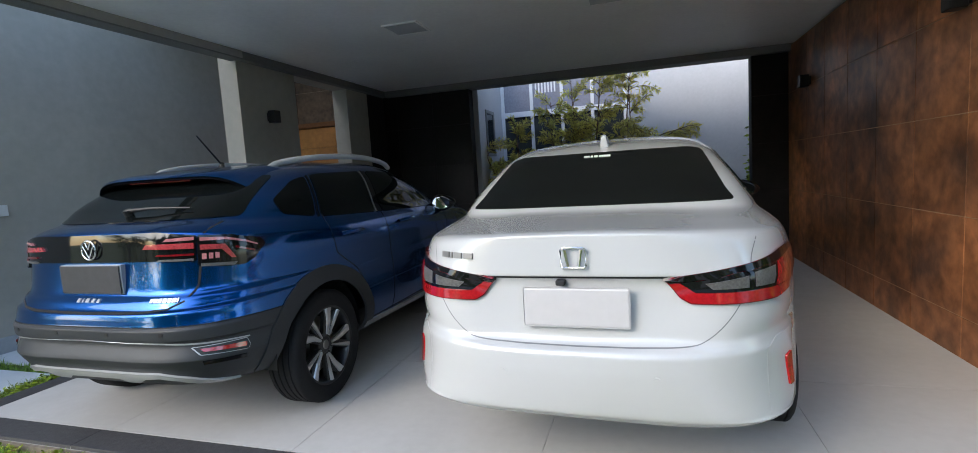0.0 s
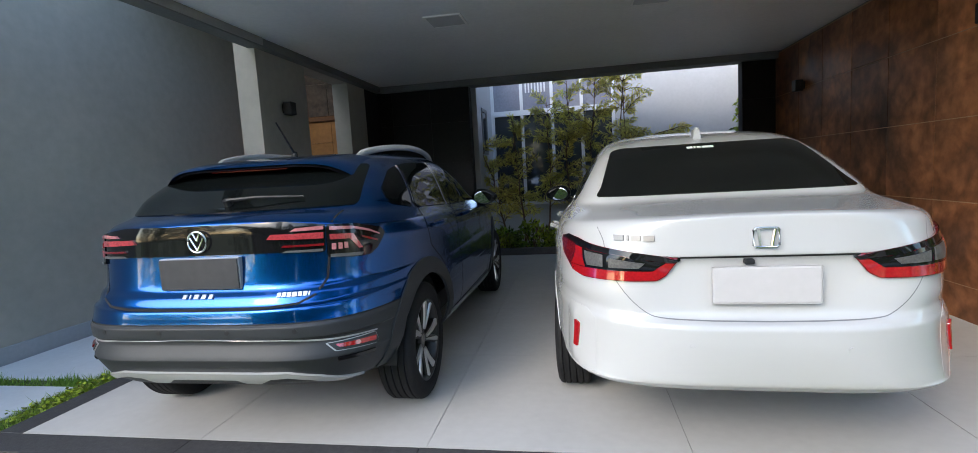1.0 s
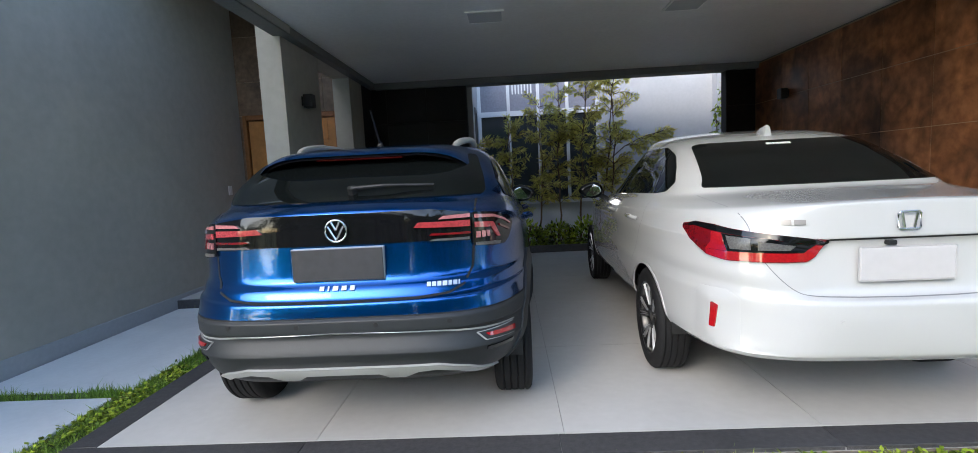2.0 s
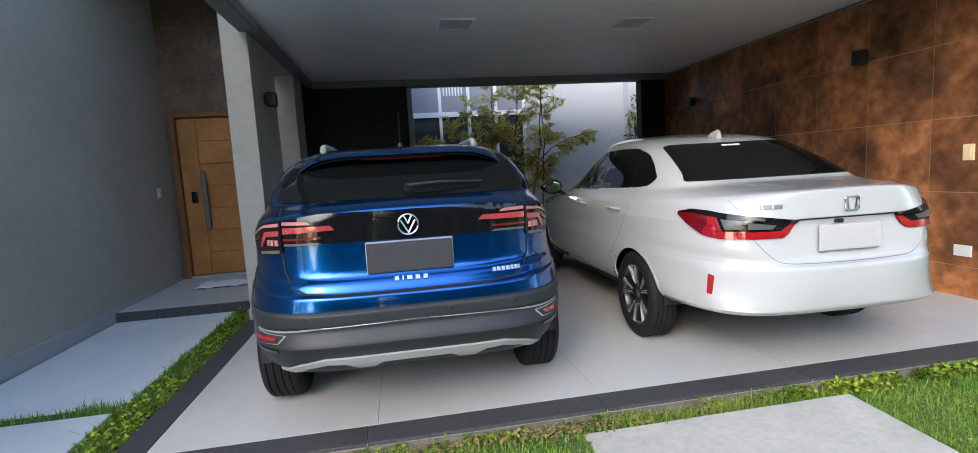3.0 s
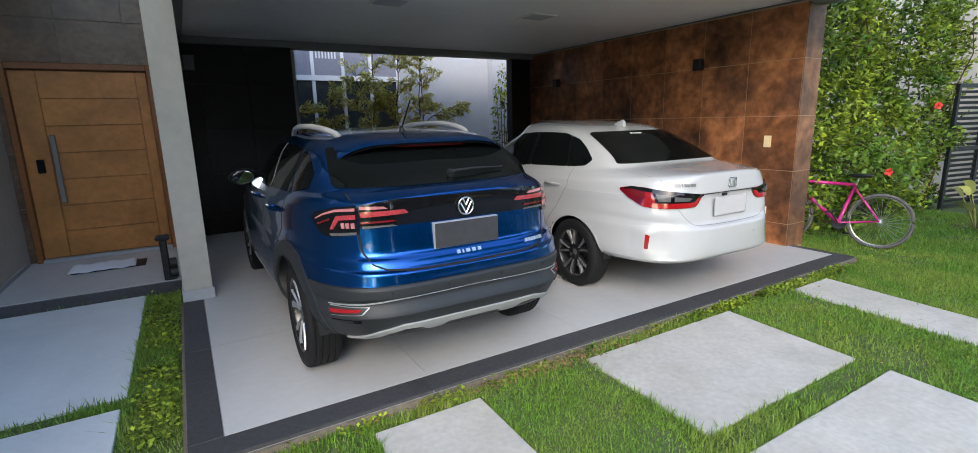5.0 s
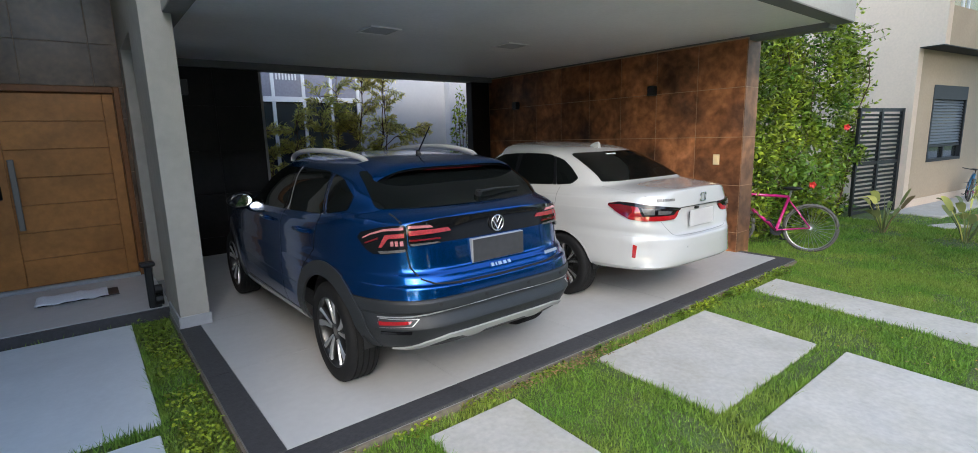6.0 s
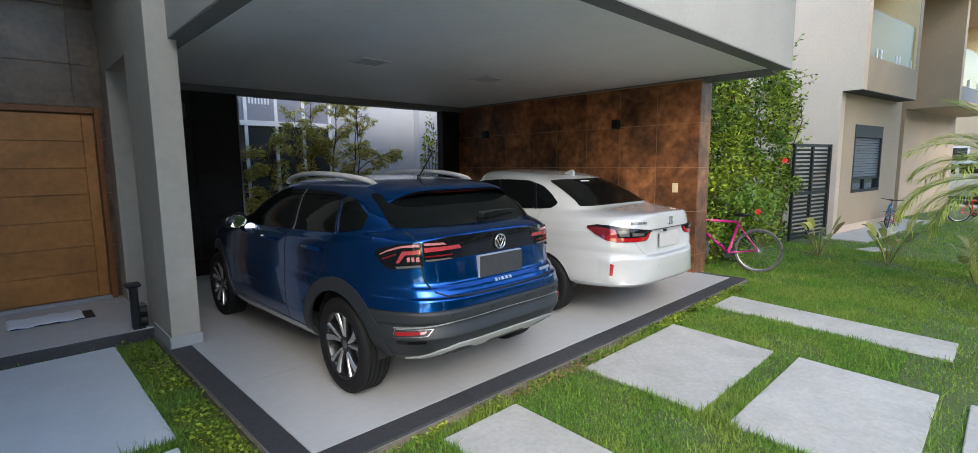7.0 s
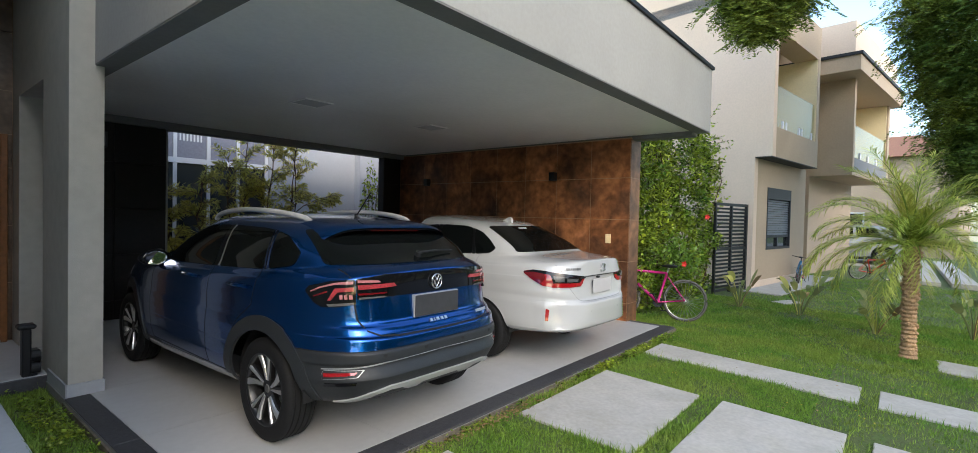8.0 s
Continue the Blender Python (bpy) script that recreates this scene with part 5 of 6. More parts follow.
    put("inner_foliage", leaf_mesh("inner_foliage", at, rand_dirs(n), rand_dirs(n), 0.12, 0.08, M["leaf_dark"]), h)["kind"] = "stuff"
    for x, y, z in ((4.97, 2.60, 1.53), (3.75, 2.60, 0.72)):
        a = [2 * math.pi * k / 5 for k in range(5)]
        pts = np.tile((x, y, z), (5, 1))
        ways = np.array([(0.6 * math.cos(t) - 0.36, -0.8 * math.cos(t) - 0.27, math.sin(t)) for t in a])
        put("flower", leaf_mesh("flower", pts, ways, np.tile((-0.8, -0.6, 0.0), (5, 1)), 0.058, 0.055, M["flower"], 0.5), h, "red hibiscus flower")


hedge()


def strelitzia(x, y, size, n, seed):
    r = np.random.default_rng(seed)
    p = thing("broad_leaf_plant", "young green bird-of-paradise plant in the lawn", "plant", (x, y, gz(y) - 0.02), "young lawn plants")
    for k in range(n):
        a, tilt = 2 * math.pi * k * 0.382 + r.normal(0, 0.4), r.uniform(0.08, 0.62)
        out = Vector((math.cos(a), math.sin(a), 0))
        d = (Vector((0, 0, 1)) + out * tilt).normalized()
        h = size * r.uniform(0.55, 1.0)
        stem = [out * 0.02, d * h * 0.34, d * h * 0.62 + out * (0.04 * h)]
        vs, fs = tube_data(stem, 0.009, 5, 0.55)
        side = d.cross(Vector((math.sin(a * 3), math.cos(a * 2), 0.2))).normalized()
        W, L, flop = r.uniform(0.050, 0.075) * size, h * r.uniform(0.34, 0.46), r.uniform(0.1, 1.1)
        rows = []
        for i in range(7):
            t = i / 6
            c = stem[2] + d * (L * t) * (1 - 0.35 * flop * t) + out * (0.55 * flop * L * t * t) - Vector((0, 0, 0.45 * flop * L * t * t))
            w = W * math.sin(math.pi * min(1, 0.14 + 0.86 * t)) ** 0.7
            fold = Vector((0, 0, 0.35 * w)) + out * 0.2 * w
            rows.append((c + side * w + fold, c, c - side * w + fold))
        o = len(vs)
        for row in rows:
            vs += row
        fs += [(o + i * 3 + j, o + i * 3 + j + 1, o + i * 3 + j + 4, o + i * 3 + j + 3) for i in range(6) for j in (0, 1)]
        dice = r.random()
        put("leaf", mesh_of("leaf", vs, fs, M["dry"] if dice < 0.1 else M["leaf_dry"] if dice < 0.28 else M["strel"]), p)


strelitzia(4.875, 1.975, 0.78, 13, 1)
strelitzia(5.0, 1.06, 0.86, 14, 2)
strelitzia(4.42, 0.02, 0.84, 14, 3)
strelitzia(5.2, -1.09, 0.92, 13, 4)


def frond(r, n, length, lift, spread, droop, leaflet):
    """The spine and leaflets of one feather leaf along +x."""
    pts = []
    p, a = Vector((0, 0, 0)), lift
    for k in range(n + 1):
        pts.append(p.copy())
        p = p + Vector((math.cos(a), 0, math.sin(a))) * length / n
        a -= droop / n * (0.5 + k / n)
    at, way = [], []
    for k in range(3, n * 6):
        t = k / (n * 6)
        i = min(n - 1, int(t * n))
        q = pts[i].lerp(pts[i + 1], t * n - i)
        d = (pts[i + 1] - pts[i]).normalized()
        for s in (-1, 1):
            at.append(q)
            way.append(d * 0.75 + Vector((0, s * spread, 0.02)) + Vector(r.normal(0, 0.15, 3)))
    L = np.array([leaflet * (0.55 + 0.45 * math.sin(math.pi * min(1, 0.25 + 0.75 * (k // 2) / (len(at) / 2)))) for k in range(len(at))])
    return tube_data(pts, 0.007, 5, 0.3), np.array([tuple(v) for v in at]), np.array([tuple(v) for v in way]), L


def garden_palm(x, y):
    r = np.random.default_rng(11)
    g = gz(y) - 0.02
    p = thing("pygmy_date_palm", "young date palm with a knobbly trunk and feathery fronds", "palm", (x, y, g))
    H = 1.38
    prof = []
    for k in range(57):
        t = k / 56
        prof.append((H * t, 0.060 + 0.026 * t + (0.011 if k % 2 else -0.004) + 0.03 * (1 - t) ** 6))
    vs, fs = lathe_data(prof, 20, "z")
    vs = [Vector((v.x * (1 + 0.10 * noise.noise(Vector((v.x * 9, v.y * 9, v.z * 14)))), v.y * (1 + 0.10 * noise.noise(Vector((v.x * 9, v.y * 9, v.z * 14 + 5)))), v.z)) + Vector((0.06 * v.z, 0, 0)) for v in vs]
    trunk = put("trunk", mesh_of("trunk", vs, fs, M["palm_bark"]), p, "knobbly brown palm trunk")
    for k in range(90):
        a, z = r.uniform(0, 2 * math.pi), r.uniform(0.05, H)
        rad = 0.068 + 0.018 * z
        bm = box_bm(-0.015, 0.022, -0.022, 0.022, -0.010, 0.022, 0.006)
        part("leaf_scar", bm, M["palm_bark"], trunk, m=pose(rad * math.cos(a) + 0.06 * z, rad * math.sin(a), z, 0, -35, math.degrees(a)))
    for k in range(44):
        a = 2 * math.pi * k * 0.382 + r.normal(0, 0.1)
        lift = 1.50 - 1.60 * (k / 43) + r.normal(0, 0.08)
        sp, at, way, L = frond(r, 14, r.uniform(1.05, 1.4), lift, 0.55, r.uniform(1.3, 2.1) - 0.75 * max(0.0, 1 - k / 16), 0.29)
        turn = Matrix.Rotation(a, 3, "Z")
        tn = np.array(turn)
        up = np.tile((0.0, 0.0, 1.0), (len(at), 1)) + r.normal(0, 0.2, (len(at), 3))
        base = Vector((0.06 * H, 0, H))
        f = put("frond", leaf_mesh("frond", at @ tn.T + np.array(base), way @ tn.T, up, L, 0.0100, M["palm"], 0.35), p)
        put("spine", mesh_of("spine", [turn @ Vector(v) + base for v in sp[0]], sp[1], M["leaf_lime"]), f)


garden_palm(3.05, -0.34)


def court_tree(x, y):
    """A slender many-stemmed tree: arching twigs set all round with narrow leaves, like bottle brushes."""
    r = np.random.default_rng(5)
    t = thing("slender_courtyard_tree", "slender tree with narrow yellow-green drooping leaves", "tree", (x, y, -0.03))
    limbs, at, way, size = [], [], [], []

    def twig(q, d, length, droop):
        """One arching twig from q with leaves round it."""
        pts, n = [q.copy()], 9
        d = d.normalized()
        for k in range(n):
            d = (d + Vector((r.normal(0, 0.05), r.normal(0, 0.05), -droop / n))).normalized()
            pts.append(pts[-1] + d * length / n)
        limbs.append(tube_data(pts, 0.006, 5, 0.4))
        for k in range(3, n * 2):
            i, f = divmod(k / 2, 1)
            p = pts[int(i)].lerp(pts[int(i) + 1], f)
            e = (pts[int(i) + 1] - pts[int(i)]).normalized()
            a = e.cross(Vector((0.3, 0.2, 1))).normalized()
            b = e.cross(a)
            for w in r.uniform(0, 2 * math.pi, 3):
                at.append(tuple(p))
                way.append(tuple(e * 0.8 + a * math.cos(w) + b * math.sin(w) - Vector((0, 0, 0.18))))
                size.append(r.uniform(0.09, 0.155) * (1.0 - 0.35 * k / (n * 2)))

    # stems by foot, head height and lean; then where the foliage gathers along them
    for foot, top, lean, full in ((-0.95, 1.70, -0.35, 30), (-0.70, 1.95, -0.10, 30), (-0.40, 2.35, 0.15, 28), (-0.05, 2.65, 0.10, 28), (0.30, 2.80, 0.25, 34), (0.55, 2.80, 0.35, 34), (0.80, 2.35, 0.20, 24)):
        p = [Vector((foot, r.normal(0, 0.08), 0))]
        for s_ in range(10):
            p.append(p[-1] + Vector((lean * 0.1 + r.normal(0, 0.022), r.normal(-0.01, 0.025), top / 10)))
        limbs.append(tube_data(p, 0.018, 6, 0.35))
        for b in range(full):
            k = r.uniform(2.6, 9.9)
            a = r.uniform(0, 2 * math.pi)
            twig(p[int(k)].lerp(p[int(k) + 1], k % 1), Vector((math.cos(a), 0.6 * math.sin(a), r.uniform(0.4, 2.2))), r.uniform(0.22, 0.50), r.uniform(0.5, 1.9))
    # the long low branch towards the open wall
    bough = [Vector((0.75, 0, 1.35)), Vector((1.05, -0.03, 1.60)), Vector((1.35, -0.05, 1.74)), Vector((1.62, -0.05, 1.80))]
    limbs.append(tube_data(bough, 0.010, 6, 0.5))
    for k in range(11):
        q = bough[1].lerp(bough[3], k / 10)
        twig(q, Vector((1.0, r.normal(0, 0.5), r.uniform(-0.2, 0.9))), r.uniform(0.22, 0.36), r.uniform(0.5, 1.2))
    put("trunk", mesh_of("trunk", *merge(limbs), M["bark"]), t, "thin pale stems and twigs")
    n = len(at)
    put("crown", leaf_mesh("crown", np.array(at), np.array(way), rand_dirs(n, 1.0), np.array(size), r.uniform(0.017, 0.026, n), M["leaf_dry"], 0.5), t, "bottle-brush sprays of narrow olive leaves")["kind"] = "stuff"


court_tree(-0.95, 8.35)


def bed_shrub(x, y, w, h, seed):
    r = np.random.default_rng(seed)
    s = thing("low_shrub", "low dark green shrub in the courtyard bed", "shrub", (x, y, -0.03), "courtyard shrubs")
    n = 700
    p = r.normal(size=(n, 3))
    p /= np.linalg.norm(p, axis=1, keepdims=True)
    p *= r.uniform(0.55, 1.0, (n, 1)) ** 0.5
    at = np.stack([p[:, 0] * w, p[:, 1] * 0.22, np.abs(p[:, 2]) * h], 1)
    put("foliage", leaf_mesh("foliage", at, p + r.normal(0, 0.5, (n, 3)), rand_dirs(n, 0.8), r.uniform(0.06, 0.11, n), r.uniform(0.03, 0.05, n), M["leaf"]), s)["kind"] = "stuff"
    put("stem", mesh_of("stem", *merge([tube_data([(0, 0, 0), (r.normal(0, w * 0.4), r.normal(0, 0.08), h * 0.8)], 0.008, 5) for _ in range(6)]), M["bark"]), s)


for k, (x, w, h) in enumerate(((-2.0, 0.30, 0.42), (-1.55, 0.34, 0.50), (-1.05, 0.32, 0.46), (-0.55, 0.35, 0.5), (-0.05, 0.3, 0.42), (0.5, 0.34, 0.45), (1.05, 0.34, 0.5))):
    bed_shrub(x, 8.05 + 0.05 * (k % 2), w, h, 20 + k)
bed_shrub(1.75, 8.5, 0.25, 2.6, 40)


def street_tree(x, y):
    """A broad tree with feathery leaves; its crown reaches over the lawn."""
    r = np.random.default_rng(3)
    t = thing("feathery_street_tree", "broad street tree with fine feathery leaves", "tree", (x, y, gz(y) - 0.05))
    base = Vector((x, y, gz(y) - 0.05))
    limbs = [tube_data([(0, 0, 0), (0.1, 0.05, 1.5), (0.0, 0.1, 3.0), (0.2, 0.3, 4.2)], 0.22, 12, 0.6)]
    clumps = [(Vector(c) - base, s) for c, s in (((4.2, 2.00, 5.15), 0.15), ((4.2, 1.58, 4.86), 0.14), ((4.3, 1.25, 5.08), 0.15), ((4.2, 1.74, 4.72), 0.10), ((4.7, 1.4, 5.4), 0.20), ((4.1, 1.8, 5.5), 0.20),
              ((9.5, -0.85, 6.1), 0.34), ((9.4, -0.55, 5.6), 0.26), ((9.5, -0.75, 5.0), 0.30), ((9.6, -1.15, 4.7), 0.34), ((9.3, -0.85, 4.3), 0.24), ((9.5, -1.3, 3.9), 0.30), ((9.3, -0.95, 3.5), 0.24), ((9.5, -1.4, 3.2), 0.28),
              ((9.2, -1.1, 5.4), 0.34), ((9.2, -1.2, 4.5), 0.34), ((9.6, -1.0, 6.6), 0.34), ((9.4, -1.5, 5.9), 0.34), ((9.0, -1.3, 3.7), 0.28), ((9.0, -1.7, 4.2), 0.34), ((9.3, -1.2, 3.05), 0.26), ((9.2, -1.6, 3.35), 0.28), ((9.4, -1.75, 2.8), 0.28), ((9.3, -1.9, 3.8), 0.3), ((9.2, -1.35, 2.55), 0.26), ((9.4, -1.7, 2.35), 0.28), ((9.0, -1.55, 2.9), 0.26), ((9.3, -0.55, 6.3), 0.3), ((9.2, -0.35, 6.9), 0.3), ((9.4, -0.45, 6.0), 0.26), ((9.4, -0.60, 5.3), 0.26), ((9.5, -0.80, 4.65), 0.26),
              ((10.8, -1.3, 4.7), 0.4), ((8.8, -1.5, 4.7), 0.4), ((9.8, -1.6, 3.9), 0.4), ((9.0, -1.6, 6.4), 0.4), ((10.0, -1.3, 6.8), 0.4), ((8.2, -2.0, 5.4), 0.4), ((11.5, -1.7, 5.4), 0.4), ((10.4, -1.9, 4.6), 0.4),
              ((8.6, -2.4, 6.4), 0.45), ((7.0, -2.5, 7.0), 0.45), ((6.5, -4.5, 7.2), 0.45), ((8.5, -5.0, 7.0), 0.45), ((5.5, -3.0, 6.8), 0.45), ((7.2, -6.0, 6.2), 0.45), ((9.5, -3.5, 7.4), 0.45), ((10.8, -4.5, 6.0), 0.45))]
    # Extra clumps out of view, added to dim the sky over the carport.
    clumps += [(Vector((r.uniform(-0.5, 5.0), r.uniform(-6.0, -1.6), r.uniform(5.3, 7.6))) - base, 0.50) for _ in range(20)]
    at, way = [], []
    for c, spread in clumps:
        start = Vector((0.2, 0.3, 4.2))
        mid = start.lerp(c, 0.55) + Vector((0, 0, 3.2 if (base + c).x < 6 else 0.9))
        limbs.append(tube_data([start, start.lerp(mid, 0.5) + Vector((0, 0, 0.1)), mid, c], 0.030, 7, 0.2))
        for k in range(210):
            tip = c + Vector(r.normal(0, 1, 3)) * spread
            d = Vector((r.normal(0, 1), r.normal(0, 1), -0.35)).normalized()
            L = r.uniform(0.25, 0.4)
            for j in range(14):
                q = tip + d * (L * j / 13) + Vector((0, 0, -0.10 * (j / 13) ** 2))
                s = d.cross(Vector((0, 0, 1))).normalized()
                for sg in (-1, 1):
                    at.append(tuple(q))
                    way.append(tuple(s * sg + d * 0.5 + Vector(r.normal(0, 0.15, 3))))
    put("trunk", mesh_of("trunk", *merge(limbs), M["bark"]), t, "brown trunk and spreading limbs")
    n = len(at)
    put("crown", leaf_mesh("crown", np.array(at), np.array(way), rand_dirs(n, 1.5), r.uniform(0.06, 0.10, n), 0.024, M["tree_leaf"], 0.2), t, "fine feathery green foliage")["kind"] = "stuff"


street_tree(8.0, -4.2)


# ---- neighbour's house, turned a little from ours ----
def parts(name, rows, material, parent, label=""):
    """Each box a part of its own under the same name."""
    return [part(name, box_bm(*r), material, parent, label) for r in rows]


def neighbour(at, turn):
    h = thing("neighbour_house", "two-storey pale house with a projecting glazed balcony", "house", at, turn=turn)
    parts("side_wall", [(0.0, 0.20, 0.0, 9.0, -0.2, 7.6), (0.0, 0.20, -0.36, -0.001, 2.93, 6.6)], M["nwall"], h, "tall white side wall")
    parts("front_wall", [(0.20, 0.85, 0.0, 0.2, -0.2, 2.93), (0.85, 2.55, 0.0, 0.2, -0.2, 0.80), (0.85, 2.55, 0.0, 0.2, 2.29, 2.93), (2.55, 3.75, 0.0, 0.2, -0.2, 2.93)], M["nbeige"], h, "beige ground floor wall")
    part("wall_foot", box_bm(-0.01, 3.76, -0.012, 0.0, -0.2, 0.10), M["nwall"], h)
    w = part("window", boxes_bm([(0.85, 0.90, -0.01, 0.10, 0.80, 2.29), (2.50, 2.55, -0.01, 0.10, 0.80, 2.29), (0.90, 2.50, -0.01, 0.10, 0.80, 0.86), (0.90, 2.50, -0.01, 0.10, 2.02, 2.29)]), M["shutter"], h, "dark window with half-lowered roller shutter")
    slat = mesh_from(box_bm(0.905, 2.495, -0.007, 0.007, -0.027, 0.027, 0.004), "slat", M["slat_grey"])
    for k in range(15):
        put("slat", slat, w, "", pose(0, 0.035, 1.985 - 0.058 * k, -28))
    part("shutter_foot", box_bm(0.905, 2.495, 0.015, 0.05, 1.085, 1.135, 0.004), M["shutter"], w)
    part("mullion", box_bm(1.67, 1.73, 0.02, 0.055, 0.86, 1.085, 0.004), M["shutter"], w)
    part("pane", box_bm(0.90, 2.50, 0.06, 0.07, 0.86, 2.02), M["pane"], w)
    parts("balcony_surround", [(0.20, 3.35, -0.36, 0.2, 2.93, 3.60), (0.20, 3.35, -0.36, 0.2, 5.75, 6.6), (3.15, 3.35, -0.36, 0.9, 3.60, 5.75)], M["nbeige"], h, "projecting beige balcony surround")
    parts("balcony_back", [(0.20, 3.15, 1.1, 1.2, 3.60, 5.75), (0.20, 3.9, 0.2, 9.0, 2.95, 3.10), (3.13, 3.149, -0.35, 1.1, 3.60, 5.75)], M["ncream"], h, "pale wall at the back of the balcony")
    part("balcony_glass", box_bm(0.25, 3.12, -0.31, -0.298, 3.62, 4.55), M["clear_glass"], h, "clear glass balcony rail")
    for x in (0.7, 0.95, 1.9, 2.1, 2.9):
        part("glass_clamp", box_bm(x, x + 0.05, -0.33, -0.28, 3.60, 3.80, 0.006), M["white_frame"], h)
    part("soffit", box_bm(0.0, 3.35, -0.362, 0.0, 2.915, 2.929), M["shutter"], h, "dark underside of the balcony")
    part("roof", box_bm(0.0, 9.0, 0.2, 9.0, 6.6, 6.9), M["ngrey"], h)
    # the second volume further along
    v = part("second_volume", box_bm(5.2, 9.75, 0.9, 6.0, 2.85, 5.55), M["nbeige"], h, "beige upper volume with a recessed loggia")
    parts("volume_pier", [(5.0, 5.198, -0.80, 6.0, 2.85, 5.55), (9.752, 10.05, -0.80, 6.0, 2.85, 5.55)], M["nbeige"], v)
    part("volume_wall", box_bm(5.0, 10.05, 0.25, 6.0, -0.2, 2.848), M["nbeige"], v)
    parts("loggia_lining", [(5.2, 9.70, 0.86, 0.898, 3.0, 5.55), (9.71, 9.748, -0.75, 0.86, 3.0, 5.55)], M["ncream"], v, "cream loggia lining with sun warmth in its colour")
    part("loggia_floor", box_bm(5.2, 9.75, -0.80, 0.86, 2.85, 3.0), M["nbeige"], v)
    part("roof_slab", boxes_bm([(4.05, 10.4, -1.10, 6.0, 5.552, 5.95)]), M["nbeige"], v, "projecting beige roof slab")
    part("roof_trim", boxes_bm([(4.0, 10.45, -1.15, 6.0, 5.952, 6.03)]), M["shutter"], v, "dark roof edge trim")
    part("parapet", boxes_bm([(4.3, 10.2, -0.92, 6.0, 6.032, 6.95)]), M["nwall"], v, "pale parapet wall")
    part("balcony_front", box_bm(5.2, 9.75, -0.80, -0.70, 3.002, 3.35), M["ngrey"], v)
    part("balcony_glass", box_bm(5.25, 9.70, -0.75, -0.74, 3.37, 4.3), M["clear_glass"], v)
    for x in (6.0, 7.0, 8.2):
        part("glass_clamp", box_bm(x, x + 0.10, -0.78, -0.71, 3.352, 3.56, 0.006), M["white_frame"], v)
    # gap between both volumes: louvred door, clay strip and pale wall stand in for the house beyond
    part("link_wall", box_bm(3.4, 5.0, 1.8, 2.0, 1.95, 5.6), M["nwall"], h)
    part("link_beam", box_bm(3.4, 5.0, 1.6, 1.799, 2.5, 2.80), M["ngrey"], h)
    part("canopy", box_bm(3.4, 5.0, 1.45, 1.798, 1.98, 2.08, 0.01), M["roof"], h, "clay strip standing in for a farther roof")
    door = part("louvred_door", box_bm(3.4, 5.0, 1.85, 1.95, -0.2, 1.949), M["black"], h, "dark louvred door")
    louvre = mesh_from(box_bm(3.42, 4.98, -0.008, 0.008, -0.03, 0.03, 0.003), "louvre", M["slat_grey"])
    for k in range(20):
        put("louvre", louvre, door, "", pose(0, 1.83, 0.1 + 0.09 * k, -35))
    return h


neighbour((7.7, 2.38, 0), -8)

gate = thing("side_gate", "dark louvred metal side gate, closed", "gate", (6.15, 2.78, -0.07), turn=-10.5)
part("gate_frame", boxes_bm([(0, 0.05, -0.025, 0.025, 0, 1.92), (0.72, 0.78, -0.025, 0.025, 0, 1.92), (1.46, 1.54, -0.025, 0.025, 0, 1.92), (0.05, 1.46, -0.02, 0.02, 1.86, 1.92), (0.05, 1.46, -0.02, 0.02, 0.04, 0.09), (0.05, 1.46, -0.02, 0.02, 0.92, 0.98)]), M["black"], gate)
slat = mesh_from(box_bm(-0.335, 0.335, -0.006, 0.006, -0.021, 0.021), "slat", M["black"])
for k in range(22):
    z = 0.14 + 0.079 * k
    for x in (0.385, 1.12):
        put("slat", slat, gate, "", pose(x, 0, z, 12))

strip = box_bm(0, 5.2, -0.75, 0.0, -0.16, -0.045, 0.01)
strip.transform(pose(7.12, 2.42, 0, 0, 0, -5.5))
structure("pavement_neighbour", strip, M["paver"], "pale concrete paving before the neighbouring house", "pavement")
structure("pavement_driveway", boxes_bm([(13.5, 24.5, -1.12, -0.2, -0.30, -0.085), (13.5, 24.5, -1.9, -1.34, -0.30, -0.085), (18.4, 24.5, -0.2, 6.0, -0.30, -0.085)]), M["paver"], "pale concrete driveway of the neighbouring house", "pavement")
# Pale ground out of view, added to bounce light onto the carport ceiling.
structure("pavement_street", box_bm(-60, 60, -7.0, -3.4, -0.6, -0.20), M["paver"], "unseen pale pavement added to bounce light up", "pavement")
structure("road", box_bm(-60, 60, -13.0, -7.0, -0.6, -0.345), M["street"], "unseen street made pale to bounce light up", "road")


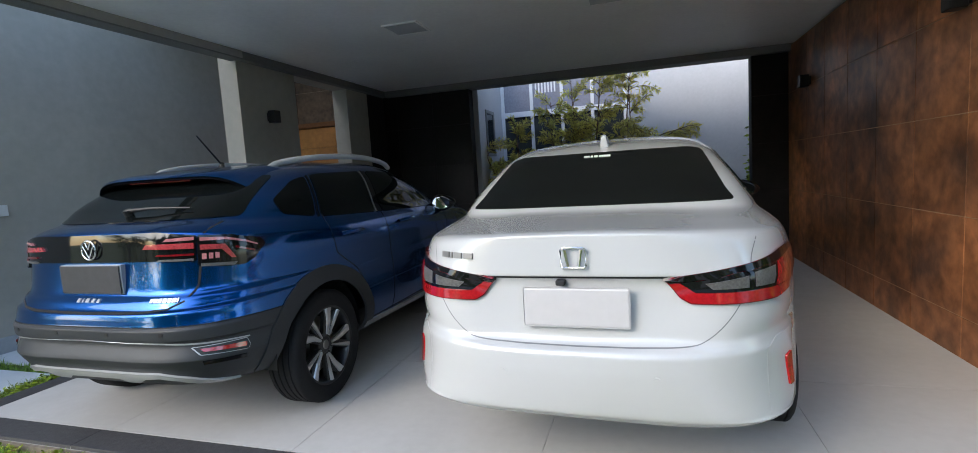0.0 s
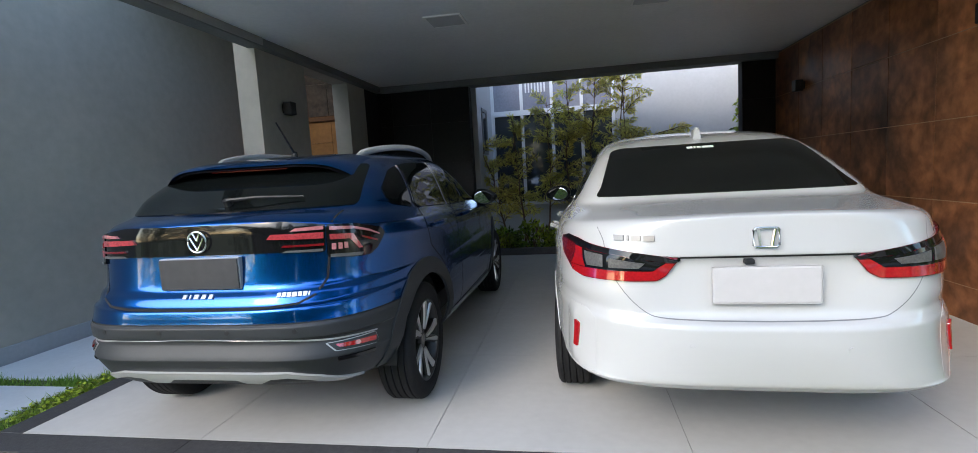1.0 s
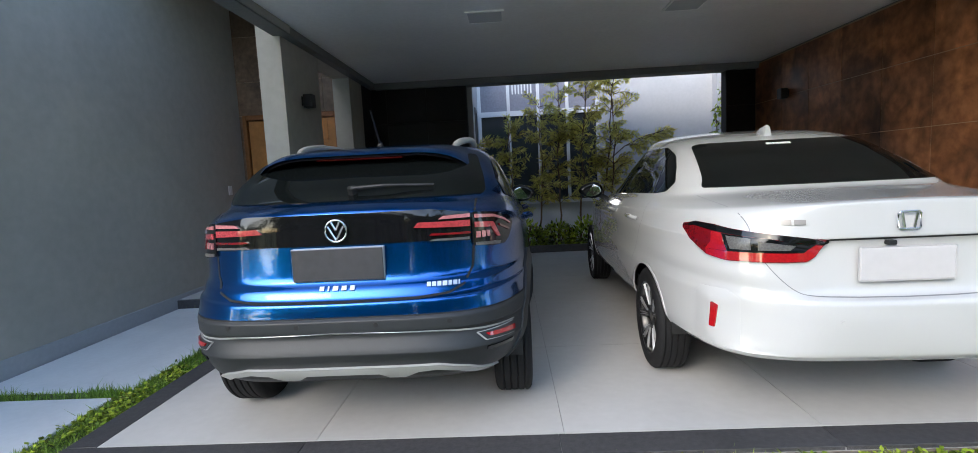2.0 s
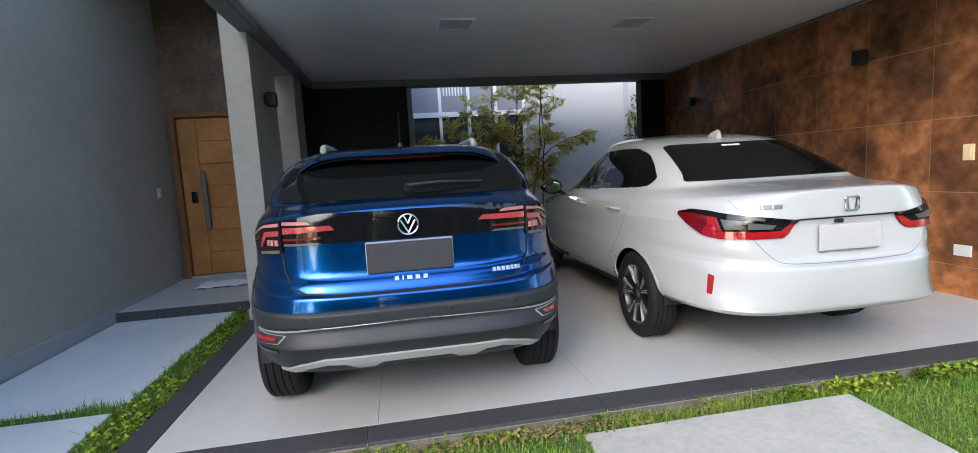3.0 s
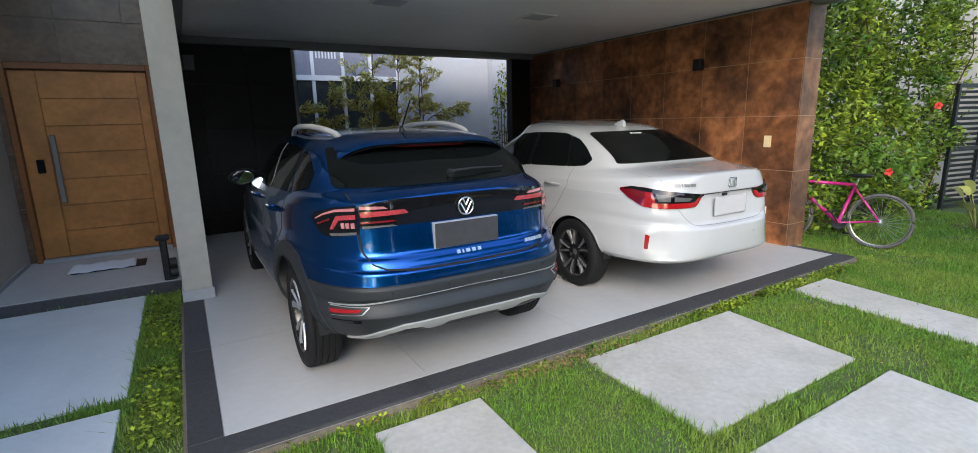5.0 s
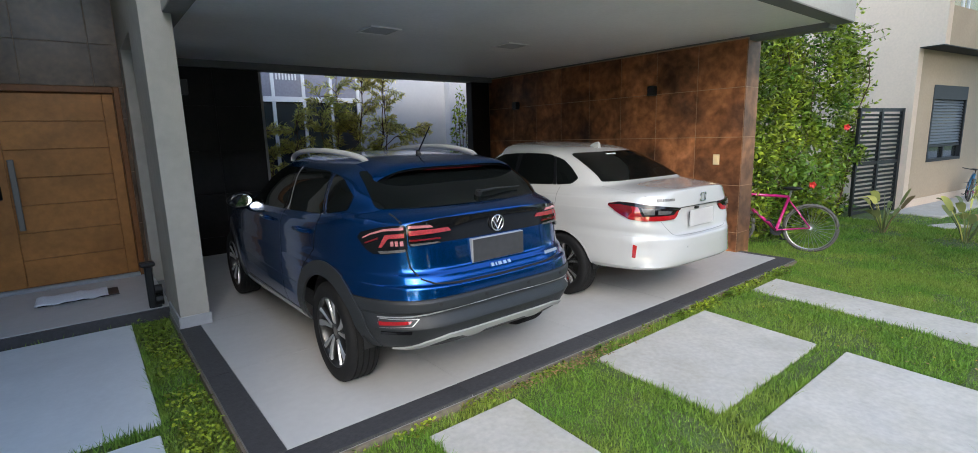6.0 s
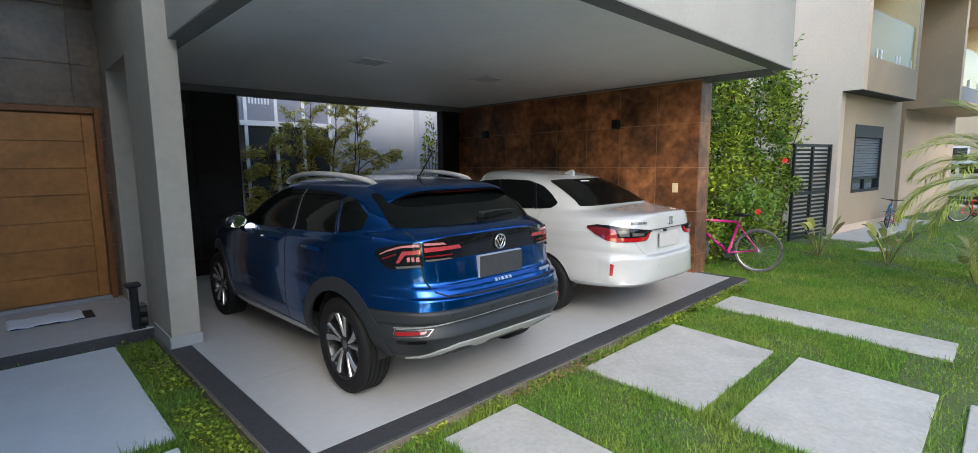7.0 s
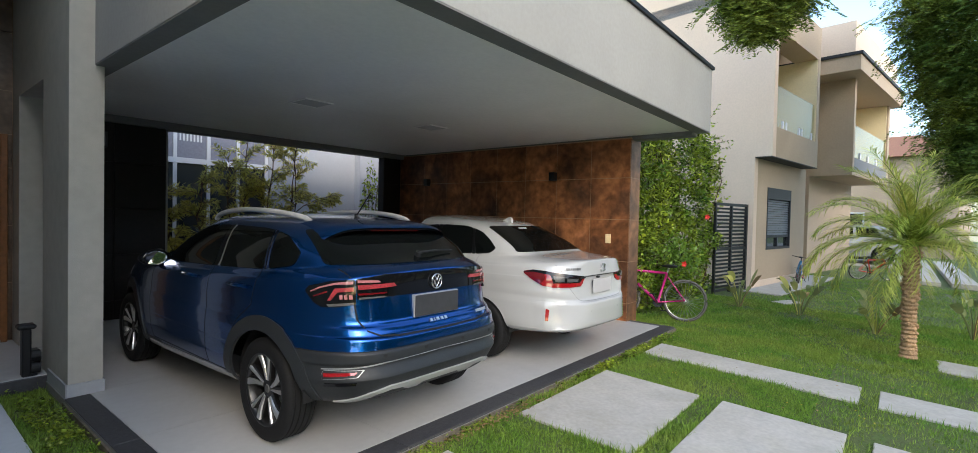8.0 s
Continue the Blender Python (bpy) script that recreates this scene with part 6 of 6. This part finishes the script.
def far_hatchback(at, turn):
    """A pale hatchback on the neighbouring driveway."""
    car = thing("pale_hatchback_car", "pale silver hatchback with dark wheels parked on the driveway", "car", at, turn=turn)
    HUB, HUB_F, R = 0.68, 3.15, 0.34
    sh = Shell([
        (0.30, 0.10, 0.30, 0.27, 0.78, 0.27, 3.85, 4.5),
        (0.46, 0.02, 0.46, 0.45, 0.84, 0.45, 3.95, 4.5),
        (0.68, 0.00, 0.68, 0.66, 0.85, 0.64, 3.95, 4.5),
        (0.90, 0.05, 0.90, 0.86, 0.84, 0.84, 3.85, 4.5),
        (1.02, 0.08, 1.02, 0.97, 0.82, 0.96, 3.30, 4.5),
        (1.09, 0.12, 1.06, 1.02, 0.80, 1.02, 3.10, 4.5),
        (1.29, 0.28, 1.26, 1.26, 0.70, 1.26, 2.60, 5.0),
        (1.44, 0.50, 1.42, 1.42, 0.58, 1.44, 2.25, 4.0),
        (1.51, 0.90, 1.50, 1.50, 0.42, 1.51, 2.00, 3.0),
        (1.53, 1.30, 1.53, 1.53, 0.15, 1.53, 1.80, 2.5),
    ])
    hubs, RA = (HUB, HUB_F), 0.39
    put("body_shell", mesh_of("body_shell", *arched(sh, hubs, RA, R, lambda t, c: True), M["white"], True), car, "pale painted body")
    part("underbody", box_bm(-0.60, 0.60, 0.6, 3.7, 0.17, 0.32, 0.03), M["black"], car)
    arch_liner(car, hubs, RA, R)
    lay(car, sh, "rear_window", M["glass_dark"], "rear", rounded([(-0.60, 1.12), (0.60, 1.12), (0.50, 1.40), (-0.50, 1.40)], 0.03), label="dark rear window", step=0.06)
    both(car, sh, "front_door_window", M["glass_dark"], "side", rounded([(1.62, 1.08), (2.60, 1.06), (2.15, 1.40), (1.66, 1.43)], 0.03), "dark door window")
    both(car, sh, "rear_door_window", M["glass_dark"], "side", rounded([(0.75, 1.10), (1.52, 1.08), (1.56, 1.43), (0.95, 1.41)], 0.03), "dark door window")
    both(car, sh, "tail_lamp", M["red"], "wrap", rounded([(0.60, 0.88), (0.95, 0.90), (0.98, 1.03), (0.66, 1.06)], 0.02), "red tail lamp", lift=0.008)
    dark = [spoke_data(0.0, 0.12, 0.05, 0.225, 0.05, 0.06, -0.052, -0.070)]
    bright = [spoke_data(0.0, 0.12, 0.06, 0.224, 0.018, 0.030, -0.062, -0.078)]
    wheel_set(car, R, 0.235, 0.20, [(-0.74, HUB), (0.74, HUB), (-0.74, HUB_F), (0.74, HUB_F)], dark, bright)
    return car


far_hatchback((20.2, -0.36, -0.085), 4.0)


# ---- far side of the street and distance ----
def far_house(x, y, w, d, h, turn, m):
    ob = thing("distant_house", "distant pale house under a tiled roof", "house", (x, y, gz(y)), "distant houses", turn=turn)
    part("wall", box_bm(-w / 2, w / 2, -d / 2, d / 2, -0.3, h), m, ob)
    bm = bmesh.new()
    v = [bm.verts.new(p) for p in ((-w / 2 - 0.5, -d / 2 - 0.5, h), (w / 2 + 0.5, -d / 2 - 0.5, h), (w / 2 + 0.5, d / 2 + 0.5, h), (-w / 2 - 0.5, d / 2 + 0.5, h), (-w / 2 + d * 0.3, 0, h + 1.6), (w / 2 - d * 0.3, 0, h + 1.6))]
    for f in ((0, 1, 5, 4), (1, 2, 5), (2, 3, 4, 5), (3, 0, 4), (3, 2, 1, 0)):
        bm.faces.new([v[i] for i in f])
    part("roof", bm, M["roof"], ob, "clay tiled hip roof")
    for k in (-1, 0, 1):
        wn_ = part("window", boxes_bm([(k * w * 0.3 - 0.6, k * w * 0.3 + 0.6, -d / 2 - 0.03, -d / 2, 1.0, 2.2)]), M["white_frame"], ob)
        part("pane", box_bm(k * w * 0.3 - 0.52, k * w * 0.3 + 0.52, -d / 2 - 0.04, -d / 2 - 0.032, 1.08, 2.12), M["pane"], wn_)


far_house(34, 1.5, 9, 7, 5.2, -98, M["nbeige"])
# Row across the street, out of view: added for reflections in the cars.
for x_, w_, h_, m_ in ((-9, 9, 5.6, "nbeige"), (2, 10, 6.2, "nwall"), (15, 9, 5.8, "ncream"), (28, 11, 6.0, "nwall")):
    far_house(x_, -21, w_, 8, h_, 180, M[m_])


def roadside_tree(x, y, h, seed, low=0.5):
    """A round-headed tree across the road, out of view, added for car reflections."""
    r = np.random.default_rng(seed)
    t = thing("roadside_tree", "leafy tree added across the road, out of view", "tree", (x, y, gz(y)), "roadside trees")
    limbs = [tube_data([(0, 0, 0), (0.1, 0, h * 0.3), (0, 0.1, h * 0.55)], 0.16, 9, 0.6)]
    at = []
    for k in range(16):
        a, e = r.uniform(0, 2 * math.pi), r.uniform(0.0, 1.0)
        c = Vector((math.cos(a) * h * 0.32 * r.uniform(0.5, 1), math.sin(a) * h * 0.32 * r.uniform(0.5, 1), h * (low + (0.95 - low) * e)))
        limbs.append(tube_data([(0, 0.1, h * 0.5), Vector((0, 0, h * 0.55)).lerp(c, 0.5), c], 0.06, 6, 0.3))
        at.append(np.array(c) + r.normal(0, 1, (240, 3)) * h * 0.085)
    at = np.concatenate(at)
    n = len(at)
    put("trunk", mesh_of("trunk", *merge(limbs), M["bark"]), t)
    put("crown", leaf_mesh("crown", at, rand_dirs(n), rand_dirs(n, 0.5), r.uniform(0.16, 0.28, n), 0.12, M["leaf_dark"]), t)["kind"] = "stuff"


for k_, (x_, h_) in enumerate(((-8.0, 6.2), (-4.5, 7.6), (-0.5, 6.0), (4.0, 7.2), (8.5, 6.0), (13, 7.0), (20, 6.0))):
    roadside_tree(x_, -14.5, h_, 60 + k_)
# Low-crowned row, added unseen to darken reflections and block low sky light.
for k_, (x_, h_) in enumerate(((-20.5, 5.2), (-16.0, 6.0), (-11.5, 5.4), (-6.3, 5.8), (-2.4, 5.0), (2.0, 5.6), (6.2, 5.2), (10.6, 5.8))):
    roadside_tree(x_, -13.3, h_, 80 + k_, 0.12)


# ---- bicycles ----
def bicycle(at, turn, lean, scale, frame_mat, name, label, wall_mat):
    b = thing(name, label, "bicycle", at, turn=turn)
    b.matrix_world = pose(*at, lean, 0, turn) @ Matrix.Scale(scale, 4)
    R = 0.325
    ring = [(R * math.cos(a), 0, R * math.sin(a)) for a in [2 * math.pi * k / 44 for k in range(44)]]
    tyre = mesh_of("tyre", *tube_data(ring, 0.022, 8, closed=True), wall_mat, True)
    rim = merge([tube_data([(p[0] * 0.925, 0, p[2] * 0.925) for p in ring], 0.009, 6, closed=True)])
    spoke = [mesh_of("spoke", *tube_data([(0.02 * math.cos(0.9), s * 0.02, 0.02 * math.sin(0.9)), (R * 0.92, 0, 0)], 0.0022, 4), M["steel"]) for s in (-1, 1)]
    hub = mesh_of("hub", *tube_data([(0, -0.035, 0), (0, 0.035, 0)], 0.022, 10), M["steel"])
    rim = mesh_of("rim", *rim, M["steel"])
    for x in (0.0, 1.04):
        w = put("wheel", rim, b, "steel spoked wheel", pose(x, 0, R + 0.022))
        put("tyre", tyre, w, "worn grey tyre")
        put("hub", hub, w)
        for k in range(28):
            put("spoke", spoke[k % 2], w, "", pose(0, 0, 0, 0, 360 * k / 28, 0))
    z = R + 0.022
    bb, seat, head, head2 = (0.42, 0, 0.29), (0.29, 0, 0.78), (0.83, 0, 0.80), (0.87, 0, 0.68)
    put("frame", mesh_of("frame", *merge([tube_data([seat, head], 0.022, 10), tube_data([bb, head2], 0.025, 10), tube_data([bb, seat], 0.021, 10), tube_data([head, head2], 0.026, 10)]
        + [tube_data([(0, s * 0.06, z), (bb[0], s * 0.03, bb[2])], 0.010, 8) for s in (-1, 1)] + [tube_data([(0, s * 0.06, z), (0.29, s * 0.025, 0.74)], 0.009, 8) for s in (-1, 1)]), frame_mat, True), b, "painted tube frame")
    put("fork", mesh_of("fork", *merge([tube_data([(0.875, s * 0.05, 0.67), (0.96, s * 0.055, 0.5), (1.04, s * 0.055, z)], 0.012, 8, 0.8) for s in (-1, 1)]), frame_mat, True), b)
    put("handlebar", mesh_of("handlebar", *merge([tube_data([(0.83, 0, 0.80), (0.80, 0, 0.93)], 0.013, 8), tube_data([(0.74, -0.29, 0.95), (0.80, -0.12, 0.93), (0.80, 0.12, 0.93), (0.74, 0.29, 0.95)], 0.011, 8)]), M["black"], True), b)
    bm = bmesh.new()
    bmesh.ops.create_uvsphere(bm, u_segments=16, v_segments=8, radius=1)
    for v in bm.verts:
        v.co = (v.co.x * 0.13, v.co.y * (0.075 - 0.045 * v.co.x), v.co.z * 0.03)
    part("saddle", bm, M["black"], b, "black saddle", True, pose(0.25, 0, 0.90))
    put("seat_post", mesh_of("seat_post", *tube_data([(0.29, 0, 0.76), (0.262, 0, 0.88)], 0.013, 8), M["steel"]), b)
    put("crank", mesh_of("crank", *merge([lathe_shift(bb), tube_data([(0.42, -0.05, 0.29), (0.34, -0.075, 0.16)], 0.010, 6), tube_data([(0.42, 0.05, 0.29), (0.50, 0.075, 0.42)], 0.010, 6)]), M["black"]), b)
    for px, py, pz in ((0.33, -0.115, 0.155), (0.51, 0.115, 0.425)):
        part("pedal", box_bm(px - 0.045, px + 0.045, py - 0.04, py + 0.04, pz - 0.01, pz + 0.01, 0.004), M["black"], b)
    return b


def lathe_shift(at):
    vs, fs = lathe_data([(-0.006, 0.03), (-0.006, 0.085), (0.006, 0.085), (0.006, 0.03)], 24)
    return [(at[0] + v.y, at[1] - 0.035 + v.x, at[2] + v.z) for v in vs], fs


bicycle((2.79, 2.26, -0.07), 108, 7, 0.92, M["pink"], "magenta_bicycle", "magenta mountain bicycle leaning by the hedge", M["tyre_grey"])
blue2 = mat("bicycle_blue", (0.05, 0.22, 0.45), 0.35, coat=0.5)
bicycle((10.45, 1.86, -0.075), 190, -6, 0.72, blue2, "small_blue_bicycle", "small blue child's bicycle under the window", M["tyre_grey"])
bicycle((10.35, 1.62, -0.075), 165, 8, 0.42, M["pink"], "small_pink_bicycle", "tiny pink child's bicycle on the paving", M["black"])
bicycle((13.0, 0.70, -0.125), -62, 6, 0.74, M["flower"], "small_red_bicycle", "small red child's bicycle by the driveway", M["black"])

far_car = copy_thing(sedan, pose(21.3, 3.87, -0.085, 0, 0, 180))
tagged(far_car, "white sedan parked on the driveway of the next house", "car")


# ---- pavers in the lawn ----
def paver(x0, x1, y0, y1, m="paver", label="large pale concrete paver set in the lawn"):
    cx, cy = (x0 + x1) / 2, (y0 + y1) / 2
    p = part("paver", box_bm(-(x1 - x0) / 2, (x1 - x0) / 2, -(y1 - y0) / 2, (y1 - y0) / 2, -0.06, 0.0, 0.008, 2), M[m])
    p.matrix_world = pose(cx, cy, gz(cy) - 0.002, math.degrees(0.04)) if cy < 1.6 else pose(cx, cy, -0.052)
    return tagged(p, label, "paver", "lawn pavers")


PAVERS = [(-3.22, -2.60, 0.02, 2.00), (-3.22, -2.60, -2.10, -0.13), (-1.79, -0.29, 1.11, 2.02), (-1.79, -0.27, 0.04, 0.93), (-1.79, -0.29, -1.0, -0.12),
          (0.62, 1.19, 0.02, 2.01), (0.62, 1.19, -2.1, -0.12), (-5.44, -4.33, 3.14, 5.28), (-5.44, -4.35, 0.9, 3.01), (2.6, 3.2, -2.1, -0.6)]
for r_ in PAVERS:
    if r_[1] < -4:
        paver(*r_, "path", "large smooth grey path slab beside the side wall")
    else:
        paver(*r_)
stone = part("stepping_stone", box_bm(-0.26, 0.26, -0.14, 0.14, -0.05, 0.02, 0.012, 2), M["paver"], m=pose(6.25, 1.45, -0.085, 0, 0, -24))
tagged(stone, "small pale concrete stone lying in the lawn", "stone")

# ---- floor tiles, dark border, wall tiles ----
def slab_piece(name, parent, me_cache, w, d, x, y, z, material, thick=0.02, bevel=0.0015):
    key = (name, round(w, 3), round(d, 3), material.name)
    if key not in me_cache:
        me_cache[key] = mesh_from(box_bm(-w / 2, w / 2, -d / 2, d / 2, -thick, 0, bevel), name, material)
    return put(name, me_cache[key], parent, "", pose(x, y, z))


cache = {}
jx = [-3.87, -2.78, -1.59, -0.40, 0.80, 1.872]
jy = [2.305, 3.50, 4.70, 5.90, 7.10, 7.70]
for a, b in zip(jx, jx[1:]):
    for c, e in zip(jy, jy[1:]):
        slab_piece("floor_tile", floor, cache, b - a - 0.003, e - c - 0.003, (a + b) / 2, (c + e) / 2, 0.0, M["slab"], bevel=0.0)
slab_piece("floor_tile", floor, cache, 0.035, 0.46, 1.892, 2.54, 0.0, M["slab"])
for k in range(5):
    w = (2.00 + 4.03) / 5
    slab_piece("border_stone", floor, cache, w - 0.003, 0.170, -4.03 + w * (k + 0.5), 2.215, 0.001, M["border"])
for k in range(2):
    d = (4.655 - 2.302) / 2
    slab_piece("border_stone", floor, cache, 0.155, d - 0.003, -3.951, 2.302 + d * (k + 0.5), 0.001, M["border"])
slab_piece("border_stone", floor, cache, 0.085, 0.468, 1.955, 2.538, 0.001, M["border"])


def wall_tiles(parent, axis, face, a0, joints, zs, sign, gap_=0.006, proud=0.010, m="tile"):
    """Square porcelain tiles on a wall face, each its own piece."""
    for a, b in zip(joints, joints[1:]):
        for c, e in zip(zs, zs[1:]):
            w, h = b - a - gap_, e - c - gap_
            key = (m, axis, round(w, 3), round(h, 3))
            if key not in cache:
                if axis == "x":
                    bm = box_bm(-proud / 2, proud / 2, -w / 2, w / 2, -h / 2, h / 2, 0.0012)
                else:
                    bm = box_bm(-w / 2, w / 2, -proud / 2, proud / 2, -h / 2, h / 2, 0.0012)
                cache[key] = mesh_from(bm, "wall_tile", M[m])
            mm = pose(face + sign * proud / 2, (a + b) / 2, (c + e) / 2) if axis == "x" else pose((a + b) / 2, face + sign * proud / 2, (c + e) / 2)
            put("wall_tile", cache[key], parent, "", mm)


zj = [-0.02, 0.25, 0.85, 1.45, 2.05, 2.608]
wall_tiles(east, "x", 1.877, 0, [2.775] + [3.39 + 0.6 * k for k in range(8)] [:-1] + [7.69], zj, -1)
wall_tiles(east, "y", 2.777, 0, [1.868, 2.20], zj, -1, m="tile_end_shaded")
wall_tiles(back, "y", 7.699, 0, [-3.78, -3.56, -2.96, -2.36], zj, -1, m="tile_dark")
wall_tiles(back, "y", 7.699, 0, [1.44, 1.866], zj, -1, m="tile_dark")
wall_tiles(door_wall, "y", 7.018, 0, [-5.468, -4.868, -4.268, -4.012], [2.20, 2.65, 3.25, 3.85, 4.45, 5.05], -1, m="tile_porch_shaded")
wall_tiles(door_wall, "y", 7.018, 0, [-5.468, -5.399], [0.045, 0.65, 1.25, 1.85, 2.20], -1, m="tile_porch_shaded")
wall_tiles(door_wall, "y", 7.018, 0, [-4.054, -4.012], [0.045, 0.65, 1.25, 1.85, 2.20], -1, m="tile_porch_shaded")


# ---- grass ----
def blocked(x, y):
    if -4.05 < x < 2.02 and y > 2.108 or y > 5.29 and x < 2.1 or x < -5.45 or (7.1 < x < 12.3 and y > 1.66 - 0.096 * (x - 7.1)) or (x > 7.6 and y > 2.2):
        return True
    return any(a - 0.004 < x < b + 0.004 and c - 0.004 < y < d + 0.004 for a, b, c, d in PAVERS)


def edge(x, y):
    """One beside a paver, nought a hand's width away."""
    d = min(max(a - x, x - b, c - y, y - e) for a, b, c, e in PAVERS)
    return max(0.0, 1 - d / 0.06)


def grass():
    r = np.random.default_rng(9)
    spots = []
    for x0, x1, y0, y1, dens, h in ((-5.4, 2.6, 0.3, 5.4, 12500, 0.021), (2.0, 6.0, -1.2, 3.2, 6200, 0.025), (-3.0, 2.0, -1.5, 0.3, 2200, 0.03), (6.0, 13.0, -4.0, 2.4, 900, 0.032), (2.0, 6.0, -5.0, -1.2, 500, 0.05),
                                  (-5.4, 2.6, 0.3, 5.4, 900, 0.048), (2.0, 6.0, -1.2, 3.2, 500, 0.050)):
        n = int((x1 - x0) * (y1 - y0) * dens)
        x, y = r.uniform(x0, x1, n), r.uniform(y0, y1, n)
        for a, b in zip(x, y):
            bare = noise.noise(Vector((a * 1.4, b * 1.4, 2.0)))
            if min(math.hypot(a - px, b - py) for px, py in ((4.875, 1.975), (5.0, 1.06), (4.42, 0.02))) < 0.30 + 0.15 * bare and r.random() < 0.8:
                continue
            if bare > 0.22 and r.random() < 0.65 or blocked(a, b):
                continue
            if 1.98 < b < 2.09 and a < 2 and r.random() < 0.25:
                continue
            near = 1.0 if h in (0.048, 0.050) else 1.0 + 1.6 * max(0.0, 1 - abs(b - 2.07) / 0.09) * (a < 2) * (0.6 + noise.noise(Vector((a * 2.2, 0, 7.0)))) + 1.9 * edge(a, b) * (0.5 + abs(noise.noise(Vector((a * 7, b * 7, 1.0)))))
            spots.append((a, b, near * h * (1 + 0.5 * noise.noise(Vector((a * 3, b * 3, 4.0))))))
    s = np.array(spots)
    n = len(s)
    z = np.array([gz(y) for y in s[:, 1]]) - 0.022
    a, t = r.uniform(0, 2 * math.pi, n), np.abs(r.normal(0, 0.7, n))
    h = s[:, 2] * r.uniform(0.6, 1.5, n)
    w = r.uniform(0.0025, 0.005, n) * (1 + 0.6 * (s[:, 0] > 2.6))
    tip = np.stack([s[:, 0] + np.cos(a) * t * h, s[:, 1] + np.sin(a) * t * h, z + h], 1)
    b1 = np.stack([s[:, 0] - np.sin(a) * w, s[:, 1] + np.cos(a) * w, z], 1)
    b2 = np.stack([s[:, 0] + np.sin(a) * w, s[:, 1] - np.cos(a) * w, z], 1)
    v = np.stack([b1, b2, tip], 1).reshape(-1, 3)
    tagged(put("grass", tri_mesh("grass", v, np.arange(3 * n).reshape(-1, 3), M["grass"])), "short green lawn grass with thin patches", "grass", kind="stuff")
    k = 260
    x, y = r.uniform(-0.3, 7, k), r.uniform(-1.2, 2.6, k)
    keep = np.array([not blocked(p, q) for p, q in zip(x, y)])
    x, y = x[keep], y[keep]
    at = np.stack([x, y, np.array([gz(q) for q in y]) + 0.012], 1)
    at = np.repeat(at, 4, axis=0)
    ways = np.tile(np.array([(1, 0, 0.3), (-1, 0, 0.3), (0, 1, 0.3), (0, -1, 0.3)]), (len(x), 1))
    tagged(put("fallen_petals", leaf_mesh("fallen_petals", at, ways, np.tile((0.0, 0.0, 1.0), (len(at), 1)), 0.010, 0.008, M["yellow"])), "tiny yellow petals scattered on the lawn", "petals", kind="stuff")


def litter():
    """Dry leaves gathered along the kerb."""
    r = np.random.default_rng(14)
    n = 640
    x = np.concatenate([r.normal(-1.95, 0.35, n // 2), r.uniform(-4.0, 2.0, n // 4), r.uniform(-0.2, 5.0, n // 4)])
    y = np.concatenate([2.09 - np.abs(r.normal(0, 0.05, n // 2)), 2.09 - np.abs(r.normal(0, 0.04, n // 4)), r.uniform(0.2, 2.0, n // 4)])
    for px, py in ((4.875, 1.975), (5.0, 1.06), (4.42, 0.02)):
        x, y = np.concatenate([x, r.normal(px, 0.22, 110)]), np.concatenate([y, r.normal(py, 0.18, 110)])
    at = np.stack([x, y, np.array([gz(q) for q in y]) + r.uniform(0.004, 0.032, len(x))], 1)
    way = np.stack([r.normal(0, 1, len(x)), r.normal(0, 1, len(x)), r.normal(0, 0.25, len(x))], 1)
    tagged(put("dry_leaves", leaf_mesh("dry_leaves", at, way, np.tile((0.0, 0.0, 1.0), (len(x), 1)), r.uniform(0.018, 0.045, len(x)), r.uniform(0.008, 0.018, len(x)), M["dry"])), "small dry brown leaves along the kerb and under plants", "leaves", kind="stuff")


def weeds():
    """Creeping round-leaved weeds along the kerb and beside the porch path."""
    r = np.random.default_rng(23)
    x = np.concatenate([r.uniform(-0.7, 2.0, 2600), r.uniform(-4.28, -4.06, 1500), r.uniform(-3.9, -0.7, 500)])
    y = np.concatenate([2.10 - np.abs(r.normal(0, 0.05, 2600)), r.uniform(2.2, 5.3, 1500), 2.10 - np.abs(r.normal(0, 0.03, 500))])
    keep = np.array([noise.noise(Vector((a * 2.6, b * 2.6, 11.0))) > -0.12 and not blocked(a, b) for a, b in zip(x, y)])
    x, y = x[keep], y[keep]
    n = len(x)
    at = np.stack([x, y, np.array([gz(q) for q in y]) + r.uniform(0.0, 0.045, n)], 1)
    way = np.stack([r.normal(0, 1, n), r.normal(-0.4, 1, n), r.normal(0.2, 0.4, n)], 1)
    up = np.tile((0.0, 0.0, 1.0), (n, 1)) + r.normal(0, 0.35, (n, 3))
    tagged(put("creeping_weeds", leaf_mesh("creeping_weeds", at, way, up, r.uniform(0.018, 0.036, n), r.uniform(0.016, 0.030, n), M["leaf"])), "low creeping round-leaved weeds along the kerb", "weeds", kind="stuff")


grass()
weeds()
litter()
